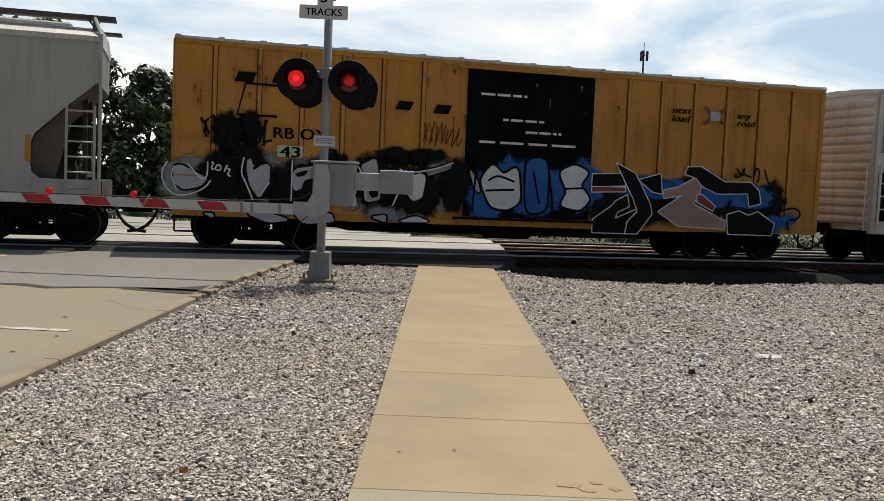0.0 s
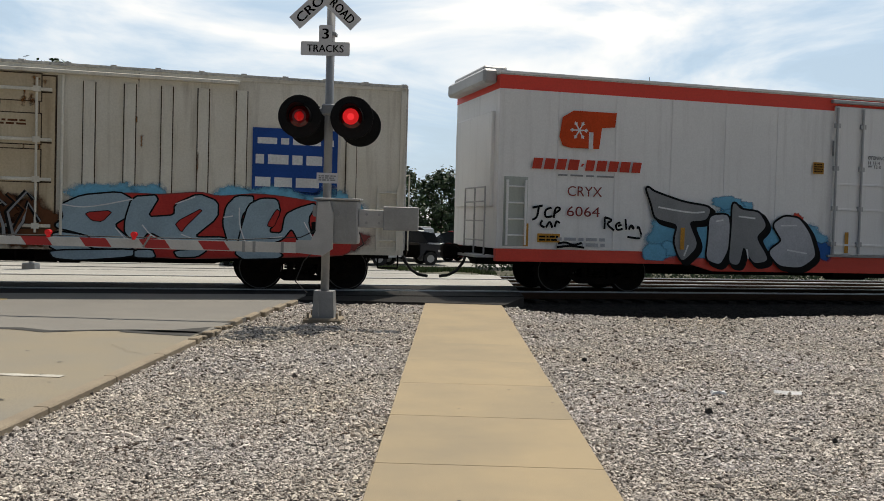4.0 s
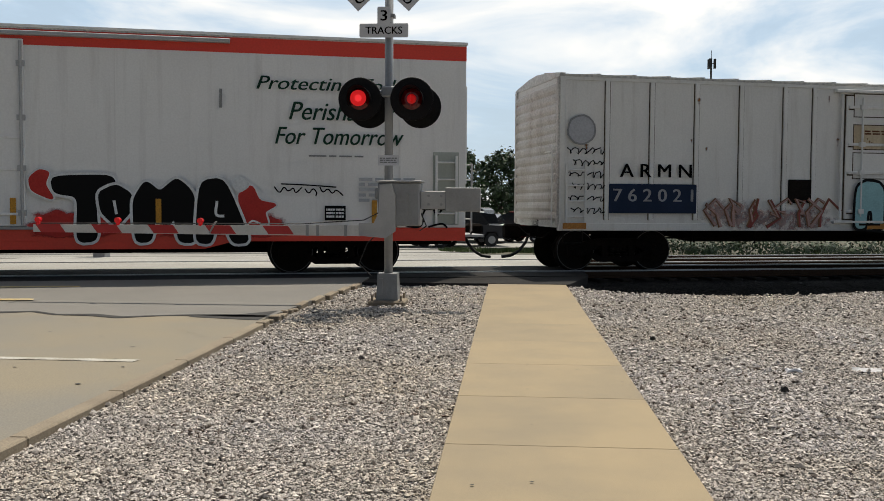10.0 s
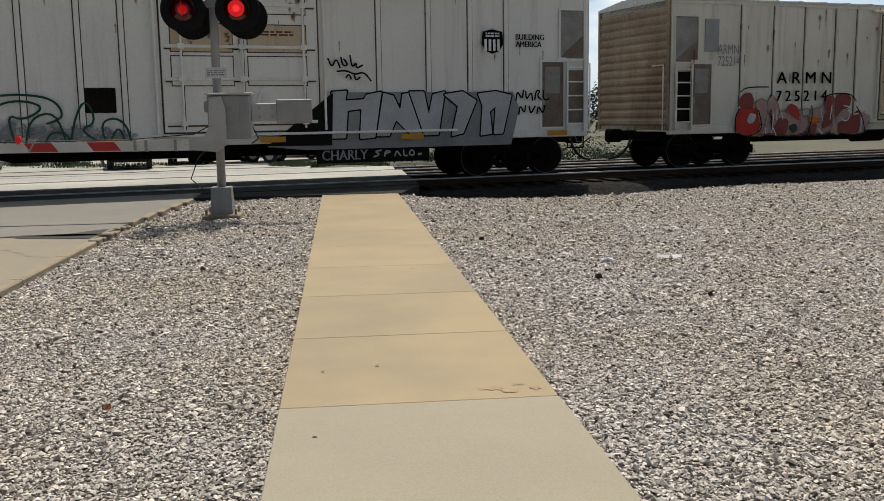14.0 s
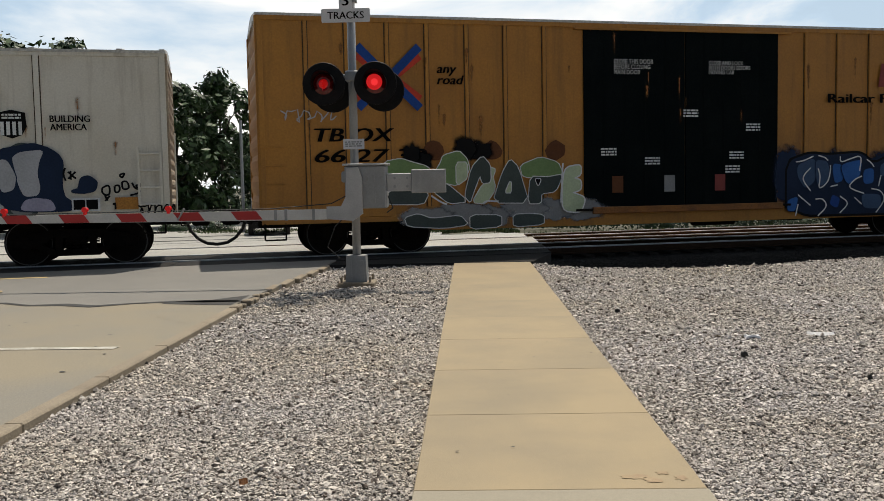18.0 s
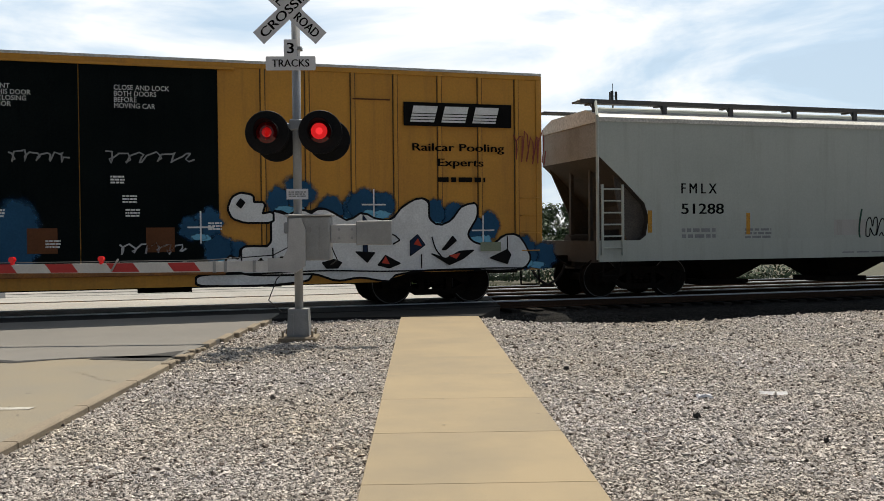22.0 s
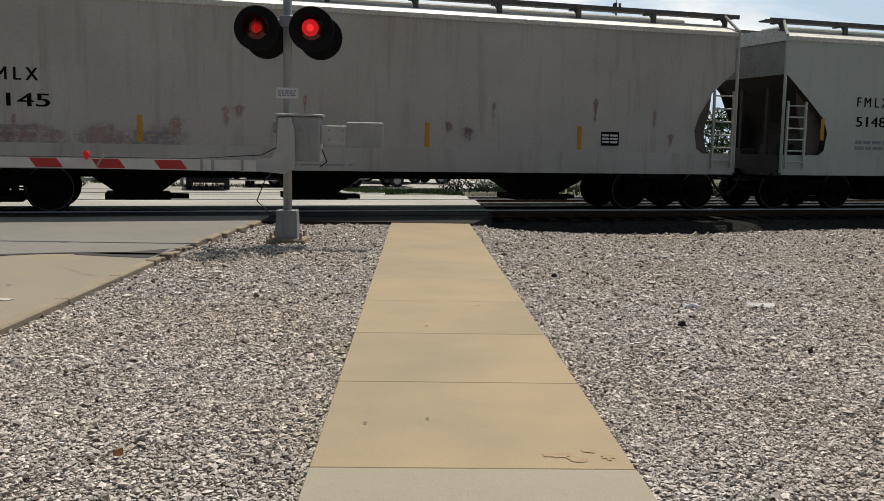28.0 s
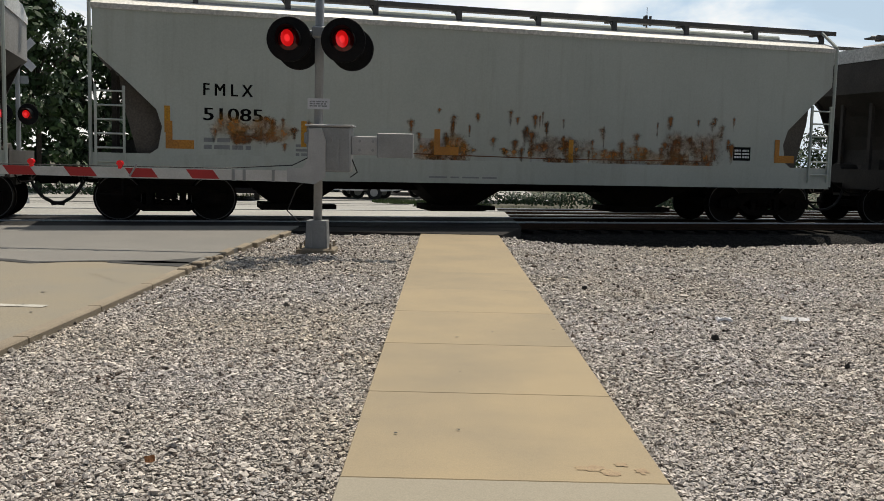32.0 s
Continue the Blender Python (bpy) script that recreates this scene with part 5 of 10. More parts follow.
    if window:
        w0, w1 = (half - 0.70, half - 0.12) if s > 0 else (-half + 0.12, -half + 0.75)
        grille = block("radiator_grille", w0, w1, -HALF - 0.012, -HALF + 0.003, zt - 1.45, zt - 0.42, M["screen"], car, "grey radiator screen at the machinery end", 0.004)
        for xa, xb, za, zc in ((w0 - 0.04, w0, zt - 1.5, zt - 0.38), (w1, w1 + 0.04, zt - 1.5, zt - 0.38), (w0, w1, zt - 0.42, zt - 0.38), (w0, w1, zt - 1.5, zt - 1.45)):
            block("grille_frame", xa, xb, -HALF - 0.035, -HALF + 0.002, za, zc, body, grille)
        bm = bmesh.new()
        prism(bm, [(w0 + 0.01, zt - 1.44), (w1 - 0.01, zt - 1.44), (w1 - 0.01, zt - 0.95), (w0 + 0.16, zt - 1.28)], -HALF - 0.018, -HALF - 0.011)
        part("torn_screen", bm, M["machine_door"], grille, "darker lower corner of the screen")
    end_walls(car, half, zb + 0.1, zt - 0.05, M[end_paint], 14, "soiled corrugated end wall")
    lx = s * (half - 0.34)
    ladder(car, lx - 0.22, lx + 0.22, zb + 0.1, zb + 1.62, -HALF - 0.07, 5, body)
    ladder(car, -lx - 0.2, -lx + 0.2, zb + 0.1, zb + 1.35, -HALF - 0.06, 4, body)
    for q in (-1, 1):
        bm = bmesh.new()
        x = q * (half - 0.3)
        tube(bm, [(x - 0.2, -HALF, zb + 0.05), (x - 0.2, -HALF, zb - 0.25), (x + 0.2, -HALF, zb - 0.25), (x + 0.2, -HALF, zb + 0.05)], 0.018, 5)
        part("stirrup_step", bm, M["under"], car)
        bm = bmesh.new()
        xe = q * (half + 0.12)
        tube(bm, [(xe, -HALF + 0.1, zb + 0.1), (xe, -HALF + 0.1, zb + 1.6), (xe, -HALF + 0.55, zb + 1.6)], 0.016, 5)
        part("end_handrail", bm, body, car)
    underframe(car, half, zb + 0.02, seed)
    draft_gear(car, half)
    truck(car, -half + inset)
    truck(car, half - inset)
    return car, half, zt + RZ, zb + RZ


def smooth_reefer(name, u0, u1, zt, zb, door, inset, label, seed):
    """A long smooth-sided reefer: white with a red-orange band below the roof and a red sill."""
    car, half = start_car(name, u0, u1, label, "refrigerator car")
    zt, zb = zt - RZ, zb - RZ
    body, red = M["cryo"], M["cryo_red"]
    bm = bmesh.new()
    slab(bm, -half, half, -HALF, HALF, zb + 0.24, zt - 0.45, 0.012)
    part("side_wall", bm, body, car)
    block("red_band", -half, half, -HALF - 0.003, HALF + 0.003, zt - 0.46, zt - 0.18, red, car, "red-orange band below the roof")
    roof(car, half, zt - 0.10, M["cryo"], 0.2, False)
    block("roof_fascia", -half, half, -HALF - 0.012, HALF + 0.012, zt - 0.18, zt - 0.10, M["roof"], car, "bright metal roof edge")
    block("side_sill", -half, half, -HALF - 0.008, -HALF + 0.14, zb - 0.02, zb + 0.24, red, car, "red-orange side sill", 0.006)
    bm = bmesh.new()
    prism(bm, [(-half + 4.4, zb), (-half + 5.0, zb - 0.16), (half - 5.0, zb - 0.16), (half - 4.4, zb)], -HALF - 0.006, -HALF + 0.1)
    part("sill_skirt", bm, red, car)
    k = 15
    for i in range(1, k):
        x = -half + 2 * half * i / k
        if door[0] - half - 0.3 < x < door[1] - half + 0.3:
            continue
        block("panel_seam", x - 0.014, x + 0.014, -HALF - 0.012, -HALF + 0.002, zb + 0.24, zt - 0.47, body, car)
    a, b = door[0] - half, door[1] - half
    leaf = block("plug_door", a, b, -HALF - 0.05, -HALF + 0.004, zb + 0.26, zt - 0.36, body, car, "white plug door with bright locking rods", 0.01)
    block("door_track", a - 0.1, b + 3.6, -HALF - 0.11, -HALF + 0.002, zt - 0.30, zt - 0.22, M["galv_light"], car, "grey door track", 0.01)
    block("door_track", a - 0.1, b + 3.6, -HALF - 0.10, -HALF + 0.002, zb + 0.20, zb + 0.25, M["galv"], car, chamfer=0.006)
    for x in (a + 0.04, a + 0.72, b - 0.72, b - 0.04):
        bm = bmesh.new()
        rod(bm, (x, -HALF - 0.085, zb + 0.28), (x, -HALF - 0.085, zt - 0.4), 0.028, 8)
        for z in (zb + 0.5, zb + 1.3, zb + 2.2, zt - 0.8):
            slab(bm, x - 0.07, x + 0.07, -HALF - 0.10, -HALF - 0.045, z - 0.05, z + 0.05)
        part("lock_rod", bm, M["galv_light"], leaf, "bright steel locking rod")
    for z in (zb + 0.48, zb + 1.28, zb + 1.85):
        block("door_bar", a + 0.05, b - 0.05, -HALF - 0.075, -HALF - 0.045, z - 0.025, z + 0.025, body, leaf, chamfer=0.006)
    m = (a + b) / 2
    bm = bmesh.new()
    slab(bm, m - 0.3, m + 0.2, -HALF - 0.10, -HALF - 0.045, zb + 1.02, zb + 1.6)
    slab(bm, m - 0.12, m + 0.12, -HALF - 0.08, -HALF - 0.045, zb + 1.75, zb + 1.9)
    slab(bm, m - 0.12, m + 0.12, -HALF - 0.08, -HALF - 0.045, zb + 0.6, zb + 0.72)
    slab(bm, m - 0.12, m + 0.12, -HALF - 0.08, -HALF - 0.045, zb + 2.6, zb + 2.75)
    slab(bm, m - 0.05, m + 0.0, -HALF - 0.08, -HALF - 0.045, zb + 0.7, zt - 0.6)
    part("lock_box", bm, M["galv_light"], leaf, "grey lock box")
    panel(leaf, "placard", m - 0.25, m - 0.08, zb + 1.42, zb + 1.57, -HALF - 0.103, col("red"), "small red placard")
    panel(leaf, "placard", m - 0.25, m - 0.08, zb + 1.1, zb + 1.38, -HALF - 0.103, col("white"))
    bm = bmesh.new()
    tube(bm, [(m + 0.28, -HALF - 0.11, zb + 0.9), (m + 0.2, -HALF - 0.12, zb + 1.55)], 0.03, 6)
    part("door_crank", bm, col("crimson"), leaf, "red door handle")
    bm = bmesh.new()
    slab(bm, -half - 0.30, -half + 0.02, -1.35, 1.35, zt - 0.34, zt - 0.04, 0.05)
    slab(bm, -half - 0.22, -half + 0.30, -1.1, 1.1, zt - 0.10, zt + 0.06, 0.04)
    part("roof_end_housing", bm, M["galv_light"], car, "grey housing at the roof end")
    for s in (-1, 1):
        x = s * (half - 0.40)
        inset_panel = block("ladder_recess", x - 0.26, x + 0.26, -HALF - 0.012, -HALF + 0.002, zb + 0.3, zb + 1.72, M["hopper"], car, "grey ladder recess panel", 0.004)
        ladder(inset_panel, x - 0.2, x + 0.2, zb + 0.32, zb + 1.65, -HALF - 0.05, 4, body)
        ex = s * (half - 0.02)
        bm = bmesh.new()
        slab(bm, min(ex, ex + s * 0.10), max(ex, ex + s * 0.10), -HALF + 0.25, HALF - 0.25, zb + 1.1, zt - 0.9, 0.02)
        part("refrigeration_unit" if s < 0 else "end_panel", bm, body, car)
        deck = block("end_platform", min(s * half, s * (half + 0.4)), max(s * half, s * (half + 0.4)), -1.45, 1.45, zb + 0.05, zb + 0.1, M["galv_light"], car, "grey end platform with railings")
        xr = s * (half + 0.18)
        for a, b, r in [((xr, y, zb + 0.1), (xr, y, zb + 1.5), 0.02) for y in (-1.3, -0.6, 0.1)] + [((xr, -1.3, zb + z), (xr, 0.1, zb + z), 0.018) for z in (0.4, 0.8, 1.2, 1.5)]:
            bm = bmesh.new()
            tube(bm, [a, b], r, 5)
            part("railing_bar", bm, M["galv_light"], deck)
    underframe(car, half, zb + 0.0, seed)
    bm = bmesh.new()
    slab(bm, -1.4, 0.6, -1.2, -0.2, zb - 0.28, zb)
    slab(bm, 1.6, 2.4, -1.25, -0.4, zb - 0.22, zb)
    part("fuel_tank", bm, M["under"], car)
    draft_gear(car, half)
    truck(car, -half + inset)
    truck(car, half - inset)
    return car, half, zt + RZ, zb + RZ


def hopper(name, u0, u1, body, label, seed, older=False):
    """A covered hopper: smooth sides cut away at the ends over the slope sheets, bright roof edge, running boards, outlets below."""
    car, half = start_car(name, u0, u1, label, "covered hopper")
    eave, zb = 3.90 - RZ, 0.85 - RZ
    hw = 1.5
    cut = 0.95 if older else 1.17
    ends = []
    left = [(-half + 0.02, eave), (-half + 0.02, 3.05), (-half + 0.55, 2.58), (-half + cut - 0.08, 2.06), (-half + cut + 0.02, 1.75), (-half + cut - 0.05, 1.36), (-half + cut - 0.22, 1.24)]
    outline = left + [(-x, z) for x, z in left[::-1]]
    bm = bmesh.new()
    prism(bm, outline, -hw, hw)
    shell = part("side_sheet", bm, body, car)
    shell.data.materials.append(M["hopper_end_shaded"])
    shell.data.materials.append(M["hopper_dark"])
    # end and cut-away faces take darker colours for the shade they stand in
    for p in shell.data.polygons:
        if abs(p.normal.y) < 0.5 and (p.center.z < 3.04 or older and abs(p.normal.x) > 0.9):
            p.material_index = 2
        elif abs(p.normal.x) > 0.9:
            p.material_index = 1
    bm = bmesh.new()
    length_prism(bm, [(-hw - 0.035, 1.26), (-hw - 0.035, zb), (-hw + 0.12, zb), (-hw + 0.12, zb + 0.06), (-hw + 0.02, zb + 0.06), (-hw + 0.02, 1.26)], -half, half)
    part("side_sill", bm, body, car)
    far = block("side_sill", -half, half, hw - 0.05, hw + 0.035, zb, 1.26, body, car)
    bm = bmesh.new()
    length_prism(bm, [(-hw - 0.025, eave - 0.07), (-hw - 0.03, eave + 0.02), (-hw + 0.12, eave + 0.10), (-0.9, eave + 0.24), (0.9, eave + 0.24), (hw - 0.12, eave + 0.10), (hw + 0.03, eave + 0.02), (hw + 0.025, eave - 0.07)], -half + 0.0, half - 0.0)
    top = part("roof", bm, M["roof"], car, "pale sunlit roof sheets")
    for s in (-1, 1):
        board = block("running_board", -half - 0.25, half + 0.25, s * 0.95 - 0.2, s * 0.95 + 0.2, eave + 0.385, eave + 0.42, M["walk"], top, "dark steel grating")
    lip = block("running_board_edge", -half - 0.25, half + 0.25, -1.18, -1.15, eave + 0.355, eave + 0.445, M["walk"], top)
    k = 10
    first = None
    for i in range(k):
        x = -half + 0.1 + (2 * half - 0.2) * i / (k - 1)
        if first is None:
            bm = bmesh.new()
            slab(bm, -0.05, 0.05, -1.17, -1.11, eave + 0.17, eave + 0.40)
            slab(bm, -0.05, 0.05, -1.12, -0.75, eave + 0.355, eave + 0.39)
            tube(bm, [(0, -1.14, eave + 0.19), (-0.14, -1.14, eave + 0.38)], 0.02, 5)
            first = part("board_bracket", bm, M["walk"], top)
            first.matrix_basis = Matrix.Translation((x, 0, 0))
        else:
            twin = new("board_bracket", first.data)
            twin.parent = top
            twin.matrix_basis = Matrix.Translation((x, 0, 0))
    bm = bmesh.new()
    slab(bm, -half + 0.6, half - 0.6, -0.35, 0.35, eave + 0.2, eave + 0.40, 0.03)
    part("roof_hatch", bm, body, top)
    for s in (-1, 1):
        bm = bmesh.new()
        verts = [bm.verts.new(p) for p in ((s * (half - 0.06), -1.42, 3.05), (s * (half - 0.06), 1.42, 3.05), (s * (half - 2.2), 1.42, 0.95), (s * (half - 2.2), -1.42, 0.95),
                                          (s * (half - 0.14), -1.42, 3.05), (s * (half - 0.14), 1.42, 3.05), (s * (half - 2.28), 1.42, 0.95), (s * (half - 2.28), -1.42, 0.95))]
        made = [bm.faces.new([verts[i] for i in f]) for f in ((0, 1, 2, 3), (7, 6, 5, 4), (0, 4, 5, 1), (3, 2, 6, 7), (0, 3, 7, 4), (1, 5, 6, 2))]
        bmesh.ops.recalc_face_normals(bm, faces=made)
        part("slope_sheet", bm, M["hopper_dark"], car, "brown sloping end sheet with its shade in the colour")
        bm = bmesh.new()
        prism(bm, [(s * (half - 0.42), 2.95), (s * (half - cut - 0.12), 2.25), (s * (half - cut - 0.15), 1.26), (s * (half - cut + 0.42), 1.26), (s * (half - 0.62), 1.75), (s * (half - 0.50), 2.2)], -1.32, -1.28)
        part("bay_side_sheet", bm, M["hopper_end"], car, "brown-grey soiled bay side sheet, darkened as in shade")
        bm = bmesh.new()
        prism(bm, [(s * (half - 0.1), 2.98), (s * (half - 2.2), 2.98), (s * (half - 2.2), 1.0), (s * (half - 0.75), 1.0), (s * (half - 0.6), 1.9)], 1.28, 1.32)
        part("bay_side_sheet", bm, M["hopper_dark"], car, "bay side sheet coloured dark as in shade")
        bm = bmesh.new()
        slab(bm, min(s * half, s * (half - 2.3)), max(s * half, s * (half - 2.3)), -0.3, 0.3, 0.62, 1.0)
        slab(bm, s * half - 0.08, s * half + 0.08, -1.48, 1.48, zb - 0.02, 1.26)
        for y in (-0.5, 0.5):
            slab(bm, min(s * (half - 0.35), s * (half - 0.27)), max(s * (half - 0.35), s * (half - 0.27)), y - 0.05, y + 0.05, 1.0, 2.9)
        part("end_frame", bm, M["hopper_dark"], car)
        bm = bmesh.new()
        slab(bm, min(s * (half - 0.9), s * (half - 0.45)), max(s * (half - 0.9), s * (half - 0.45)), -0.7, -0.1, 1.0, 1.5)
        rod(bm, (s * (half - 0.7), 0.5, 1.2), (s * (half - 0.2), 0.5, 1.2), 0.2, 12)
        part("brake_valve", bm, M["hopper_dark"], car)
        x = s * (half - 0.30)
        ladder(car, x - 0.24, x + 0.24, 0.95, 2.62 if s > 0 else 2.45, -hw - 0.05, 6, body)
        bm = bmesh.new()
        tube(bm, [(s * (half + 0.03), -hw - 0.02, 0.85), (s * (half + 0.03), -hw - 0.02, 3.9), (s * (half - 0.12), -1.15, 4.27), (s * (half + 0.2), -0.9, 4.29)], 0.035, 6)
        part("corner_stile", bm, body, car)
        bm = bmesh.new()
        tube(bm, [(x - 0.2, -hw, zb + 0.02), (x - 0.2, -hw, zb - 0.3), (x + 0.2, -hw, zb - 0.3), (x + 0.2, -hw, zb + 0.02)], 0.018, 5)
        part("stirrup_step", bm, M["under"], car)
    for i, cx in enumerate((-half + 3.65, -half + 7.1, half - 4.1)):
        bm = bmesh.new()
        verts = [bm.verts.new(p) for p in ((cx - 1.25, -1.3, 1.0), (cx + 1.25, -1.3, 1.0), (cx + 1.25, 1.3, 1.0), (cx - 1.25, 1.3, 1.0), (cx - 0.35, -0.5, 0.30), (cx + 0.35, -0.5, 0.30), (cx + 0.35, 0.5, 0.30), (cx - 0.35, 0.5, 0.30))]
        made = [bm.faces.new([verts[j] for j in f]) for f in ((0, 1, 5, 4), (1, 2, 6, 5), (2, 3, 7, 6), (3, 0, 4, 7), (4, 5, 6, 7), (3, 2, 1, 0))]
        bmesh.ops.recalc_face_normals(bm, faces=made)
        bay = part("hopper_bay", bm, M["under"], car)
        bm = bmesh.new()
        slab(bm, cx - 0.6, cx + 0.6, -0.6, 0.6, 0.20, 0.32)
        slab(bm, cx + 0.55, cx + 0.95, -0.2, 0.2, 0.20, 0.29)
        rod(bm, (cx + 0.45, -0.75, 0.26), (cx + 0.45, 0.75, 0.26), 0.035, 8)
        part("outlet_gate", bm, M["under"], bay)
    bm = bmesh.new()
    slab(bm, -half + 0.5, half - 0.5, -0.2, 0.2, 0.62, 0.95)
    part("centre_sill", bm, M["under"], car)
    draft_gear(car, half)
    truck(car, -half + 1.25)
    truck(car, half - 1.25)
    return car, half


HFRONT = -1.5 - 0.004


def hopper_marks(car, half, mark_text, number, x, z, reflect, seed, brk):
    """Reporting mark and number, load data, reflectors and a test panel on a hopper's side."""
    writing(car, " ".join(mark_text), x - half, x + 0.88 - half, z - RZ, z + 0.22 - RZ, HFRONT, M["letter"], fat=0.01, label="black reporting mark")
    writing(car, number, x - half, x + 1.06 - half, z - 0.45 - RZ, z - 0.22 - RZ, HFRONT, M["letter"], fat=0.012, label="black car number")
    bars(car, x - half, x + 0.85 - half, z - 1.0 - RZ, z - 0.74 - RZ, HFRONT, col("grey"), 2, seed)
    for rx, rz in reflect:
        panel(car, "reflector", rx - half - 0.05, rx - half + 0.05, rz - 0.26 - RZ, rz + 0.22 - RZ, HFRONT - 0.002, M["reflector"], "yellow-orange reflector strip")
    p = panel(car, "test_panel", brk - half, brk + 0.42 - half, 1.43 - RZ, 1.72 - RZ, HFRONT, M["letter"], "black test panel in a white frame")
    for a, b in ((0.03, 0.19), (0.22, 0.39)):
        bars(p, brk + a - half, brk + b - half, 1.47 - RZ, 1.68 - RZ, HFRONT - 0.003, col("white"), 3, seed + 5)
    panel(car, "patch", 6.0 - half, 6.9 - half, 1.36 - RZ, 1.72 - RZ, HFRONT + 0.001, M["hopper_old"])
    bars(car, 3.6 - half, 4.3 - half, 1.30 - RZ, 1.55 - RZ, HFRONT, col("grey"), 3, seed + 1)
    bars(car, 6.2 - half, 7.6 - half, 0.94 - RZ, 0.99 - RZ, -1.5 - 0.04, col("grey"), 1, seed + 2)

# ---- the cars in order ----
W, K = col("white"), M["letter"]
# grey hopper ahead of the boxcar
car, half = hopper("covered_hopper", -17.0, -1.45, M["hopper_old"], "soiled grey covered hopper with rust-brown stains", 1)
hopper_marks(car, half, "FMLX", "51102", 1.8, 2.4, [(14.36, 1.85), (3.7, 1.6), (9.1, 1.6)], 1, 13.0)
bars(car, 13.2 - half, 13.9 - half, 1.72, 1.95, HFRONT, K, 3, 3)
streaks(car, "dirt_streak", -7.0, 7.0, 2.2, 3.6, HFRONT, M["hopper_dark"], 4, 7, (0.1, 0.3), (0.3, 0.8))

# yellow boxcar with broad graffiti
car, half, zt, zb = boxcar("boxcar", -0.12, 14.12, 4.06, 0.69, M["yellow_old"], [0.73, 1.56, 2.38, 3.18, 3.98, 4.80, 9.34, 10.13, 10.93, 11.74, 12.56, 13.41], [5.71, 8.53], 1.7,
                           "weathered yellow boxcar with a black door and graffiti", 11)
put = mark(car, half)
for k, (x0, x1, z0, z1) in enumerate([(1.08, 1.5, 3.28, 3.47), (1.78, 2.2, 3.3, 3.5), (2.5, 2.62, 3.3, 3.5), (3.62, 3.78, 3.3, 3.52), (3.55, 3.85, 2.95, 3.12), (4.22, 4.6, 2.95, 3.12), (5.0, 5.4, 2.92, 3.1)]):
    bm_v = [(x0 - half, z0 - RZ), (x1 - 0.08 - half, z0 - RZ), (x1 - half, z1 - RZ), (x0 + 0.08 - half, z1 - RZ)]
    flat("brand_bar", bm_v, [(0, 1, 2, 3)], FRONT, M["letter"], car)
tagged(flat("brand_arrow", *stroke([(1.9 - half, 2.62), (1.15 - half, 2.62), (1.3 - half, 3.22), (2.3 - half, 3.2), (2.3 - half, 2.9)], 0.05), FRONT, M["letter"], car), "thin black looping line")
put("next\nload", 10.37, 10.83, 3.08, 3.38, M["letter"], lean=0.25, fat=0.015)
put("any\nroad", 11.98, 12.45, 3.07, 3.33, M["letter"], lean=0.25, fat=0.015)
panel(car, "emblem_field", 11.3 - half, 11.54 - half, 3.11, 3.31, FRONT - 0.004, col("silver"))
flat("emblem_cross", *merged([stroke([(11.15 - half, 3.03), (11.42 - half, 3.2), (11.7 - half, 3.40)], 0.07), stroke([(11.15 - half, 3.40), (11.42 - half, 3.2), (11.7 - half, 3.03)], 0.07)]), FRONT - 0.002, col("brown"), car)
put("RB OX", 1.85, 2.9, 2.25, 2.46, K, fat=0.01)
panel(car, "number_field", 1.93 - half, 2.42 - half, 1.86, 2.08, FRONT, col("pale_green"))
put("43", 1.98, 2.36, 1.90, 2.10, M["letter"], fat=0.02, lift=0.002)
put("2", 2.9, 3.1, 1.90, 2.1, M["letter"], fat=0.02)
for k, z in enumerate((3.35, 2.85, 2.62, 2.38)):
    bars(car, 6.0 + 0.5 * (k % 3) - half, 7.0 + 0.4 * k - half, z - 0.05, z + 0.03, FRONT - 0.004, W, 1, k)
cloud(car, 0.1 - half, 5.6 - half, 0.66, 1.9, FRONT - 0.001, col("grey"), 21, 9)
cloud(car, 0.9 - half, 1.6 - half, 1.8, 2.7, FRONT - 0.001, col("black"), 121, 2)
cloud(car, 4.0 - half, 5.3 - half, 1.8, 2.2, FRONT - 0.001, col("black"), 122, 3)
cloud(car, 5.8 - half, 8.6 - half, 0.80, 1.95, FRONT - 0.006, col("blue"), 22, 5)
cloud(car, 8.7 - half, 13.3 - half, 0.68, 1.8, FRONT - 0.001, col("black"), 24, 9)
cloud(car, 9.4 - half, 12.6 - half, 1.2, 1.9, FRONT - 0.002, col("blue"), 25, 4)
cloud(car, 0.6 - half, 5.7 - half, 0.75, 2.0, FRONT - 0.004, col("black"), 321, 9)
SIDE_A = [
    [(2, 68), (4, 70), (9, 61), (12, 55), (10, 46), (5, 41), (2, 49)],
    [(24, 78), (25, 81), (26, 71), (31, 76), (31, 54), (28, 33), (25, 50), (24, 67)],
    [(39, 71), (43, 74), (49, 77), (51, 60), (50, 38), (47, 39), (45, 48), (42, 50), (39, 44), (38, 58)],
    [(60, 79), (65, 89), (66, 71), (62, 56), (66, 58), (67, 38), (62, 34), (62, 65)],
    [(75, 64), (80, 73), (82, 69), (81, 42), (78, 40), (76, 50)],
    [(97, 82), (100, 66), (101, 51), (99, 57)],
    [(82, 76), (91, 87), (90, 80), (83, 70)],
    [(24, 16), (30, 18), (38, 9), (31, 5)],
    [(39, 18), (51, 19), (52, 8), (42, 5)],
    [(11, 14), (14, 14), (14, 9)],
    [(64, 16), (69, 19), (69, 10)],
    [(73, 11), (79, 19), (84, 12)],
]
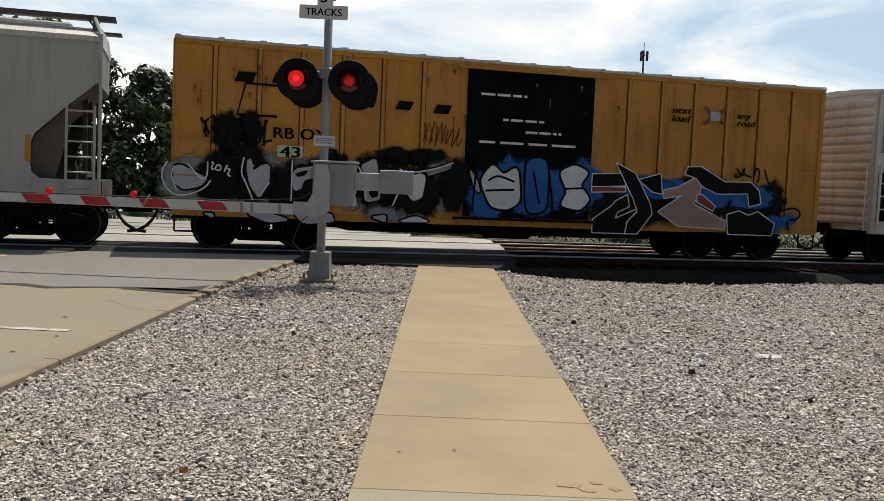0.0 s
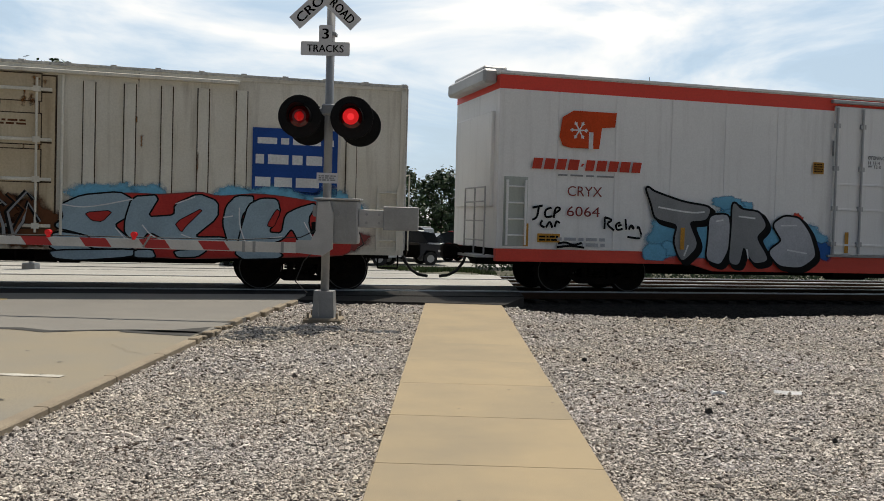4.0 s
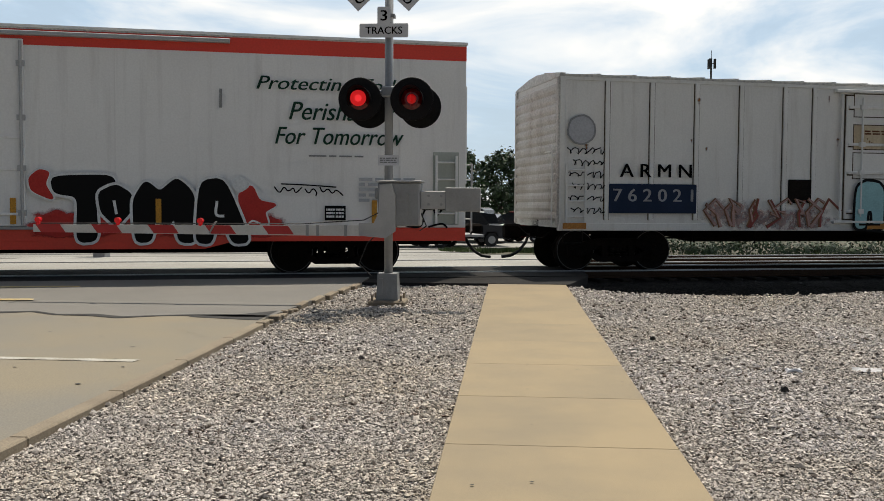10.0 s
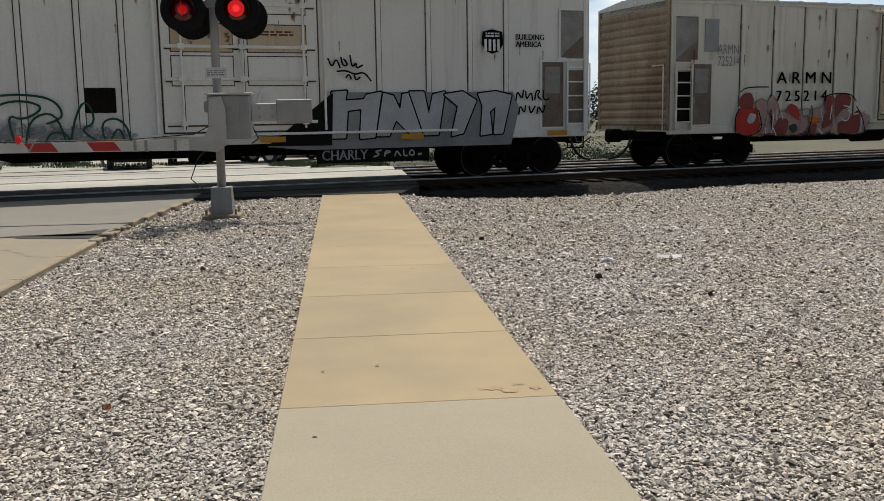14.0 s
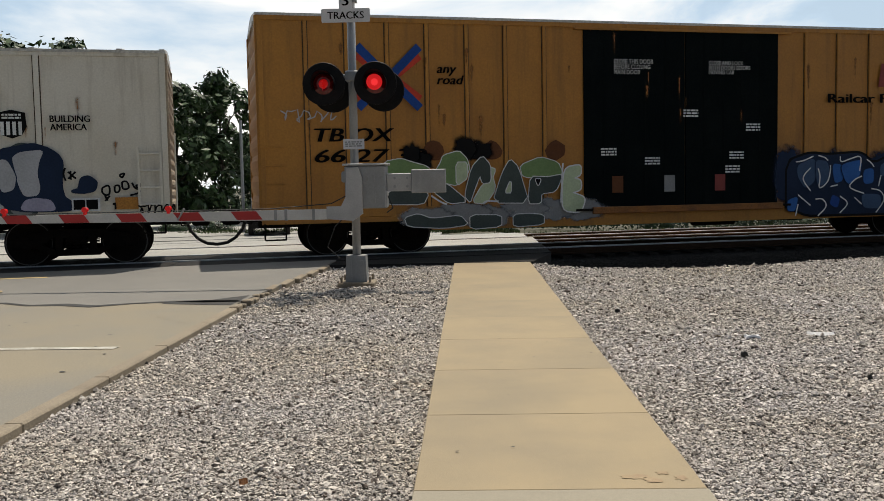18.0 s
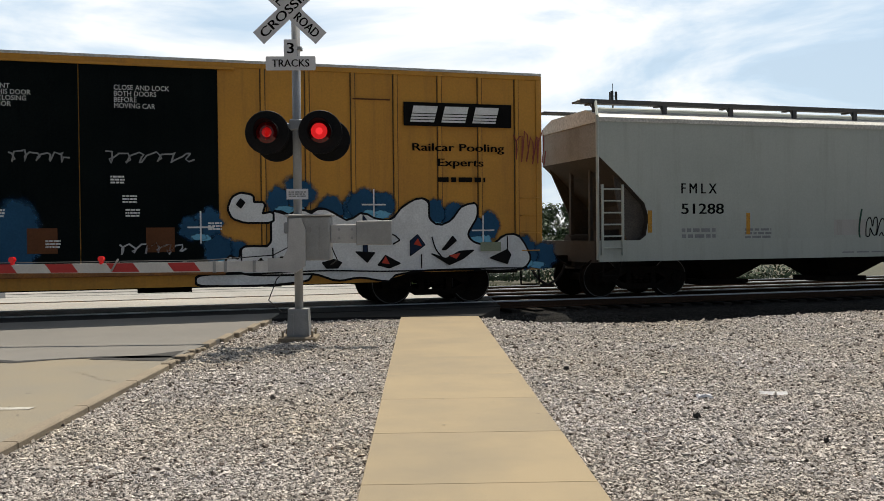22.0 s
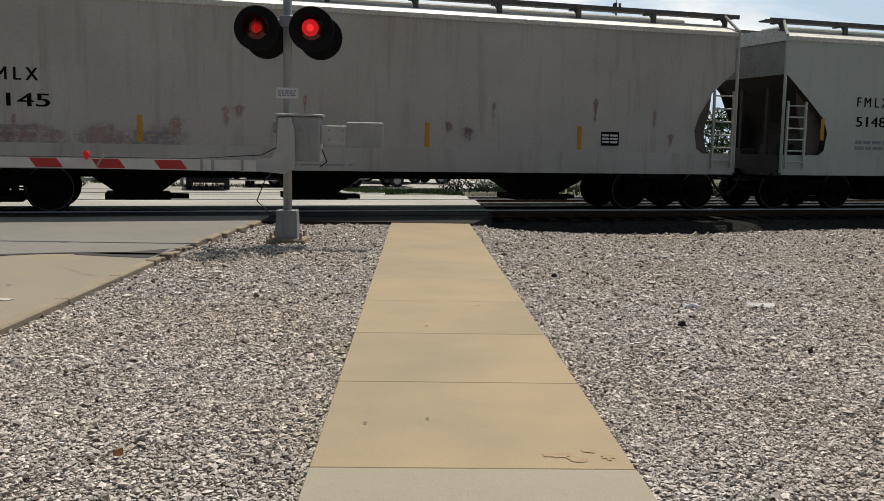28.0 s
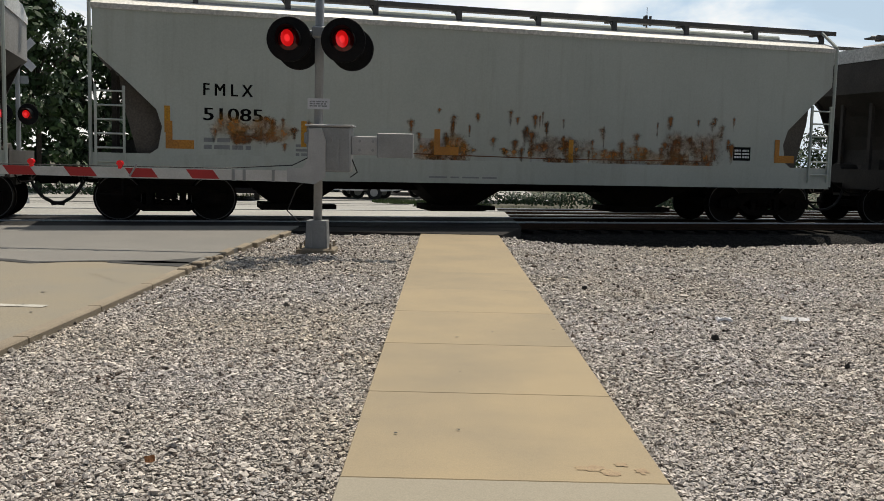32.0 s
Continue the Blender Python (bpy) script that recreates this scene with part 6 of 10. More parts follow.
mural(car, -0.1 - half, 6.0 - half, 0.5, 2.1, FRONT - 0.008, SIDE_A, (col("silver"), col("silver"), col("silver"), col("silver"), W, col("silver"), col("grey")), col("black"), 0.035, 0.006, None, 1)
mural(car, -0.1 - half, 6.0 - half, 0.5, 2.1, FRONT - 0.024, [
    [(42, 57), (45, 61), (45, 50), (43, 37), (41, 41)],
    [(26, 71), (28, 77), (28, 73), (26, 68)],
    [(39, 65), (43, 70), (42, 64), (40, 62)],
    [(46, 69), (48, 72), (50, 63), (49, 60)],
    [(63, 48), (66, 51), (66, 42), (64, 40)],
], col("black"), col("black"), 0.008, 0.003, None, 1)
mural_lines(car, -0.1 - half, 6.0 - half, 0.5, 2.1, FRONT - 0.032, [
    [(0, 73), (-2, 59), (0, 40), (4, 32), (11, 42), (13, 53)],
    [(2, 68), (1, 57), (3, 40)],
    [(12, 75), (12, 56), (10, 54), (6, 72)],
    [(23, 82), (22, 64), (24, 50), (26, 32)],
    [(38, 81), (38, 32)],
    [(31, 54), (28, 36)],
    [(59, 78), (61, 68), (62, 36)],
    [(75, 76), (74, 58), (71, 31)],
    [(73, 77), (75, 72), (82, 76), (88, 83), (91, 88)],
    [(76, 47), (78, 37), (81, 45)],
    [(13, 74), (14, 75), (13, 67), (14, 66)],
    [(15, 72), (14, 66), (16, 65), (16, 71), (15, 72)],
    [(17, 64), (18, 72)],
    [(18, 67), (19, 68), (18, 60), (19, 59)],
    [(51, 80), (51, 40), (51, 34)],
], 0.028, W)
SIDE_B = [
    [(44, 96), (61, 98), (62, 19), (46, 14)],
    [(8, 61), (17, 86), (26, 69), (37, 84), (40, 31), (30, 19), (17, 22)],
    [(72, 79), (84, 91), (96, 81), (88, 61), (98, 39), (90, 22), (74, 28), (80, 49)],
]
mural(car, 5.85 - half, 8.57 - half, 0.76, 2.1, FRONT - 0.012, SIDE_B, (col("blue"), W, W), col("black"), 0.05)
mural_lines(car, 5.85 - half, 8.57 - half, 0.76, 2.1, FRONT - 0.0165, [
    [(12, 46), (35, 49)],
    [(14, 61), (21, 71), (35, 61)],
    [(77, 54), (92, 56)],
    [(50, 79), (56, 29)],
    [(4, 79), (2, 12)],
    [(62, 92), (68, 14)],
], 0.045, col("black"))
SIDE_C = [
    [(3, 73), (15, 75), (17, 62), (3, 59)],
    [(3, 58), (17, 59), (17, 55), (3, 53)],
    [(4, 5), (4, 20), (12, 37), (13, 42), (18, 50), (19, 37), (14, 30), (13, 21), (23, 34), (18, 18), (18, 5)],
    [(23, 69), (32, 77), (33, 54), (29, 56)],
    [(13, 87), (21, 76), (23, 66), (28, 41), (29, 29), (23, 5), (18, 5), (19, 19), (23, 31), (21, 46)],
    [(34, 58), (40, 62), (48, 75), (50, 70), (50, 56), (47, 43), (62, 23), (62, 14), (41, 16), (32, 32), (43, 54), (34, 49)],
    [(43, 79), (44, 87), (50, 88), (61, 71), (73, 72), (77, 62), (78, 47), (73, 43), (72, 59), (58, 57), (51, 65), (48, 75)],
    [(63, 31), (68, 36), (73, 31), (77, 36), (85, 22), (84, 8), (64, 8)],
    [(49, 54), (51, 54), (57, 41), (56, 36), (49, 46)],
]
mural(car, 8.4 - half, 13.9 - half, 0.5, 2.3, FRONT - 0.008, SIDE_C, (col("black"), col("maroon"), col("black"), col("black"), col("black"), col("dusty"), col("black"), col("black"), col("maroon")), W, 0.022, 0.004, None, 0)
mural_lines(car, 8.4 - half, 13.9 - half, 0.5, 2.3, FRONT - 0.024, [
    [(66, 89), (68, 80), (70, 93), (69, 82), (73, 79)],
    [(74, 78), (75, 93), (77, 84), (76, 72)],
    [(79, 89), (81, 72), (85, 63), (84, 68)],
    [(66, 83), (65, 76), (70, 83)],
    [(87, 38), (94, 44), (98, 37), (95, 27), (92, 28)],
    [(91, 26), (92, 14)],
], 0.045, col("black"))
cloud(car, 12.8 - half, 13.5 - half, 0.68, 1.2, FRONT - 0.005, col("blue"), 471, 3)
cloud(car, 11.0 - half, 11.6 - half, 1.55, 2.0, FRONT - 0.003, col("blue"), 472, 2)
scribble(car, 4.8 - half, 5.6 - half, 2.2, 2.75, FRONT - 0.002, col("umber"), 6, 0.025)
scribble(car, 0.5 - half, 1.8 - half, 2.0, 2.6, FRONT - 0.002, col("black"), 7, 0.05)
streaks(car, "rust_streak", -half + 0.2, half - 0.2, 2.2, 4.0, FRONT + 0.001, M["rust"], 8, 26, (0.015, 0.05), (0.1, 0.5))

# soiled white reefer with the blue express panel
car, half, zt, zb = reefer("refrigerator_car", 15.62, 32.0, 4.13, 0.78, M["reefer"], [2.35, 3.15, 3.95, 4.75, 5.5, 6.15, 10.5, 11.2, 11.85, 12.5, 13.2, 15.3], (6.98, 9.93), (6.7, 13.15), 1.85,
                           "soiled white refrigerator car with green and pale blue graffiti", 12, "L", rise=0.10, wide=0.19, tank=(4.5, 7.1), leaf_paint=M["reefer_cream"])
put = mark(car, half)
bars(car, 1.0 - half, 1.48 - half, 3.78, 3.98, FRONT, K, 2, 41)
put("A R M N", 2.74, 4.40, 2.02, 2.26, K, fat=0.01, lift=0.034)
panel(car, "number_field", 2.68 - half, 4.66 - half, 1.36, 1.76, FRONT - 0.034, W, "white number panel")
put("9 0 2 1 2 6", 2.78, 4.58, 1.47, 1.70, K, fat=0.01, lift=0.038)
box = panel(car, "blue_panel", 13.41 - half, 15.03 - half, 1.80, 3.12, FRONT, col("deep_blue"), "blue advertising panel with white writing")
bars(box, 13.5 - half, 14.95 - half, 2.78, 2.98, FRONT - 0.002, W, 1, 42)
bars(box, 13.47 - half, 14.92 - half, 2.38, 2.68, FRONT - 0.002, W, 1, 43)
bars(box, 13.47 - half, 14.92 - half, 1.95, 2.25, FRONT - 0.002, W, 1, 44)
cloud(car, 1.9 - half, 7.0 - half, 0.62, 1.3, FRONT - 0.001, col("black"), 145, 8)
cloud(car, 1.0 - half, 2.1 - half, 0.75, 1.7, FRONT - 0.001, col("umber"), 473, 3)
mural(car, 1.2 - half, 7.3 - half, 0.4, 2.2, FRONT - 0.008, [
    [(9, 65), (10, 86), (23, 90), (24, 79), (34, 86), (43, 83), (54, 85), (57, 83), (67, 93), (73, 95), (78, 81), (87, 98), (90, 97), (91, 70), (98, 63), (98, 44), (95, 25), (57, 20), (11, 19), (13, 42), (15, 66)],
], col("sage"), col("black"), 0.05, 0.01, None, 1)
SIDE_E = [
    [(11, 68), (11, 83), (21, 86), (21, 53), (23, 51), (23, 36), (18, 35), (18, 50), (16, 35), (12, 34), (15, 67)],
    [(25, 32), (26, 50), (31, 50), (30, 33)],
    [(31, 33), (32, 51), (36, 51), (36, 34)],
    [(42, 35), (41, 51), (46, 54), (50, 33)],
    [(49, 53), (54, 52), (56, 34), (51, 34)],
    [(58, 80), (67, 89), (68, 74), (58, 69)],
    [(60, 66), (63, 69), (68, 74), (68, 42), (60, 39)],
    [(71, 88), (74, 88), (75, 81), (71, 80)],
    [(80, 80), (86, 92), (89, 91), (90, 73), (80, 70)],
    [(25, 77), (27, 82), (33, 81), (34, 77)],
    [(36, 79), (42, 81), (42, 77), (36, 76)],
    [(44, 82), (53, 83), (53, 78), (44, 77)],
    [(90, 43), (97, 41), (96, 22), (89, 21)],
    [(68, 40), (81, 47), (83, 27), (68, 23)],
    [(81, 46), (88, 37), (89, 24), (83, 27)],
]
mural(car, 1.2 - half, 7.3 - half, 0.4, 2.2, FRONT - 0.011, SIDE_E, tuple(col("green_dark") for _ in range(12)) + (col("black"), col("black"), col("maroon")), col("sage"), 0.012, 0.022, None, 0)
mural_lines(car, 1.2 - half, 7.3 - half, 0.4, 2.2, FRONT - 0.030, [
    [(0, 72), (2, 78), (5, 73), (7, 79), (8, 75)],
    [(0, 67), (3, 66), (6, 70), (7, 66)],
    [(3, 62), (5, 68), (6, 60)],
    [(4, 58), (7, 60)],
    [(81, 42), (86, 40), (89, 27), (84, 25)],
], 0.03, W)
cloud(car, 10.2 - half, 15.2 - half, 1.2, 2.0, FRONT - 0.001, col("sky_blue"), 46, 6)
cloud(car, 10.6 - half, 15.4 - half, 0.72, 1.35, FRONT - 0.002, col("maroon"), 47, 7)
mural(car, 10.0 - half, 15.8 - half, 0.6, 2.2, FRONT - 0.006, [
    [(7, 69), (21, 74), (30, 73), (43, 78), (48, 73), (60, 78), (68, 76), (81, 70), (91, 58), (92, 15), (89, 8), (28, 1), (24, 15), (9, 13)],
], col("red"), col("maroon"), 0.02, 0.01, None, 1)
SIDE_F = [
    [(-1, 29), (10, 24), (10, 9), (-2, 9)],
    [(1, 59), (7, 70), (18, 75), (22, 67), (21, 50), (16, 38), (22, 19), (22, 11), (9, 12), (10, 25), (5, 30), (-1, 35), (2, 44)],
    [(22, 70), (30, 73), (26, 47), (35, 50), (35, 63), (42, 76), (48, 68), (48, 50), (40, 25), (51, 26), (51, 17), (36, 15), (27, 33), (24, 18), (20, 29), (20, 44)],
    [(51, 63), (54, 75), (60, 75), (55, 50), (57, 18), (52, 19), (50, 43)],
    [(56, 38), (58, 65), (62, 73), (67, 73), (68, 58), (64, 33), (69, 32), (70, 55), (74, 63), (80, 70), (77, 51), (79, 21), (75, 22), (72, 41), (69, 26), (64, 20), (70, 4), (54, 2)],
    [(-2, 7), (23, 10), (22, 3), (6, -2), (-1, 0)],
    [(23, 9), (28, 10), (29, 2), (23, 2)],
    [(35, 9), (45, 12), (42, 4), (36, 3)],
]
mural(car, 10.0 - half, 15.8 - half, 0.6, 2.2, FRONT - 0.009, SIDE_F, col("steel_blue"), col("black"), 0.03, 0.006, None, 1)
mural(car, 10.0 - half, 15.8 - half, 0.6, 2.2, FRONT - 0.020, [
    [(8, 51), (16, 54), (13, 42), (10, 43)],
    [(35, 42), (44, 61), (38, 38), (37, 32)],
    [(64, 42), (67, 61), (68, 58), (66, 40)],
], col("red"), col("black"), 0.015, 0.003, None, 1)
mural_lines(car, 10.0 - half, 15.8 - half, 0.6, 2.2, FRONT - 0.0255, [
    [(1, 60), (8, 56), (22, 68)],
    [(17, 35), (21, 18)],
    [(25, 39), (28, 25), (36, 18)],
    [(37, 29), (40, 25)],
    [(50, 50), (53, 52)],
    [(55, 62), (55, 40), (58, 14)],
    [(63, 26), (69, 29)],
    [(76, 47), (79, 28)],
    [(35, 64), (41, 73)],
], 0.022, W)
panel(car, "test_panel", 14.55 - half, 14.9 - half, 1.12, 1.36, FRONT - 0.027, col("black"), "black test panel")
cloud(car, 6.9 - half, 9.7 - half, 0.7, 2.0, -HALF - 0.040, col("umber"), 149, 5)
piece_wild(car, 6.9 - half, 9.6 - half, 0.75, 1.85, -HALF - 0.108, col("grey"), col("black"), 49, 6, 0.05, None, col("umber"), 0.05)
streaks(car, "rust_streak", -half + 0.5, half - 0.5, 1.8, 4.1, FRONT + 0.001, M["rust"], 9, 30, (0.012, 0.04), (0.1, 0.7))


def cryo_marks(car, half, number, town, dims):
    put = mark(car, half)
    o = col("crimson")
    # the emblem: a block C and T joined, with a white snow star
    flat("emblem", [(1.55 - half, 3.08 - RZ), (2.2 - half, 3.08 - RZ), (2.25 - half, 3.52 - RZ), (2.55 - half, 3.55 - RZ), (2.58 - half, 3.85 - RZ), (1.6 - half, 3.85 - RZ), (1.36 - half, 3.7 - RZ), (1.30 - half, 3.3 - RZ), (1.38 - half, 3.12 - RZ)],
         [tuple(range(9))], FRONT, col("vermilion"), car, "orange-red block emblem")
    star = []
    for k in range(3):
        a = math.pi * k / 3
        star.append(stroke([(1.74 - half - 0.2 * math.cos(a), 3.45 - RZ - 0.2 * math.sin(a)), (1.74 - half + 0.2 * math.cos(a), 3.45 - RZ + 0.2 * math.sin(a))], 0.03))
        for s in (-1, 1):
            for w in (-0.5, 0.5):
                star.append(stroke([(1.74 - half + s * 0.11 * math.cos(a), 3.45 - RZ + s * 0.11 * math.sin(a)), (1.74 - half + s * 0.11 * math.cos(a) + 0.07 * math.cos(a + w) * s, 3.45 - RZ + s * 0.11 * math.sin(a) + 0.07 * math.sin(a + w) * s)], 0.02))
    flat("emblem_star", *merged(star), FRONT - 0.002, W, car, "white snow star")
    panel(car, "emblem_slot", 1.96 - half, 2.06 - half, 3.06 - RZ, 3.42 - RZ, FRONT - 0.002, W)
    x = 0.72
    for k, w in enumerate((0.24, 0.26, 0.24, 0.27, 0.09, 0.23, 0.26, 0.25, 0.26, 0.24)):
        z0, z1 = (2.62, 2.84) if k != 4 else (2.70, 2.76)
        flat("brand_bar", [(x - half, z0 - RZ), (x + w - 0.04 - half, z0 - RZ), (x + w - half, z1 - RZ), (x + 0.04 - half, z1 - RZ)], [(0, 1, 2, 3)], FRONT, o, car)
        x += w + 0.015
    bars(car, 1.3 - half, 2.6 - half, 2.44, 2.50, FRONT, col("grey"), 1, 51)
    put("CRYX", 1.52, 2.30, 2.08, 2.29, col("maroon"))
    put(number, 1.52, 2.26, 1.66, 1.87, col("maroon"))
    panel(car, "yellow_label", 0.88 - half, 1.38 - half, 1.07, 1.25, FRONT, M["reflector"], "yellow warning label")
    bars(car, 0.92 - half, 1.34 - half, 1.09, 1.22, FRONT - 0.002, K, 2, 52)
    lab = panel(car, "yellow_label", 7.42 - half, 7.70 - half, 2.74, 3.0, FRONT, M["reflector"], "small yellow notice")
    bars(lab, 7.44 - half, 7.68 - half, 2.77, 2.98, FRONT - 0.002, K, 4, 53)
    bars(car, 1.3 - half, 2.4 - half, 0.98, 1.2, FRONT, col("silver"), 2, 57)
    put(town, 9.3, 10.42, 3.76, 3.90, K, lift=0.03)
    put("OPENING", 8.84, 9.3, 3.16, 3.24, K, lift=0.03)
    put(dims, 8.84, 9.2, 2.96, 3.12, K, lift=0.03)
    put("Protecting Today's", 15.68, 18.9, 3.48, 3.82, col("green_dark"), lean=0.3, fat=0.004, label="dark green script slogan")
    put("Perishables", 16.28, 18.28, 3.0, 3.34, col("green_dark"), lean=0.3, fat=0.004)
    put("For Tomorrow", 16.02, 18.47, 2.54, 2.86, col("green_dark"), lean=0.3, fat=0.004)
    bars(car, 16.65 - half, 17.69 - half, 2.26, 2.31, FRONT, col("grey"), 1, 54)
    bars(car, 17.6 - half, 18.7 - half, 1.4, 1.9, FRONT, col("silver"), 5, 58)
    for rx in (0.62, 4.2, 8.35, 11.4, 13.9, 17.9):
        panel(car, "reflector", rx - half - 0.05, rx - half + 0.05, 0.98, 1.45, FRONT - 0.028, M["reflector"], "yellow reflector strip")
    for rx in (7.9, 15.0):
        panel(car, "vent_slot", rx - half, rx + 0.05 - half, 3.15, 3.5, FRONT, col("grey"))
    bk = panel(car, "test_panel", 16.95 - half, 17.35 - half, 1.06, 1.34, FRONT - 0.002, K, "black test panel")
    for a, b in ((0.03, 0.19), (0.21, 0.37)):
        bars(bk, 16.95 + a - half, 16.95 + b - half, 1.1, 1.3, FRONT - 0.005, W, 3, 55)


# white reefer with the blue and grey graffiti
car, half, zt, zb = smooth_reefer("refrigerator_car", 33.94, 53.46, 4.68, 0.72, (7.95, 11.45), 2.5, "white refrigerator car with red-orange band and graffiti", 13)
cryo_marks(car, half, "6064", "AUFI ERO", "H 11-4\nW 12-0")
cloud(car, 3.6 - half, 7.4 - half, 0.75, 1.75, FRONT - 0.001, col("sky_blue"), 64, 6)
SIDE_G = [
    [(3, 94), (6, 88), (22, 76), (36, 72), (34, 58), (24, 56), (30, 26), (22, 6), (18, 30), (20, 52), (8, 58), (6, 76)],
    [(36, 62), (46, 64), (46, 24), (42, 4), (35, 10), (36, 36)],
    [(48, 80), (52, 70), (62, 68), (66, 52), (60, 38), (68, 10), (60, 6), (54, 30), (52, 4), (47, 6), (48, 46)],
    [(70, 54), (76, 64), (84, 62), (90, 44), (94, 16), (86, 2), (74, 4), (68, 20), (76, 34)],
]
mural(car, 3.28 - half, 7.93 - half, 0.54, 2.32, FRONT - 0.006, SIDE_G, col("black"), col("black"), 0.03, 0.05)
mural(car, 3.28 - half, 7.93 - half, 0.54, 2.32, FRONT - 0.012, [
    [(1, 98), (4, 92), (20, 80), (34, 76), (32, 62), (22, 60), (28, 30), (20, 10), (16, 34), (18, 56), (6, 62), (4, 80)],
    [(34, 66), (44, 68), (44, 28), (40, 8), (33, 14), (34, 40)],
    [(46, 84), (50, 74), (60, 72), (64, 56), (58, 42), (66, 14), (58, 10), (52, 34), (50, 8), (45, 10), (46, 50)],
    [(68, 58), (74, 68), (82, 66), (88, 48), (92, 20), (84, 6), (72, 8), (66, 24), (74, 38)],
], (col("grey"), col("silver"), col("grey"), col("silver")), col("black"), 0.045)
mural_lines(car, 3.28 - half, 7.93 - half, 0.54, 2.32, FRONT - 0.018, [
    [(7, 75), (24, 69), (31, 71)],
    [(37, 60), (41, 62)],
    [(49, 67), (58, 65)],
    [(72, 57), (81, 58)],
    [(23, 30), (21, 17)],
    [(76, 27), (87, 23)],
    [(54, 27), (55, 15)],
], 0.035, W)
cloud(car, 3.3 - half, 4.4 - half, 0.72, 1.15, FRONT - 0.003, col("sky_blue"), 331, 3)
cloud(car, 6.6 - half, 8.0 - half, 0.72, 1.2, FRONT - 0.003, col("blue"), 332, 3)
cloud(car, 6.95 - half, 7.25 - half, 1.55, 1.85, FRONT - 0.003, col("crimson"), 333, 2)
cloud(car, 4.9 - half, 5.9 - half, 1.8, 2.15, FRONT - 0.003, col("sky_blue"), 334, 2)
mural_lines(car, 0.7 - half, 3.5 - half, 0.85, 2.1, FRONT - 0.001, [
    [(2, 74), (10, 78)],
    [(7, 77), (6, 58), (2, 54)],
    [(17, 75), (12, 72), (12, 58), (18, 61)],
    [(19, 58), (20, 77), (25, 74), (20, 66)],
    [(10, 54), (8, 46), (12, 42)],
    [(13, 42), (16, 54), (18, 42)],
    [(20, 43), (21, 54), (24, 50)],
    [(60, 62), (60, 42)],
    [(60, 62), (67, 58), (61, 51), (68, 40)],
    [(73, 54), (69, 51), (70, 40), (75, 43)],
    [(71, 48), (74, 50)],
    [(77, 60), (78, 42)],
    [(80, 42), (82, 52), (85, 42), (82, 48)],
    [(87, 44), (88, 50), (92, 26), (79, 30)],
    [(23, 16), (29, 19), (35, 13), (42, 18)],
    [(22, 10), (33, 13), (44, 10)],
], 0.045, col("black"))
SIDE_H = [
    [(0, 82), (8, 84), (14, 60), (24, 56), (28, 30), (18, 10), (10, 20), (4, 10), (0, 40)],
    [(24, 86), (34, 76), (36, 40), (44, 30), (44, 80), (54, 86), (52, 20), (40, 10), (28, 20)],
    [(56, 84), (70, 86), (84, 60), (84, 30), (70, 14), (58, 14), (62, 40)],
    [(88, 66), (97, 64), (97, 16), (88, 18)],
]
mural(car, 11.36 - half, 14.24 - half, 0.77, 1.94, FRONT - 0.030, SIDE_H, (col("green"), col("teal"), col("green"), col("teal")), col("black"), 0.05, 0.02, col("green_dark"))
mural_lines(car, 11.36 - half, 14.24 - half, 0.77, 1.94, FRONT - 0.037, [
    [(3, 68), (9, 70)],
    [(30, 73), (31, 48)],
    [(48, 71), (49, 35)],
    [(63, 71), (75, 68)],
    [(7, 35), (17, 30)],
], 0.04, col("lime"))
put = mark(car, half)
SIDE_I = [
    [(8, 70), (18, 76), (20, 56), (34, 86), (42, 80), (30, 46), (38, 14), (28, 10), (22, 32), (16, 10), (8, 12)],
    [(38, 84), (46, 80), (50, 60), (56, 80), (64, 78), (56, 44), (56, 8), (46, 8), (46, 44)],
    [(52, 96), (70, 90), (72, 60), (68, 44), (74, 12), (66, 8), (62, 36), (58, 10), (52, 12)],
    [(90, 86), (78, 80), (73, 50), (76, 20), (88, 10), (94, 24), (86, 30), (82, 50), (86, 66), (94, 66)],
]
mural(car, 14.16 - half, 17.36 - half, 0.85, 1.97, FRONT - 0.010, SIDE_I, col("lime"), col("black"), 0.055, 0.015)
mural_lines(car, 14.16 - half, 17.36 - half, 0.85, 1.97, FRONT - 0.017, [
    [(11, 62), (12, 21)],
    [(37, 74), (26, 48)],
    [(55, 86), (66, 81)],
    [(81, 69), (87, 76)],
    [(50, 38), (51, 14)],
], 0.03, col("olive"))
for k, (px, pz) in enumerate(((14.35, 1.72), (15.3, 1.95), (16.55, 2.0), (17.2, 1.85), (17.45, 1.6), (17.4, 1.2))):
    cloud(car, px - 0.22 - half, px + 0.22 - half, pz - 0.16, pz + 0.16, FRONT - 0.003, col("pink"), 340 + k, 2)
mural_lines(car, 18.0 - half, 19.3 - half, 0.75, 1.5, FRONT - 0.004, [
    [(5, 20), (20, 70), (30, 30), (40, 75), (45, 25)],
    [(50, 40), (62, 70), (75, 60), (60, 30), (52, 45)],
    [(80, 20), (84, 80), (96, 60)],
    [(0, 10), (50, 5), (100, 14)],
    [(10, 80), (40, 90), (70, 84)],
], 0.045, col("black"))
cloud(car, 10.9 - half, 14.4 - half, 1.15, 1.95, FRONT - 0.003, col("orange"), 67, 5)
cloud(car, 14.9 - half, 17.9 - half, 0.75, 1.95, FRONT - 0.003, col("pink"), 69, 6)
cloud(car, 18.3 - half, 18.9 - half, 0.75, 1.2, FRONT - 0.001, col("dusty"), 72, 3)

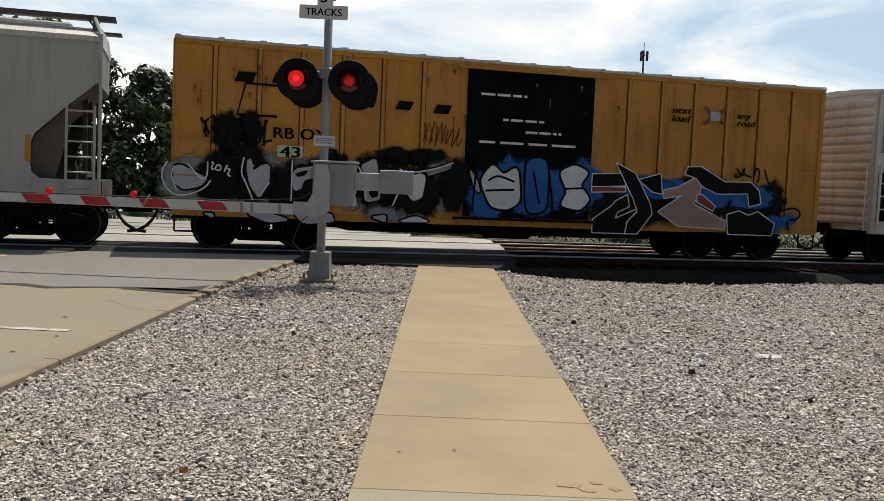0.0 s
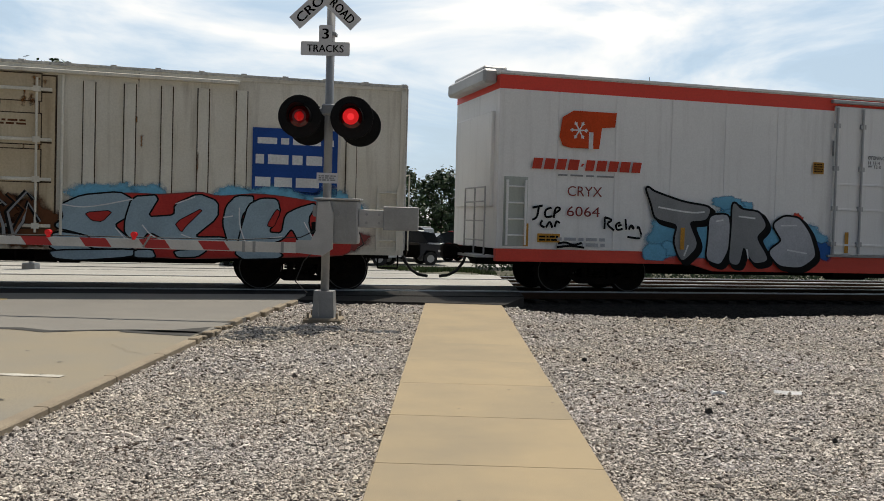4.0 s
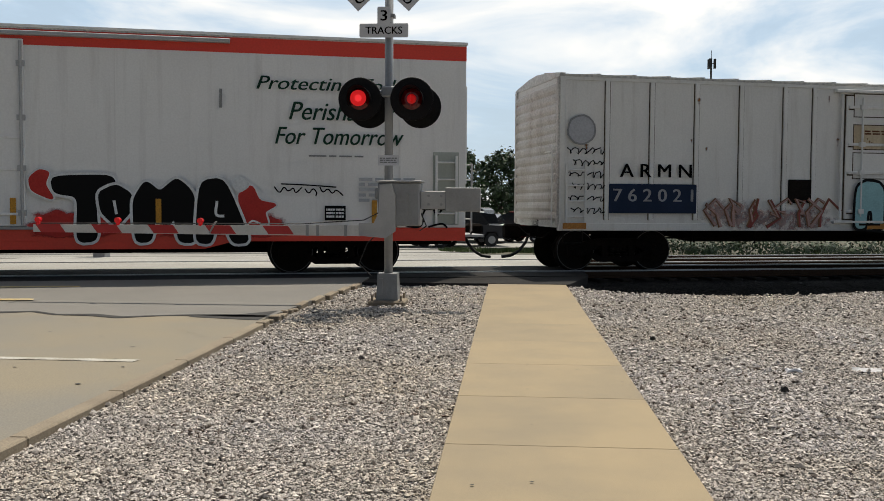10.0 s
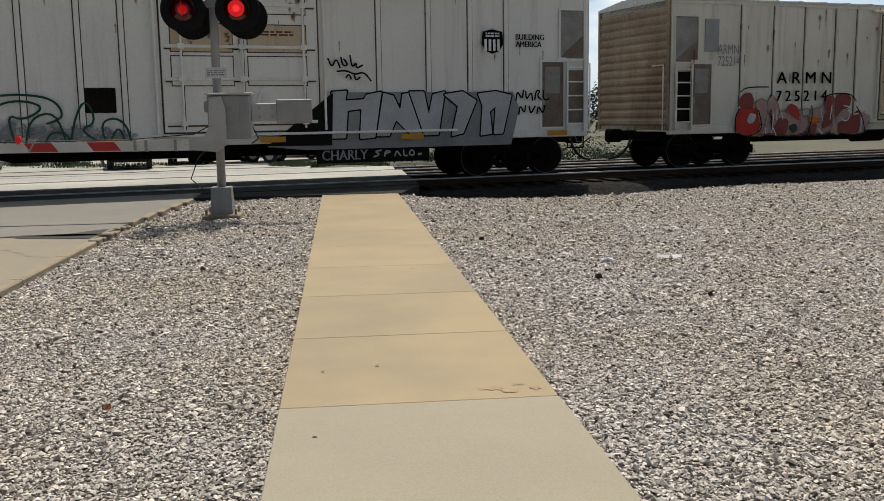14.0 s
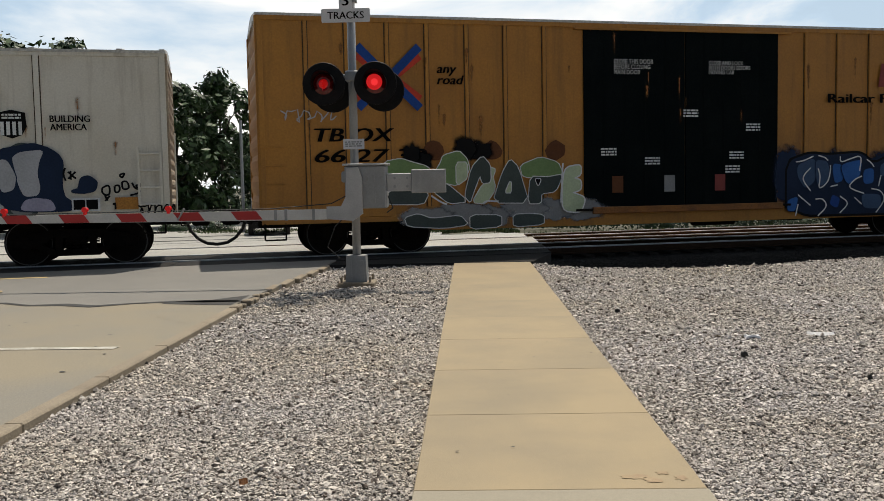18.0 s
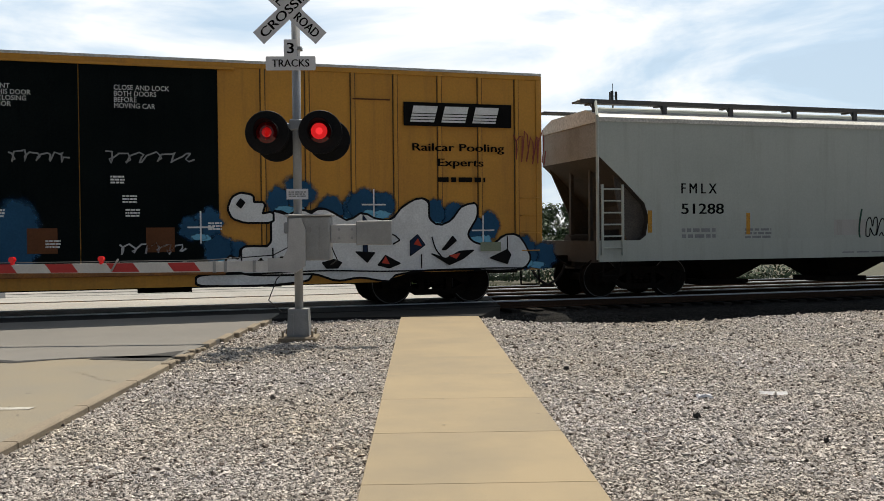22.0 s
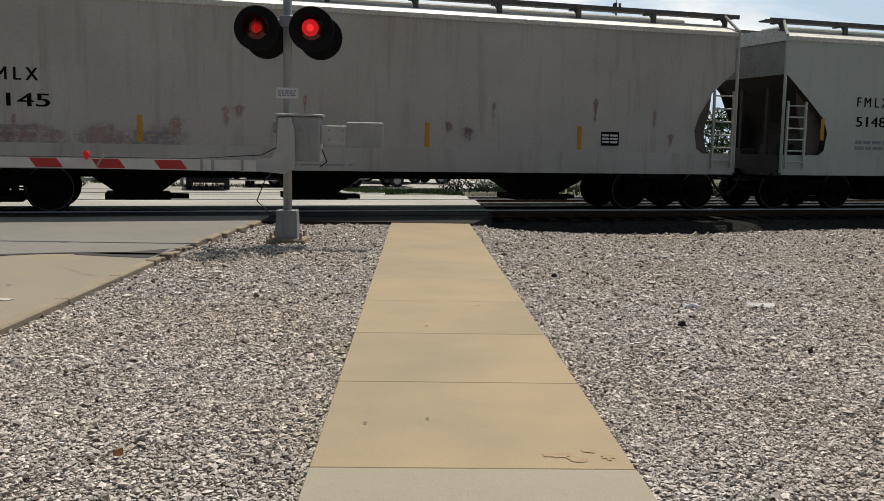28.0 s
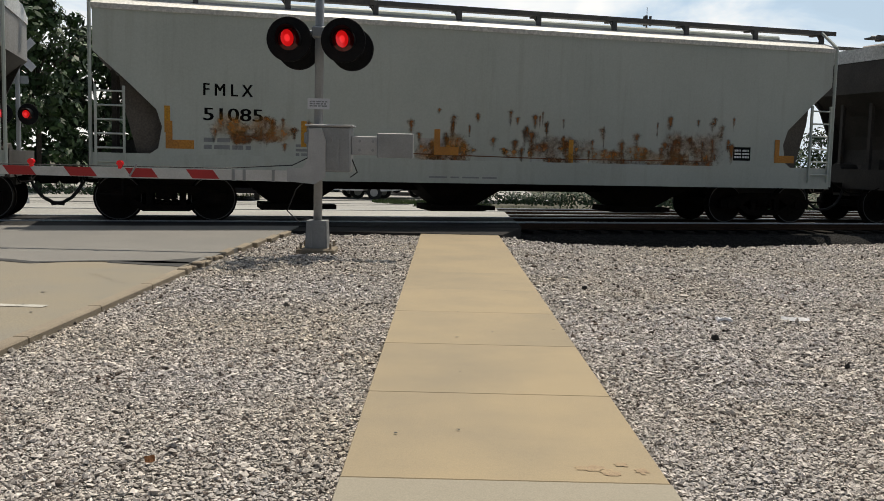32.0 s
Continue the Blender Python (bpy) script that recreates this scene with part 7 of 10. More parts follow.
# white reefer with the broken-stone letters and the bold black word
car, half, zt, zb = smooth_reefer("refrigerator_car", 55.2, 74.92, 4.68, 0.72, (8.05, 11.6), 2.5, "white refrigerator car with stone-letter graffiti and flames", 14)
cryo_marks(car, half, "6037", "FALM OUTH", "H 11-3\nW 11-0")
for k, (xa, xb, za, zc) in enumerate([(0.2, 2.5, 0.72, 1.2), (4.9, 6.2, 1.5, 2.15), (6.9, 8.1, 0.72, 1.5)]):
    cloud(car, xa - half, xb - half, za, zc, FRONT - 0.001, col("vermilion"), 73 + k, 4)


SLABS = (
    ("black", "black", [
        [(29, 1), (30, 52), (32, 85), (46, 101), (48, 68), (51, 102), (62, 79), (64, 81), (73, 87), (76, 65), (76, 1)],
        [(1, -1), (2, 16), (5, 30), (13, 33), (19, 27), (30, 32), (34, 10), (35, -2)],
        [(80, -2), (83, 19), (90, 35), (94, 10), (94, -2)],
]),
    ("pale_green", "silver", [
        [(33, 81), (38, 88), (39, 58), (33, 56)],
        [(39, 89), (45, 95), (46, 65), (40, 59)],
        [(49, 81), (53, 85), (54, 42), (49, 38)],
        [(54, 92), (61, 77), (59, 50), (55, 56)],
        [(60, 68), (64, 75), (65, 44), (60, 32)],
        [(66, 76), (71, 82), (73, 58), (67, 52)],
]),
    ("mint", "silver", [
        [(33, 52), (39, 55), (39, 38), (33, 35)],
        [(42, 42), (46, 48), (48, 31), (44, 18)],
        [(65, 42), (68, 48), (69, 36), (65, 32)],
        [(70, 45), (73, 52), (75, 42), (71, 35)],
        [(55, 50), (59, 45), (57, 32), (55, 35)],
]),
    ("teal", "silver", [
        [(33, 30), (41, 34), (42, 4), (36, 2)],
        [(50, 33), (56, 39), (56, 8), (50, 5)],
        [(61, 25), (67, 29), (67, 5), (62, 2)],
        [(68, 30), (75, 38), (75, 8), (68, 5)],
        [(43, 15), (49, 25), (49, 4), (44, 2)],
]),
    ("green_dark", "grey", [
        [(2, 4), (5, 25), (9, 15), (8, 2)],
        [(9, 15), (12, 29), (17, 25), (16, 4)],
        [(17, 8), (21, 25), (24, 17), (24, 4)],
        [(25, 14), (30, 25), (33, 11), (29, 1)],
        [(81, 5), (84, 18), (86, 4)],
        [(86, 18), (90, 29), (92, 8), (87, 2)],
]),
)
for k, (tone, rim, rings) in enumerate(SLABS):
    mural(car, 0.75 - half, 8.18 - half, 0.58, 2.13, FRONT - 0.006 - 0.004 * min(k, 1) - 0.0006 * k, rings, col(tone), col(rim), 0.016, 0.012, None, 0 if k == 0 else 1)
# the skull and the bony fingers
skull = blob_shape(6.55 - half, 1.62, 0.52, 0.46, random.Random(1), 22, 0.02)
jaw = [(6.28 - half, 1.3), (6.78 - half, 1.3), (6.72 - half, 0.98), (6.36 - half, 0.98)]
flat("graffiti_outline", *merged([(blob_shape(6.55 - half, 1.62, 0.58, 0.52, random.Random(1), 22, 0.02), [tuple(range(22))]), ([(6.2 - half, 1.3), (6.86 - half, 1.3), (6.8 - half, 0.92), (6.28 - half, 0.92)], [(0, 1, 2, 3)])]), FRONT - 0.010, col("black"), car)
flat("graffiti_fill", *merged([(skull, [tuple(range(22))]), (jaw, [(0, 1, 2, 3)])]), FRONT - 0.013, col("olive"), car)
flat("graffiti_shade", *merged([(blob_shape(cx - half, 1.38, 0.13, 0.11, random.Random(2), 12, 0.05), [tuple(range(12))]) for cx in (6.38, 6.72)] + [([(6.5 - half, 1.25), (6.6 - half, 1.25), (6.55 - half, 1.12)], [(0, 1, 2)])]), FRONT - 0.016, col("black"), car)
flat("graffiti_outline", *merged([stroke([(7.25 - half + 0.09 * k, 1.05), (7.3 - half + 0.1 * k, 1.45), (7.42 - half + 0.12 * k, 1.62 + 0.07 * k)], 0.06) for k in range(4)]), FRONT - 0.010, col("black"), car)
flat("graffiti_fill", *merged([stroke([(7.25 - half + 0.09 * k, 1.07), (7.3 - half + 0.1 * k, 1.44), (7.41 - half + 0.12 * k, 1.58 + 0.07 * k)], 0.03) for k in range(4)]), FRONT - 0.012, W, car)
cloud(car, 11.7 - half, 16.2 - half, 0.72, 1.3, FRONT - 0.001, col("red"), 77, 6)
SIDE_J = [
    [(9, 90), (34, 92), (34, 70), (26, 66), (27, 8), (19, 6), (20, 66), (10, 70)],
    [(28, 70), (35, 80), (41, 68), (41, 48), (35, 27), (29, 45)],
    [(43, 6), (42, 60), (47, 86), (53, 70), (60, 90), (67, 70), (68, 6), (61, 6), (59, 42), (55, 20), (51, 42), (49, 7)],
    [(68, 6), (70, 86), (80, 90), (91, 6), (84, 4), (81, 27), (76, 27), (74, 4)],
]
mural(car, 11.67 - half, 15.93 - half, 0.58, 1.97, FRONT - 0.010, SIDE_J, col("black"), W, 0.05, 0.03)
mural_lines(car, 11.67 - half, 15.93 - half, 0.58, 1.97, FRONT - 0.017, [
    [(34, 60), (35, 42)],
    [(77, 60), (76, 40), (80, 40)],
], 0.05, W)
SIDE_K = [
    [(0, 88), (4, 99), (8, 96), (6, 80), (10, 60), (1, 72)],
    [(86, 72), (92, 82), (95, 60), (103, 56), (97, 46), (99, 28), (92, 38), (88, 26)],
    [(84, 86), (87, 91), (90, 82), (86, 74)],
]
mural(car, 11.67 - half, 15.93 - half, 0.58, 1.97, FRONT - 0.008, SIDE_K, (col("red"), col("red"), W), W, 0.035)
mural_lines(car, 16.0 - half, 17.3 - half, 1.45, 1.8, FRONT - 0.001, [
    [(0, 70), (8, 30), (14, 75), (20, 40), (28, 70), (30, 30), (40, 68)],
    [(44, 60), (50, 30), (56, 66), (62, 40), (60, 20)],
    [(66, 70), (70, 36), (78, 66), (84, 30), (90, 60), (100, 24)],
    [(10, 85), (50, 80), (90, 70)],
], 0.025, col("black"))
mural_lines(car, 17.95 - half, 19.4 - half, 0.85, 1.7, FRONT - 0.001, [
    [(5, 55), (15, 95), (20, 30), (30, 70), (36, 40)],
    [(40, 90), (42, 20), (60, 60), (50, 80)],
    [(60, 30), (75, 85), (80, 25), (95, 70)],
    [(10, 20), (30, 10), (35, 30), (15, 32), (12, 18)],
    [(40, 12), (60, 8), (64, 30), (44, 30)],
    [(5, 48), (95, 52)],
    [(70, 10), (90, 20), (96, 8)],
], 0.04, col("black"))

RIBS_A = [1.01, 1.98, 2.97, 3.98, 4.99, 5.68, 10.28, 10.95, 12.01, 13.09, 13.9]
# white reefer with the long blue and grey piece
car, half, zt, zb = reefer("refrigerator_car", 76.85, 92.87, 4.05, 0.90, M["reefer_clean"], RIBS_A, (6.43, 9.56), (6.14, 12.67), 1.5, "white refrigerator car with aqua and grey-blue graffiti", 15, "R")
put = mark(car, half)
put("A R M N", 1.29, 2.86, 2.0, 2.27, K, fat=0.01)
nb = panel(car, "number_field", 1.05 - half, 2.98 - half, 1.22, 1.82, FRONT, col("navy"), "dark blue number panel")
put("7 6 2 0 2 1", 1.15, 2.9, 1.50, 1.76, col("silver"), fat=0.01, lift=0.003)


def emblem_shield(car, x, z):
    """A plain shield: dark outline, white field with upright dark bars and a dark head."""
    out = [(x - 0.23, z + 0.20), (x, z + 0.25), (x + 0.23, z + 0.20), (x + 0.25, z - 0.05), (x + 0.17, z - 0.20), (x, z - 0.26), (x - 0.17, z - 0.20), (x - 0.25, z - 0.05)]
    s = flat("emblem_shield", out, [tuple(range(8))], FRONT - 0.001, K, car, "dark shield emblem with white bars")
    for k in range(4):
        panel(s, "emblem_bar", x - 0.19 + 0.10 * k, x - 0.13 + 0.10 * k, z - 0.2, z + 0.04, FRONT - 0.003, W)
    bars(s, x - 0.16, x + 0.16, z + 0.08, z + 0.19, FRONT - 0.003, W, 2, 91)


def slogan(car, half, x, z):
    writing(car, "BUILDING", x - half, x + 0.68 - half, z + 0.15 - RZ, z + 0.27 - RZ, FRONT, K, fat=0.012)
    writing(car, "AMERICA", x - half, x + 0.62 - half, z - RZ, z + 0.12 - RZ, FRONT, K, fat=0.012)


emblem_shield(car, 13.62 - half, 3.06)
slogan(car, half, 14.15, 2.9)
flat("graffiti_outline", blob_shape(0.45 - half, 2.9, 0.31, 0.31, random.Random(3), 18, 0.03), [tuple(range(18))], FRONT, col("grey"), car)
flat("graffiti_fill", blob_shape(0.45 - half, 2.9, 0.27, 0.27, random.Random(3), 18, 0.03), [tuple(range(18))], FRONT - 0.002, col("silver"), car)
for k in range(6):
    scribble(car, 0.15 + 0.1 * (k % 2) - half, 0.95 - half, 2.4 - 0.24 * k, 2.55 - 0.24 * k, FRONT, col("black"), 92 + k, 0.022, 5)
cloud(car, 9.75 - half, 14.1 - half, 0.80, 1.95, FRONT - 0.001, col("steel_blue"), 100, 9)
cloud(car, 9.75 - half, 14.4 - half, 0.76, 1.5, FRONT - 0.003, col("grey"), 101, 8, "", 0.8)
SIDE_L = [
    [(2, 8), (3, 84), (10, 95), (20, 92), (24, 80), (24, 8), (17, 8), (16, 42), (11, 42), (10, 8)],
    [(28, 8), (27, 86), (36, 95), (46, 90), (49, 70), (42, 62), (50, 54), (50, 12), (40, 6)],
    [(53, 8), (54, 88), (66, 95), (76, 90), (77, 8), (69, 8), (69, 48), (62, 48), (61, 8)],
    [(80, 8), (80, 86), (88, 95), (97, 86), (98, 20), (92, 8)],
]
mural(car, 6.6 - half, 9.6 - half, 0.84, 1.97, -HALF - 0.105, SIDE_L, col("aqua"), col("black"), 0.06)
mural_lines(car, 6.6 - half, 9.6 - half, 0.84, 1.97, -HALF - 0.112, [
    [(36, 70), (40, 70)],
    [(36, 34), (42, 34)],
    [(5, 14), (22, 14)],
    [(30, 22), (46, 20)],
    [(56, 14), (74, 14)],
    [(82, 16), (96, 16)],
    [(88, 62), (92, 74), (86, 76)],
    [(6, 4), (30, -2), (60, 4), (96, -1)],
], 0.045, col("black"))
put = mark(car, half)
piece_wild(car, 9.85 - half, 14.1 - half, 0.76, 1.9, FRONT - 0.008, col("grey"), col("charcoal"), 411, 15, 0.10, None, col("steel_blue"), 0.06)
piece_wild(car, 9.85 - half, 14.1 - half, 0.76, 1.5, FRONT - 0.034, col("steel_blue"), col("charcoal"), 412, 13, 0.06, None, col("silver"), 0.05)
SIDE_M = [
    [(70, 44), (82, 52), (96, 62), (98, 54), (84, 42), (72, 34)],
    [(74, 16), (86, 22), (96, 4), (88, 0), (82, 10)],
    [(4, 8), (40, 10), (70, 8), (70, 2), (40, 4), (4, 2)],
]
mural(car, 9.78 - half, 14.5 - half, 0.72, 2.05, FRONT - 0.056, SIDE_M, col("charcoal"), col("charcoal"), 0.01)
mural_lines(car, 9.6 - half, 16.0 - half, 0.7, 2.3, FRONT - 0.058, [
    [(3, 64), (5, 86), (7, 72), (7, 86), (9, 70), (13, 72), (16, 90), (17, 76), (19, 80), (22, 77), (24, 83), (28, 87), (29, 73), (31, 83), (34, 73), (36, 97), (35, 73), (40, 85), (42, 73), (44, 86), (47, 78), (50, 90), (49, 74), (53, 76), (59, 90), (56, 74), (61, 62), (65, 82), (65, 66), (68, 87), (70, 74), (75, 79)],
    [(79, 71), (75, 66), (75, 56), (76, 46), (79, 44), (82, 52), (82, 65), (79, 71)],
    [(77, 60), (80, 62), (78, 52), (80, 52)],
    [(74, 38), (81, 38), (81, 23), (74, 23), (74, 38)],
    [(75, 31), (80, 31)],
    [(76, 81), (80, 85), (81, 79), (84, 81)],
    [(82, 67), (86, 69), (83, 58), (86, 58)],
    [(84, 42), (86, 46), (85, 34), (87, 29), (83, 21)],
    [(86, 63), (87, 46)],
], 0.034, col("black"))
cloud(car, 10.55 - half, 11.05 - half, 2.85, 3.2, FRONT - 0.001, M["rust"], 464, 3, "", 0.6)
block("grab_handle", 12.95 - half, 13.03 - half, -HALF - 0.05, -HALF, 3.18, 3.46, M["galv"], car)
piece_wild(car, 3.1 - half, 6.0 - half, 0.88, 1.6, FRONT - 0.003, col("dusty"), col("brown"), 102, 6, 0.05, None, col("maroon"), 0.035)
cloud(car, 3.1 - half, 6.0 - half, 0.86, 1.5, FRONT - 0.001, col("dusty"), 103, 5, "", 0.4)
block("battery_box", 5.1 - half, 5.7 - half, -HALF - 0.03, -HALF, 1.45, 1.95, M["under"], car, "dark battery box", 0.01)
for rx in (0.3, 7.2, 8.6, 12.3, 15.4):
    panel(car, "reflector", rx - half - 0.25, rx - half + 0.25, 0.90, 1.02, -HALF - 0.11, M["orange"], "faded orange reflector")
streaks(car, "rust_streak", -half + 0.5, half - 0.5, 1.8, 3.9, FRONT + 0.001, M["rust"], 10, 18, (0.012, 0.05), (0.1, 0.4))

# white reefer with the tall grey letters
car, half, zt, zb = reefer("refrigerator_car", 95.08, 110.5, 4.05, 0.90, M["reefer_clean"], [1.04, 1.94, 2.93, 3.89, 4.86, 5.61, 10.54, 11.62, 12.56, 13.4], (6.29, 9.27), (6.02, 12.22), 1.5, "white refrigerator car with tall grey letter graffiti", 16, "R")
put = mark(car, half)
put("A R M N", 1.14, 2.79, 2.05, 2.32, K, fat=0.01)
put("7 6 1 8 0 6", 1.09, 2.76, 1.60, 1.86, K, fat=0.015)
emblem_shield(car, 13.07 - half, 2.9)
slogan(car, half, 13.62, 2.83)
flat("graffiti_outline", [(8.2 - half, 0.8), (9.6 - half, 1.85), (13.55 - half, 1.85), (13.7 - half, 1.5), (13.5 - half, 0.72), (9.0 - half, 0.72)], [tuple(range(6))], FRONT - 0.001, col("grey"), car)
flat("graffiti_shade", [(8.2 - half, 0.82), (9.55 - half, 1.85), (9.5 - half, 0.8)], [(0, 1, 2)], FRONT - 0.014, col("black"), car)
SIDE_N = [
    [(23, 94), (29, 96), (28, 79), (36, 81), (37, 89), (43, 94), (40, 16), (34, 14), (35, 66), (29, 63), (28, 16), (22, 16)],
    [(44, 92), (48, 87), (51, 60), (52, 90), (56, 92), (61, 18), (56, 16), (49, 46), (46, 18), (41, 18)],
    [(55, 94), (61, 94), (63, 50), (65, 89), (70, 94), (67, 18), (61, 18)],
    [(70, 89), (78, 94), (84, 78), (78, 20), (73, 15), (76, 68)],
    [(85, 90), (93, 94), (100, 87), (96, 18), (92, 17), (93, 68), (90, 58), (91, 18), (86, 15), (87, 68)],
]
mural(car, 8.34 - half, 13.5 - half, 0.76, 1.92, FRONT - 0.006, SIDE_N, col("silver"), col("black"), 0.03, 0.008, None, 0)
mural_lines(car, 9.45 - half, 10.4 - half, 2.0, 2.65, FRONT - 0.001, [
    [(2, 80), (10, 50), (20, 82), (28, 50)],
    [(30, 84), (34, 56), (46, 60), (36, 78)],
    [(50, 90), (54, 50), (64, 70), (62, 48), (78, 60)],
    [(20, 40), (40, 44), (60, 30), (80, 40), (96, 10)],
    [(40, 20), (46, 34), (52, 16)],
    [(58, 30), (62, 12), (72, 24)],
], 0.035, col("black"))
mural_lines(car, 13.6 - half, 14.45 - half, 1.2, 1.95, FRONT - 0.001, [
    [(2, 60), (6, 90), (20, 62), (24, 92)],
    [(30, 88), (32, 60), (46, 88), (50, 60)],
    [(56, 62), (60, 90), (72, 88), (62, 74), (76, 62)],
    [(80, 90), (82, 60), (98, 66)],
    [(10, 20), (14, 50), (26, 22), (30, 48)],
    [(40, 46), (44, 20), (58, 46)],
    [(62, 22), (66, 48), (80, 20), (86, 48)],
], 0.035, col("black"))
writing(car, "CHARLY", 9.3 - half, 10.25 - half, 0.50, 0.70, -HALF - 0.02, col("silver"), fat=0.01, name="graffiti_tag")
mural_lines(car, 10.35 - half, 11.45 - half, 0.5, 0.72, -HALF - 0.02, [
    [(18, 80), (4, 70), (16, 40), (2, 20)],
    [(24, 20), (26, 80), (38, 60), (26, 50)],
    [(44, 20), (48, 80), (56, 20)],
    [(62, 80), (62, 20), (70, 24)],
    [(76, 70), (72, 30), (84, 24), (82, 70), (76, 74)],
    [(94, 40), (90, 30), (98, 28), (96, 44)],
], 0.03, col("silver"))
mural_lines(car, 3.07 - half, 5.73 - half, 0.76, 1.87, FRONT - 0.004, [
    [(4, 20), (2, 60), (10, 94), (30, 98), (50, 90), (56, 60), (44, 50)],
    [(10, 20), (8, 60), (16, 84), (32, 88), (44, 76), (30, 56), (20, 66), (24, 20)],
    [(30, 12), (34, 60), (50, 70), (56, 20)],
    [(58, 10), (62, 60), (70, 92), (76, 50), (64, 40), (80, 14)],
    [(40, 4), (46, 40), (60, 30), (52, 6)],
    [(82, 10), (78, 50), (88, 60), (96, 44), (98, 12)],
    [(84, 20), (90, 46), (94, 18)],
    [(14, 6), (20, 30), (28, 4)],
], 0.04, col("green_dark"))
cloud(car, 3.2 - half, 5.7 - half, 0.8, 1.4, FRONT - 0.002, col("grey"), 421, 4, "", 0.45)
piece_wild(car, 0.6 - half, 3.0 - half, 0.85, 1.5, FRONT - 0.003, col("silver"), col("black"), 112, 5, 0.05, None, None, 0.05)
block("skirt", 9.2 - half, 11.6 - half, -HALF - 0.015, -HALF + 0.05, 0.44, 0.86, M["under"], car)
block("battery_box", 4.85 - half, 5.45 - half, -HALF - 0.03, -HALF, 1.5, 1.95, M["under"], car, "dark battery box", 0.01)
for rx in (0.6, 3.0, 5.3, 8.3, 11.2, 14.6):
    panel(car, "reflector", rx - half - 0.25, rx - half + 0.25, 0.89, 1.0, -HALF - 0.112, M["reflector"], "yellow reflector")
streaks(car, "rust_streak", -half + 0.5, half - 0.5, 1.8, 3.9, FRONT + 0.001, M["rust"], 17, 18, (0.012, 0.04), (0.1, 0.4))

# white reefer with red and silver pieces
car, half, zt, zb = reefer("refrigerator_car", 112.7, 128.47, 4.0, 0.88, M["reefer"], [2.04, 3.02, 3.97, 4.95, 5.64, 10.04, 10.78, 11.70, 12.65, 13.54], (6.46, 9.36), (6.1, 12.1), 1.75, "soiled white refrigerator car with red and silver graffiti", 18, "L", leaf_paint=M["reefer_cream"], end_paint="reefer_end_brown")
put = mark(car, half)
put("A R M N", 3.08, 4.79, 2.05, 2.33, K, fat=0.01)
put("7 2 5 2 1 4", 3.06, 4.65, 1.62, 1.88, K, fat=0.015, lift=0.028)
put("ARMN\n725214", 1.30, 1.96, 2.46, 2.96, col("grey"))
emblem_shield(car, 13.1 - half, 2.62)
slogan(car, half, 13.74, 2.54)
cloud(car, 1.9 - half, 5.9 - half, 0.7, 1.5, FRONT - 0.002, col("dusty"), 478, 7, "", 0.8)
SIDE_O = [
    [(8, 24), (8, 47), (10, 61), (16, 66), (22, 60), (24, 39), (22, 16), (13, 14)],
    [(15, 40), (17, 55), (21, 51), (20, 40), (17, 34)],
    [(9, 73), (12, 88), (17, 91), (19, 78), (18, 63), (11, 65)],
    [(20, 72), (24, 81), (28, 74), (28, 56), (26, 33), (23, 34), (22, 60)],
    [(28, 74), (31, 88), (35, 70), (36, 53), (33, 41), (29, 56)],
    [(33, 26), (36, 44), (42, 40), (41, 16), (34, 14)],
    [(41, 61), (43, 71), (48, 63), (49, 39), (44, 52)],
    [(42, 28), (47, 33), (48, 21), (45, 16)],
    [(51, 57), (55, 62), (56, 50), (52, 48)],
    [(56, 43), (63, 42), (63, 35), (56, 35)],
    [(57, 29), (61, 32), (60, 14), (57, 14)],
    [(66, 82), (72, 85), (72, 61), (67, 55)],
    [(66, 46), (70, 67), (72, 33), (65, 22)],
    [(73, 85), (81, 89), (84, 81), (83, 63), (78, 60), (74, 42)],
    [(76, 33), (83, 38), (90, 59), (91, 31), (90, 13), (77, 13)],
]
mural(car, 1.5 - half, 6.2 - half, 0.6, 1.9, FRONT - 0.005, SIDE_O, tuple(col(c) for c in ("red", "silver", "maroon", "dusty", "dusty", "maroon", "red", "green_dark", "silver", "orange", "maroon", "maroon", "maroon", "maroon", "maroon")), col("umber"), 0.012, 0.006, None, 2)
mural_lines(car, 1.5 - half, 6.2 - half, 0.6, 1.9, FRONT - 0.026, [
    [(6, 30), (7, 56), (10, 67)],
    [(11, 94), (13, 98), (17, 91)],
    [(18, 94), (22, 96), (25, 86)],
    [(32, 53), (31, 18)],
    [(32, 26), (34, 11)],
    [(63, 62), (65, 37)],
    [(71, 67), (70, 40)],
    [(76, 42), (78, 45), (79, 36), (83, 38), (84, 54), (82, 57)],
    [(86, 49), (90, 50)],
    [(92, 43), (92, 16)],
    [(79, 66), (84, 63)],
    [(34, 62), (34, 41)],
    [(37, 55), (38, 42)],
    [(62, 23), (65, 13)],
    [(27, 27), (27, 15)],
], 0.026, W)
mural_lines(car, 1.5 - half, 6.2 - half, 0.6, 1.9, FRONT - 0.026, [
    [(8, 18), (7, 47), (10, 64)],
    [(22, 60), (25, 27), (21, 16)],
    [(29, 83), (30, 90)],
    [(30, 62), (31, 21)],
    [(57, 68), (58, 47), (55, 14)],
    [(88, 65), (93, 43), (95, 15)],
    [(67, 85), (72, 89), (84, 89), (88, 74)],
    [(10, 93), (14, 102), (28, 102)],
], 0.03, col("black"))
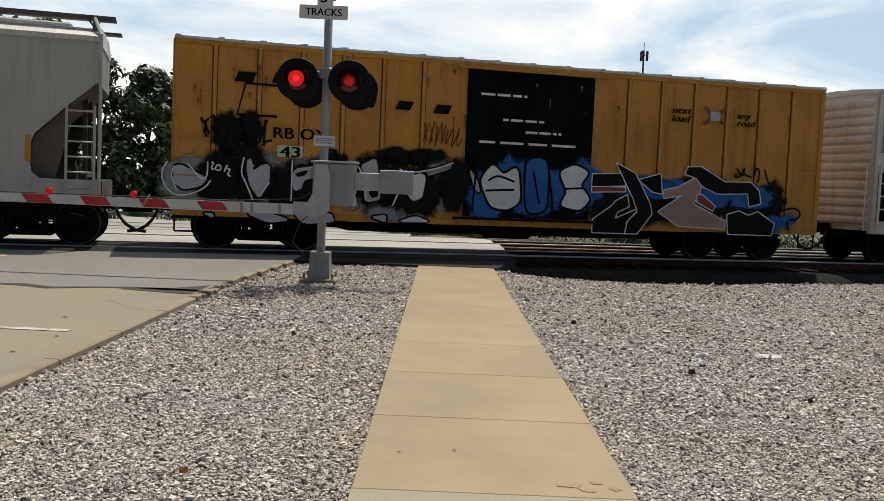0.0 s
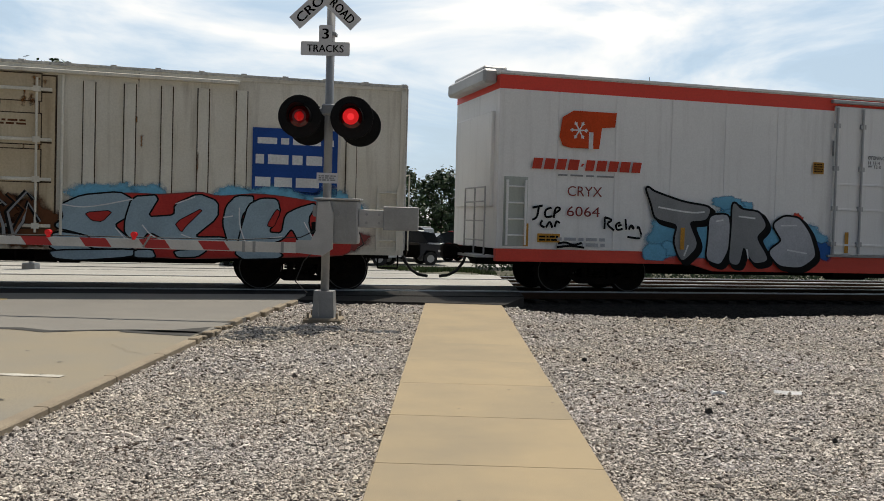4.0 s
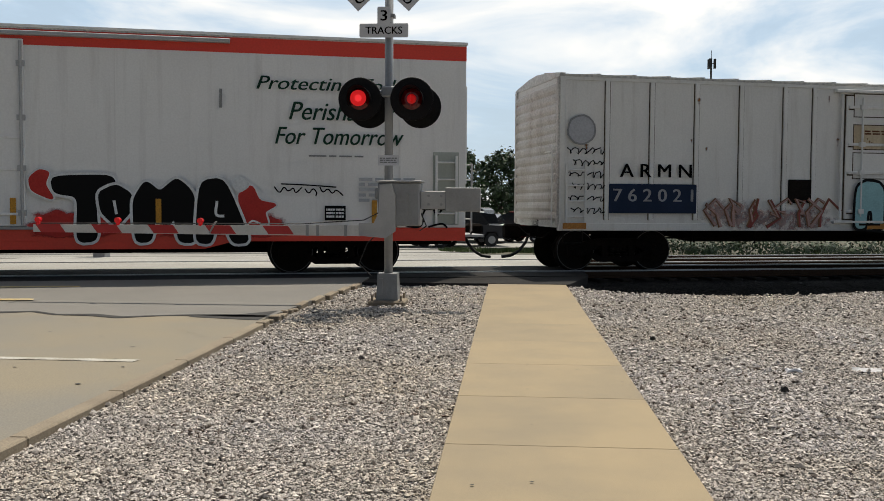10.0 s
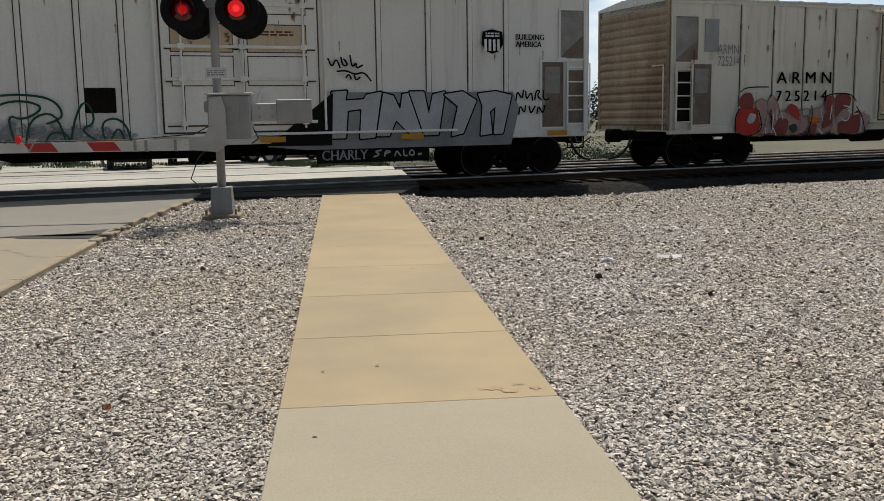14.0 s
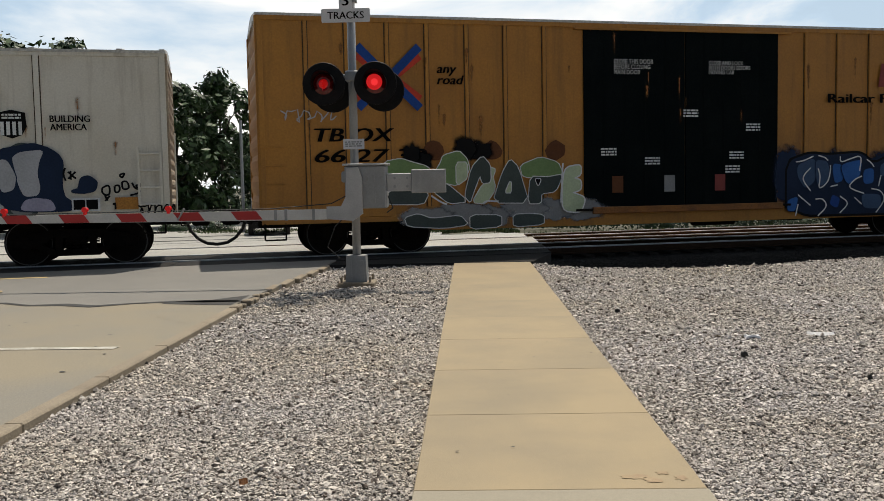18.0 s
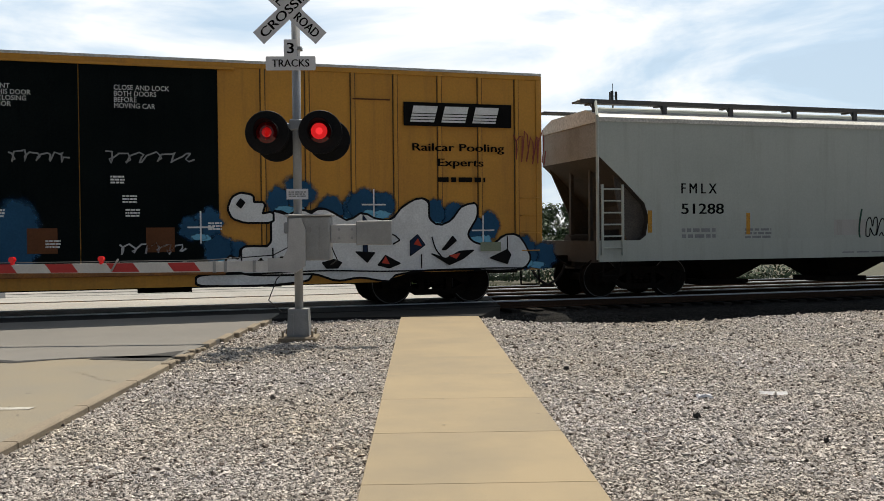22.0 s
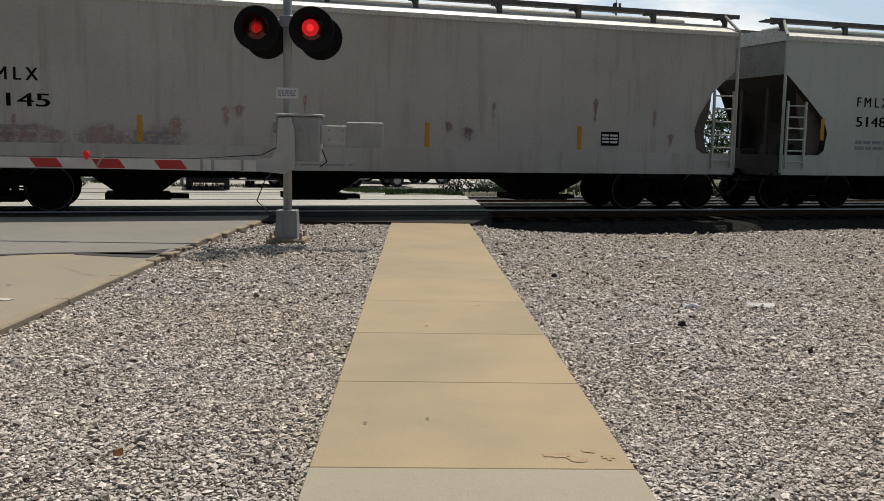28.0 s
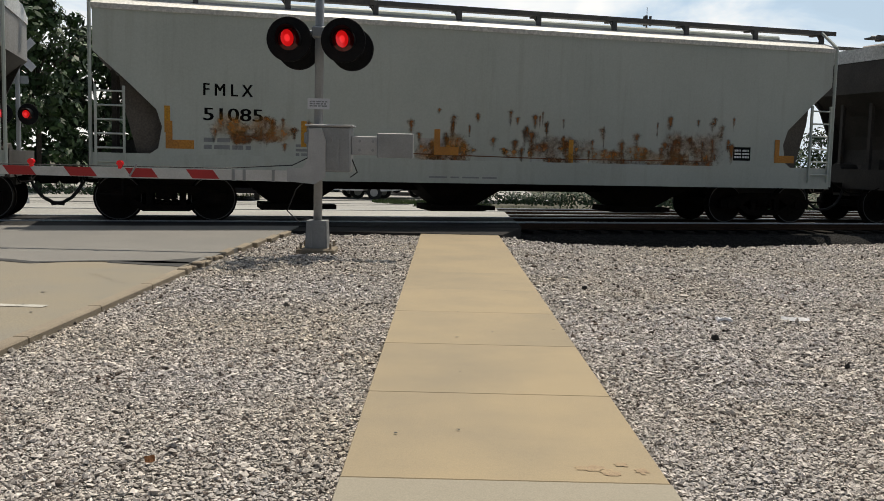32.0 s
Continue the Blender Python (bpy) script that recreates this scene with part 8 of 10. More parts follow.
SIDE_P = [
    [(8, 31), (9, 77), (19, 96), (31, 92), (36, 62), (33, 51), (26, 51), (22, 59), (21, 41), (30, 32), (38, 37), (36, 9), (26, 2), (12, 6)],
    [(36, 77), (44, 94), (53, 77), (55, 41), (49, 16), (41, 16), (39, 47)],
    [(56, 62), (61, 92), (72, 96), (79, 77), (78, 57), (71, 56), (70, 38), (80, 37), (79, 13), (65, 11), (58, 26)],
    [(81, 79), (86, 92), (93, 86), (93, 29), (87, 8), (82, 16), (86, 47)],
]
mural(car, 8.92 - half, 13.91 - half, 0.83, 2.32, FRONT - 0.006, SIDE_P, (col("silver"), col("grey"), col("silver"), col("grey")), col("charcoal"), 0.07, 0.03)
mural_lines(car, 8.92 - half, 13.91 - half, 0.83, 2.32, FRONT - 0.0125, [
    [(47, 61), (47, 26)],
    [(50, 58), (50, 27)],
    [(23, 53), (24, 27), (30, 22)],
], 0.09, col("navy"))
mural_lines(car, 8.92 - half, 13.91 - half, 0.83, 2.32, FRONT - 0.0125, [
    [(10, 38), (12, 72), (19, 88)],
    [(39, 72), (45, 87)],
    [(59, 66), (64, 87)],
    [(83, 75), (87, 86)],
    [(9, 33), (19, 38)],
    [(40, 41), (45, 44)],
], 0.035, W)
put = mark(car, half)
mural(car, 11.5 - half, 15.9 - half, 0.6, 2.4, FRONT - 0.016, [
    [(31, 86), (36, 88), (44, 92), (49, 88), (53, 82), (55, 74), (54, 50), (55, 38), (58, 33), (58, 25), (30, 27)],
    [(36, 79), (39, 84), (48, 86), (46, 75), (45, 63), (46, 48), (45, 41), (40, 40), (38, 51), (37, 66)],
    [(31, 77), (34, 76), (37, 60), (36, 47), (31, 44)],
    [(38, 26), (40, 36), (44, 38), (50, 36), (52, 25)],
    [(58, 44), (61, 46), (62, 57), (65, 59), (68, 53), (67, 45), (63, 43)],
], (col("navy"), col("silver"), col("silver"), col("lilac"), col("navy")), col("navy"), 0.02, 0.01, None, 2)
mural_lines(car, 11.5 - half, 15.9 - half, 0.6, 2.4, FRONT - 0.024, [
    [(70, 47), (73, 51), (73, 39), (70, 41), (70, 47)],
    [(78, 57), (77, 60), (79, 62), (79, 60), (78, 57)],
    [(75, 49), (77, 50), (77, 43), (75, 42), (75, 49)],
    [(78, 53), (80, 54), (81, 46), (78, 45), (78, 53)],
    [(82, 52), (83, 46), (85, 45), (85, 51)],
    [(85, 50), (83, 49), (86, 42), (81, 39)],
    [(57, 64), (60, 57)],
    [(60, 64), (57, 57)],
    [(58, 65), (58, 56)],
    [(56, 68), (55, 62), (56, 55)],
    [(71, 40), (72, 34)],
    [(73, 39), (71, 34)],
    [(74, 30), (75, 32), (75, 25)],
], 0.035, col("black"))
plate = panel(car, "test_panel", 14.05 - half, 14.54 - half, 1.03, 1.27, FRONT - 0.024, W, "black test panel in a white frame")
for k in range(2):
    panel(plate, "test_field", 14.08 + 0.22 * k - half, 14.28 + 0.22 * k - half, 1.06, 1.24, FRONT - 0.027, K)
panel(car, "reflector", 14.80 - half, 15.24 - half, 1.05, 1.27, FRONT - 0.020, M["orange"], "faded orange reflector")
panel(car, "yellow_label", 6.65 - half, 6.95 - half, 1.85, 2.1, FRONT, M["reflector"], "yellow label")
block("louvre_panel", 0.95 - half, 1.35 - half, -HALF - 0.02, -HALF, 2.75, 3.5, M["galv"], car, "grey louvred panel", 0.004)
streaks(car, "rust_streak", -half + 0.5, half - 0.5, 1.4, 3.9, FRONT + 0.001, M["rust"], 19, 40, (0.015, 0.06), (0.1, 0.6))
scribble(car, 15.2 - half, 15.9 - half, 0.9, 1.15, -HALF - 0.115, col("black"), 126, 0.03, 6)


def pooling_emblem(car, half, x0, x1, z0, z1):
    """Two bent arms, one red and one blue, crossed like an X."""
    for k, (cl, dx, dz) in enumerate((("crimson", 0.0, -0.17), ("deep_blue", 0.0, 0.0))):
        c = col(cl)
        mid, mz = (x0 + x1) / 2 - half, (z0 + z1) / 2 - RZ
        for s in (-1, 1):
            flat("emblem_arm", *stroke([(mid + s * 0.62, z1 - RZ + dz), (mid + s * 0.12, mz + 0.10 + dz * 0.4), (mid + s * 0.10, mz - 0.10 - dz * 0.4), (mid + s * 0.62, z0 - RZ - dz)], 0.17), FRONT - 0.002 * k, c, car)


RIBS_T = [0.91, 1.7, 2.5, 3.30, 4.12, 4.93, 5.77, 11.9, 12.72, 13.55, 14.35, 15.16, 15.98, 16.80, 17.4]
# soiled yellow boxcar with pale green letters
car, half, zt, zb = boxcar("boxcar", 130.15, 147.9, 4.75, 0.70, M["yellow_brown"], RIBS_T, [6.62, 8.95, 11.2], 2.2, "soiled orange-yellow boxcar with black doors and pale green graffiti", 20, 0.48, False)
put = mark(car, half)
pooling_emblem(car, half, 1.85, 3.2, 2.95, 4.15)
put("next\nload", 1.05, 1.5, 3.4, 3.78, col("umber"), lean=0.25, fat=0.015)
put("any\nroad", 3.5, 4.05, 3.42, 3.76, K, lean=0.25, fat=0.015)
put("TB OX", 1.05, 2.6, 2.30, 2.56, K, lean=0.2, fat=0.02)
put("66 27 39", 1.05, 3.25, 1.90, 2.15, K, lean=0.2, fat=0.02)
put("CLOSE THIS DOOR\nBEFORE CLOSING\nMAIN DOOR", 7.3, 8.2, 3.66, 3.97, W, lift=0.003)
put("CLOSE AND LOCK\nBOTH DOORS BEFORE\nMOVING CAR", 9.5, 10.5, 3.68, 3.96, W, lift=0.003)
for k, (x, z) in enumerate([(7.0, 2.1), (8.0, 1.9), (8.9, 2.9), (9.9, 1.7), (10.4, 2.6), (10.0, 2.0)]):
    bars(car, x - half, x + 0.35 - half, z - 0.18, z, FRONT - 0.003, W, 3, 130 + k)
put("Railcar Pooling Experts", 12.46, 16.63, 3.02, 3.28, K, fat=0.02)
for x in (13.75, 14.4, 15.05):
    flat("emblem_block", [(x - half, 3.4), (x + 0.48 - half, 3.4), (x + 0.56 - half, 3.92), (x + 0.08 - half, 3.92)], [(0, 1, 2, 3)], FRONT, col("maroon"), car, "dull red slanted block")
tagged(flat("graffiti_shade", *merged([(blob_shape(x - half, 2.05, 0.22, 0.2, random.Random(int(10 * x)), 12, 0.15), [tuple(range(12))]) for x in (3.4, 4.6, 6.0)]), FRONT, col("umber"), car), kind="stuff")
cloud(car, 3.0 - half, 6.75 - half, 0.5, 1.1, FRONT - 0.001, col("grey"), 131, 6)
cloud(car, 2.7 - half, 3.3 - half, 1.7, 2.2, FRONT - 0.002, col("black"), 475, 2)
cloud(car, 3.9 - half, 4.5 - half, 1.75, 2.3, FRONT - 0.002, col("black"), 476, 2)
SIDE_Q = [
    [(13, 64), (15, 81), (21, 84), (25, 80), (31, 75), (33, 64), (32, 50), (27, 55), (23, 64), (18, 64), (14, 59)],
    [(13, 58), (18, 64), (23, 64), (22, 53), (19, 51), (14, 53)],
    [(16, 48), (22, 51), (25, 59), (29, 54), (28, 49), (31, 45), (29, 34), (15, 35)],
    [(34, 70), (36, 79), (37, 87), (43, 92), (46, 83), (47, 71), (42, 54), (38, 57), (34, 58)],
    [(42, 79), (46, 79), (46, 62), (42, 54)],
    [(33, 48), (34, 56), (38, 56), (46, 36), (39, 34)],
    [(55, 73), (57, 71), (55, 56), (52, 54), (48, 35), (53, 33), (57, 49)],
    [(48, 74), (52, 86), (55, 76), (55, 57), (52, 56), (51, 66), (48, 44), (47, 35), (45, 42)],
    [(56, 34), (60, 68), (63, 82), (66, 73), (70, 33)],
    [(61, 45), (63, 58), (63, 45)],
    [(67, 75), (75, 84), (82, 78), (84, 65), (79, 61), (68, 62)],
    [(71, 62), (78, 61), (84, 64), (81, 45), (75, 43), (75, 32), (70, 32)],
    [(73, 59), (75, 59), (74, 52)],
    [(22, 19), (27, 23), (32, 17), (43, 20), (46, 10), (37, 7), (23, 10)],
    [(47, 20), (59, 19), (59, 7), (47, 5)],
    [(64, 19), (70, 20), (76, 18), (76, 8), (64, 6)],
]
mural(car, 1.6 - half, 7.0 - half, 0.4, 2.2, FRONT - 0.006, SIDE_Q, tuple(col(c) for c in ("leaf_green", "pale_green", "charcoal", "leaf_green", "pale_green", "charcoal", "pale_green", "charcoal", "charcoal", "pale_green", "leaf_green", "charcoal", "black", "charcoal", "charcoal", "charcoal")), W, 0.018, 0.006, None, 1)
mural(car, 1.83 - half, 6.82 - half, 0.55, 2.05, FRONT - 0.030, [
    [(87, 75), (94, 79), (94, 67), (90, 61), (94, 58), (94, 46), (89, 42), (96, 34), (94, 15), (86, 18)],
], col("pale_green"), W, 0.028, 0.012)
mural_lines(car, 1.6 - half, 7.0 - half, 0.4, 2.2, FRONT - 0.034, [
    [(12, 34), (12, 47), (15, 47)],
    [(32, 43), (36, 35), (38, 33)],
    [(84, 77), (83, 32)],
    [(52, 33), (53, 36), (58, 35)],
], 0.035, W)
cloud(car, 11.2 - half, 16.4 - half, 0.55, 1.95, FRONT - 0.001, col("navy"), 133, 9)
mural(car, 11.0 - half, 17.3 - half, 0.4, 2.1, FRONT - 0.004, [
    [(7, 79), (16, 89), (23, 86), (37, 89), (42, 73), (48, 83), (57, 86), (72, 86), (72, 67), (69, 54), (79, 38), (83, 43), (98, 48), (99, 15), (58, 10), (7, 11)],
], col("navy"), col("black"), 0.05, 0.02, None, 1)
SIDE_R = [
    [(11, 75), (18, 84), (18, 54), (14, 44), (11, 61)],
    [(25, 76), (30, 73), (29, 53), (26, 51)],
    [(38, 67), (42, 69), (42, 50), (38, 49)],
    [(58, 75), (68, 73), (68, 55), (59, 56)],
    [(18, 81), (23, 79), (24, 53), (19, 46)],
    [(45, 73), (48, 78), (49, 64), (45, 58)],
    [(48, 47), (54, 47), (52, 26), (46, 19)],
    [(7, 29), (11, 34), (10, 16), (7, 16)],
    [(25, 35), (28, 30), (27, 18), (24, 23)],
    [(37, 35), (45, 34), (45, 16), (38, 17)],
    [(58, 42), (63, 26), (60, 15), (58, 18)],
    [(28, 74), (37, 81), (36, 58), (31, 48)],
    [(68, 80), (71, 83), (71, 70), (68, 67)],
]
mural(car, 11.0 - half, 17.3 - half, 0.4, 2.1, FRONT - 0.007, SIDE_R, (col("slate"), col("blue"), col("blue"), col("deep_blue"), col("slate"), col("slate"), col("navy"), col("blue"), col("deep_blue"), col("slate")), col("navy"), 0.02, 0.012, None, 2)
mural_lines(car, 11.0 - half, 17.3 - half, 0.4, 2.1, FRONT - 0.0255, [
    [(10, 79), (13, 80), (17, 86)],
    [(16, 71), (12, 58), (16, 41)],
    [(19, 87), (22, 84), (23, 80)],
    [(19, 70), (20, 59), (19, 42), (23, 51), (24, 66), (24, 74)],
    [(28, 86), (28, 77), (32, 82), (37, 87), (36, 66)],
    [(39, 81), (41, 76), (42, 71)],
    [(37, 59), (34, 55), (31, 44), (38, 36)],
    [(24, 46), (27, 48)],
    [(49, 82), (48, 64), (52, 68), (56, 59), (55, 42), (54, 29), (48, 15)],
    [(51, 52), (55, 52)],
    [(51, 48), (55, 48)],
    [(45, 60), (44, 45)],
    [(41, 42), (45, 40), (47, 27), (43, 10)],
    [(58, 84), (59, 78), (62, 79)],
    [(72, 86), (72, 70), (69, 65), (68, 53)],
], 0.03, W)
mural_lines(car, 11.0 - half, 17.3 - half, 0.4, 2.1, FRONT - 0.0255, [
    [(58, 51), (59, 39), (64, 25), (61, 10)],
    [(63, 27), (59, 13)],
    [(71, 45), (79, 36), (75, 22)],
    [(11, 36), (16, 22)],
    [(11, 24), (10, 9)],
    [(18, 30), (21, 31), (23, 20), (19, 8)],
    [(28, 33), (32, 24), (28, 11)],
    [(34, 31), (37, 22)],
    [(84, 52), (84, 16)],
    [(86, 51), (85, 16)],
    [(89, 48), (90, 27)],
    [(93, 45), (95, 40), (94, 28), (92, 25)],
], 0.03, W)
panel(car, "test_panel", 15.75 - half, 16.05 - half, 1.36, 1.62, FRONT - 0.004, col("black"), "black test panel")
mural_lines(car, 16.25 - half, 17.25 - half, 0.95, 1.95, FRONT - 0.004, [
    [(2, 96), (4, 70), (16, 94), (18, 70)],
    [(24, 94), (26, 72), (38, 92), (40, 70)],
    [(46, 94), (60, 90), (48, 82), (62, 74)],
    [(68, 94), (84, 92), (70, 82), (86, 72)],
    [(6, 62), (10, 46), (22, 60), (26, 44)],
    [(34, 60), (36, 46), (50, 60)],
    [(58, 60), (60, 46), (78, 58)],
    [(14, 40), (8, 4)],
    [(30, 40), (26, 6)],
    [(48, 38), (58, 14), (70, 40)],
], 0.05, col("aqua"))
scribble(car, 0.4 - half, 1.5 - half, 2.6, 2.9, FRONT - 0.003, col("silver"), 136, 0.025, 5)
block("door_shelf", 6.8 - half, 11.3 - half, -HALF - 0.10, -HALF, 0.72, 0.86, M["rust"], car, "rusty lower door track", 0.01)
for k in range(3):
    panel(car, "door_plate", 7.25 + 1.2 * k - half, 7.5 + 1.2 * k - half, 1.15, 1.5, FRONT - 0.003, col(("umber", "grey", "maroon")[k]))
streaks(car, "rust_streak", -half + 0.5, half - 0.5, 2.0, 4.5, FRONT + 0.001, M["rust"], 21, 24, (0.012, 0.05), (0.2, 0.8))

# bright yellow boxcar with big white letters
car, half, zt, zb = boxcar("boxcar", 149.9, 167.6, 4.76, 0.70, M["yellow_car"], [1.52, 2.3, 2.98, 3.82, 4.62, 5.49, 12.03, 12.87, 13.76, 14.61, 15.52, 16.37, 17.17], [6.34, 8.78, 11.21], 2.15, "bright yellow boxcar with black doors and white graffiti", 22, 0.50, False)
put = mark(car, half)
pooling_emblem(car, half, 1.62, 2.96, 3.05, 4.08)
put("next\nload", 0.79, 1.40, 3.33, 3.67, K, lean=0.25, fat=0.02)
put("any\nroad", 3.15, 3.71, 3.38, 3.72, K, lean=0.25, fat=0.02)
put("TB OX", 1.56, 2.94, 2.38, 2.62, K, lean=0.2, fat=0.02)
put("6 66 99 5", 1.11, 3.34, 1.88, 2.12, K, lean=0.2, fat=0.02, lift=0.004)
put("IMPORTANT\nCLOSE THIS DOOR\nBEFORE CLOSING\nMAIN DOOR", 7.03, 8.0, 3.78, 4.18, W, lift=0.003)
put("CLOSE AND LOCK\nBOTH DOORS\nBEFORE\nMOVING CAR", 9.38, 10.34, 3.8, 4.22, W, lift=0.003)
field = panel(car, "brand_panel", 14.77 - half, 17.05 - half, 3.58, 4.05, FRONT, M["letter"], "black brand panel with white bars")
for k, x in enumerate((14.9, 15.55, 16.2)):
    flat("brand_bar", [(x - half, 3.66), (x + 0.5 - half, 3.66), (x + 0.58 - half, 3.98), (x + 0.08 - half, 3.98)], [(0, 1, 2, 3)], FRONT - 0.003, W, field)
for k in range(3):
    panel(field, "brand_line", 14.9 - half, 16.95 - half, 3.70 + 0.06 * k, 3.715 + 0.06 * k, FRONT - 0.005, M["letter"])
put("Railcar Pooling", 14.95, 16.88, 3.08, 3.28, K, fat=0.012)
put("Experts", 15.48, 16.43, 2.78, 2.98, K, fat=0.012)
bars(car, 15.47 - half, 16.47 - half, 2.44, 2.60, FRONT, K, 1, 141)
for k, (x, z) in enumerate([(7.2, 2.2), (7.3, 1.95), (9.5, 2.2), (9.55, 1.95), (9.3, 2.55), (11.0, 1.7), (8.2, 1.4)]):
    bars(car, x - half, x + 0.25 - half, z - 0.16, z, FRONT - 0.003, W, 3, 142 + k)
scribble(car, 7.6 - half, 8.6 - half, 2.75, 3.0, FRONT - 0.003, col("grey"), 150, 0.03, 5)
scribble(car, 9.2 - half, 10.8 - half, 2.75, 3.0, FRONT - 0.003, col("grey"), 151, 0.03, 6)
scribble(car, 9.4 - half, 10.6 - half, 1.1, 1.35, FRONT - 0.003, col("silver"), 152, 0.03, 6)
cloud(car, 2.6 - half, 7.9 - half, 0.7, 2.4, FRONT - 0.001, col("dull_blue"), 153, 8)
cloud(car, 0.3 - half, 1.2 - half, 0.9, 2.0, FRONT - 0.001, col("dull_blue"), 154, 3)
mural(car, 0.4 - half, 7.6 - half, 0.4, 2.4, FRONT - 0.004, [
    [(-1, 21), (2, 24), (6, 23), (12, 22), (13, 42), (15, 42), (16, 77), (19, 77), (19, 65), (17, 49), (20, 47), (23, 47), (23, 73), (23, 86), (27, 86), (28, 75), (30, 69), (28, 57), (30, 51), (35, 51), (36, 39), (35, 21), (38, 19), (38, 11), (0, 14)],
    [(6, 33), (6, 42), (9, 45), (11, 40), (12, 22), (9, 22), (6, 24)],
    [(13, 69), (15, 70), (15, 53), (13, 52)],
    [(20, 69), (22, 69), (22, 51), (20, 51)],
    [(29, 58), (30, 67), (31, 69), (33, 56), (31, 54)],
    [(15, 31), (15, 40), (19, 43), (21, 40), (18, 31), (16, 27)],
], (W, W, W, W, W, col("crimson")), col("black"), 0.03, 0.005, None, 1)
mural_lines(car, 0.4 - half, 7.6 - half, 0.4, 2.4, FRONT - 0.038, [
    [(16, 69), (18, 61), (15, 48)],
    [(26, 39), (27, 29), (30, 14)],
    [(28, 35), (30, 25), (32, 13)],
    [(28, 46), (33, 46)],
    [(28, 38), (34, 37)],
    [(5, 27), (7, 17), (10, 13)],
    [(10, 24), (13, 22), (14, 17), (19, 20)],
    [(24, 24), (24, 21), (25, 21)],
    [(19, 75), (20, 59), (22, 51)],
    [(16, 27), (20, 38)],
], 0.026, col("black"))
SIDE_S = [
    [(18, 11), (18, 25), (23, 20), (24, 40), (26, 38), (34, 39), (35, 21), (38, 19), (52, 18), (66, 18), (82, 16), (91, 15), (92, 7), (66, 7), (56, 3), (40, 5), (38, 9)],
    [(38, 65), (40, 72), (43, 71), (45, 63), (44, 51), (46, 41), (42, 37), (46, 34), (44, 23), (40, 22), (36, 35), (39, 40)],
    [(46, 53), (47, 61), (50, 62), (50, 41), (51, 32), (51, 20), (46, 19), (46, 30)],
    [(51, 75), (55, 81), (57, 74), (57, 55), (62, 61), (63, 52), (68, 50), (66, 33), (68, 31), (64, 29), (60, 21), (56, 16), (54, 32), (52, 18), (51, 34)],
    [(64, 73), (68, 69), (69, 56), (71, 50), (72, 69), (74, 68), (75, 50), (74, 69), (77, 81), (78, 74), (79, 57), (77, 33), (73, 20), (70, 26), (68, 33), (69, 47)],
    [(79, 64), (82, 76), (82, 52), (82, 18), (78, 18), (79, 32)],
    [(83, 54), (87, 61), (90, 54), (89, 34), (85, 32), (83, 40)],
    [(90, 47), (93, 44), (92, 34), (90, 33)],
]
mural(car, 0.4 - half, 7.6 - half, 0.4, 2.4, FRONT - 0.010, SIDE_S, W, col("black"), 0.03, 0.005, None, 1)
SIDE_T = [
    [(63, 69), (64, 61), (68, 53), (64, 56)],
    [(54, 32), (59, 33), (56, 17)],
    [(60, 22), (63, 30), (64, 25), (67, 24), (65, 20)],
    [(26, 37), (28, 32), (27, 28)],
    [(35, 32), (40, 23), (36, 21)],
    [(44, 40), (46, 53), (47, 51), (46, 39)],
    [(46, 11), (52, 15), (51, 7)],
    [(77, 20), (78, 30), (79, 29), (78, 20)],
    [(85, 28), (89, 31), (90, 22), (88, 21)],
]
mural(car, 0.4 - half, 7.6 - half, 0.4, 2.4, FRONT - 0.024, SIDE_T, col("crimson"), col("black"), 0.02, 0.003, None, 0)
mural_lines(car, 0.4 - half, 7.6 - half, 0.4, 2.4, FRONT - 0.037, [
    [(53, 41), (53, 48), (54, 48), (54, 43)],
    [(39, 52), (45, 51)],
    [(40, 42), (41, 39)],
    [(59, 41), (62, 48), (68, 49)],
    [(71, 35), (74, 38), (73, 29)],
    [(75, 50), (76, 42)],
    [(28, 29), (30, 12)],
    [(30, 31), (32, 12)],
    [(38, 14), (40, 5)],
    [(40, 14), (41, 5)],
    [(56, 13), (58, 5), (62, 14), (65, 14), (68, 7), (73, 14)],
    [(73, 6), (76, 12), (78, 6), (83, 13), (87, 5)],
    [(35, 18), (52, 16), (90, 15)],
    [(83, 43), (89, 43)],
    [(83, 30), (84, 25), (86, 27)],
], 0.026, col("black"))
SIDE_U = [
    [(4, 14), (12, 16), (33, 15), (32, 9), (23, 6), (12, 6), (4, 7)],
    [(15, 41), (23, 40), (23, 73), (25, 75), (26, 66), (29, 74), (33, 75), (32, 59), (29, 46), (33, 53), (33, 36), (39, 38), (34, 60), (35, 78), (38, 74), (43, 63), (47, 73), (50, 66), (55, 64), (58, 78), (62, 86), (65, 86), (65, 66), (68, 58), (72, 64), (75, 79), (79, 82), (79, 69), (76, 52), (77, 44), (80, 39), (85, 41), (87, 49), (91, 50), (93, 41), (95, 26), (93, 16), (86, 15), (75, 17), (64, 17), (55, 13), (54, 6), (46, 12), (40, 8), (34, 16), (27, 15), (16, 16), (11, 25), (12, 33), (15, 27)],
    [(13, 69), (12, 77), (13, 87), (15, 91), (18, 89), (18, 82), (21, 82), (20, 71), (23, 73), (23, 65), (16, 65)],
]
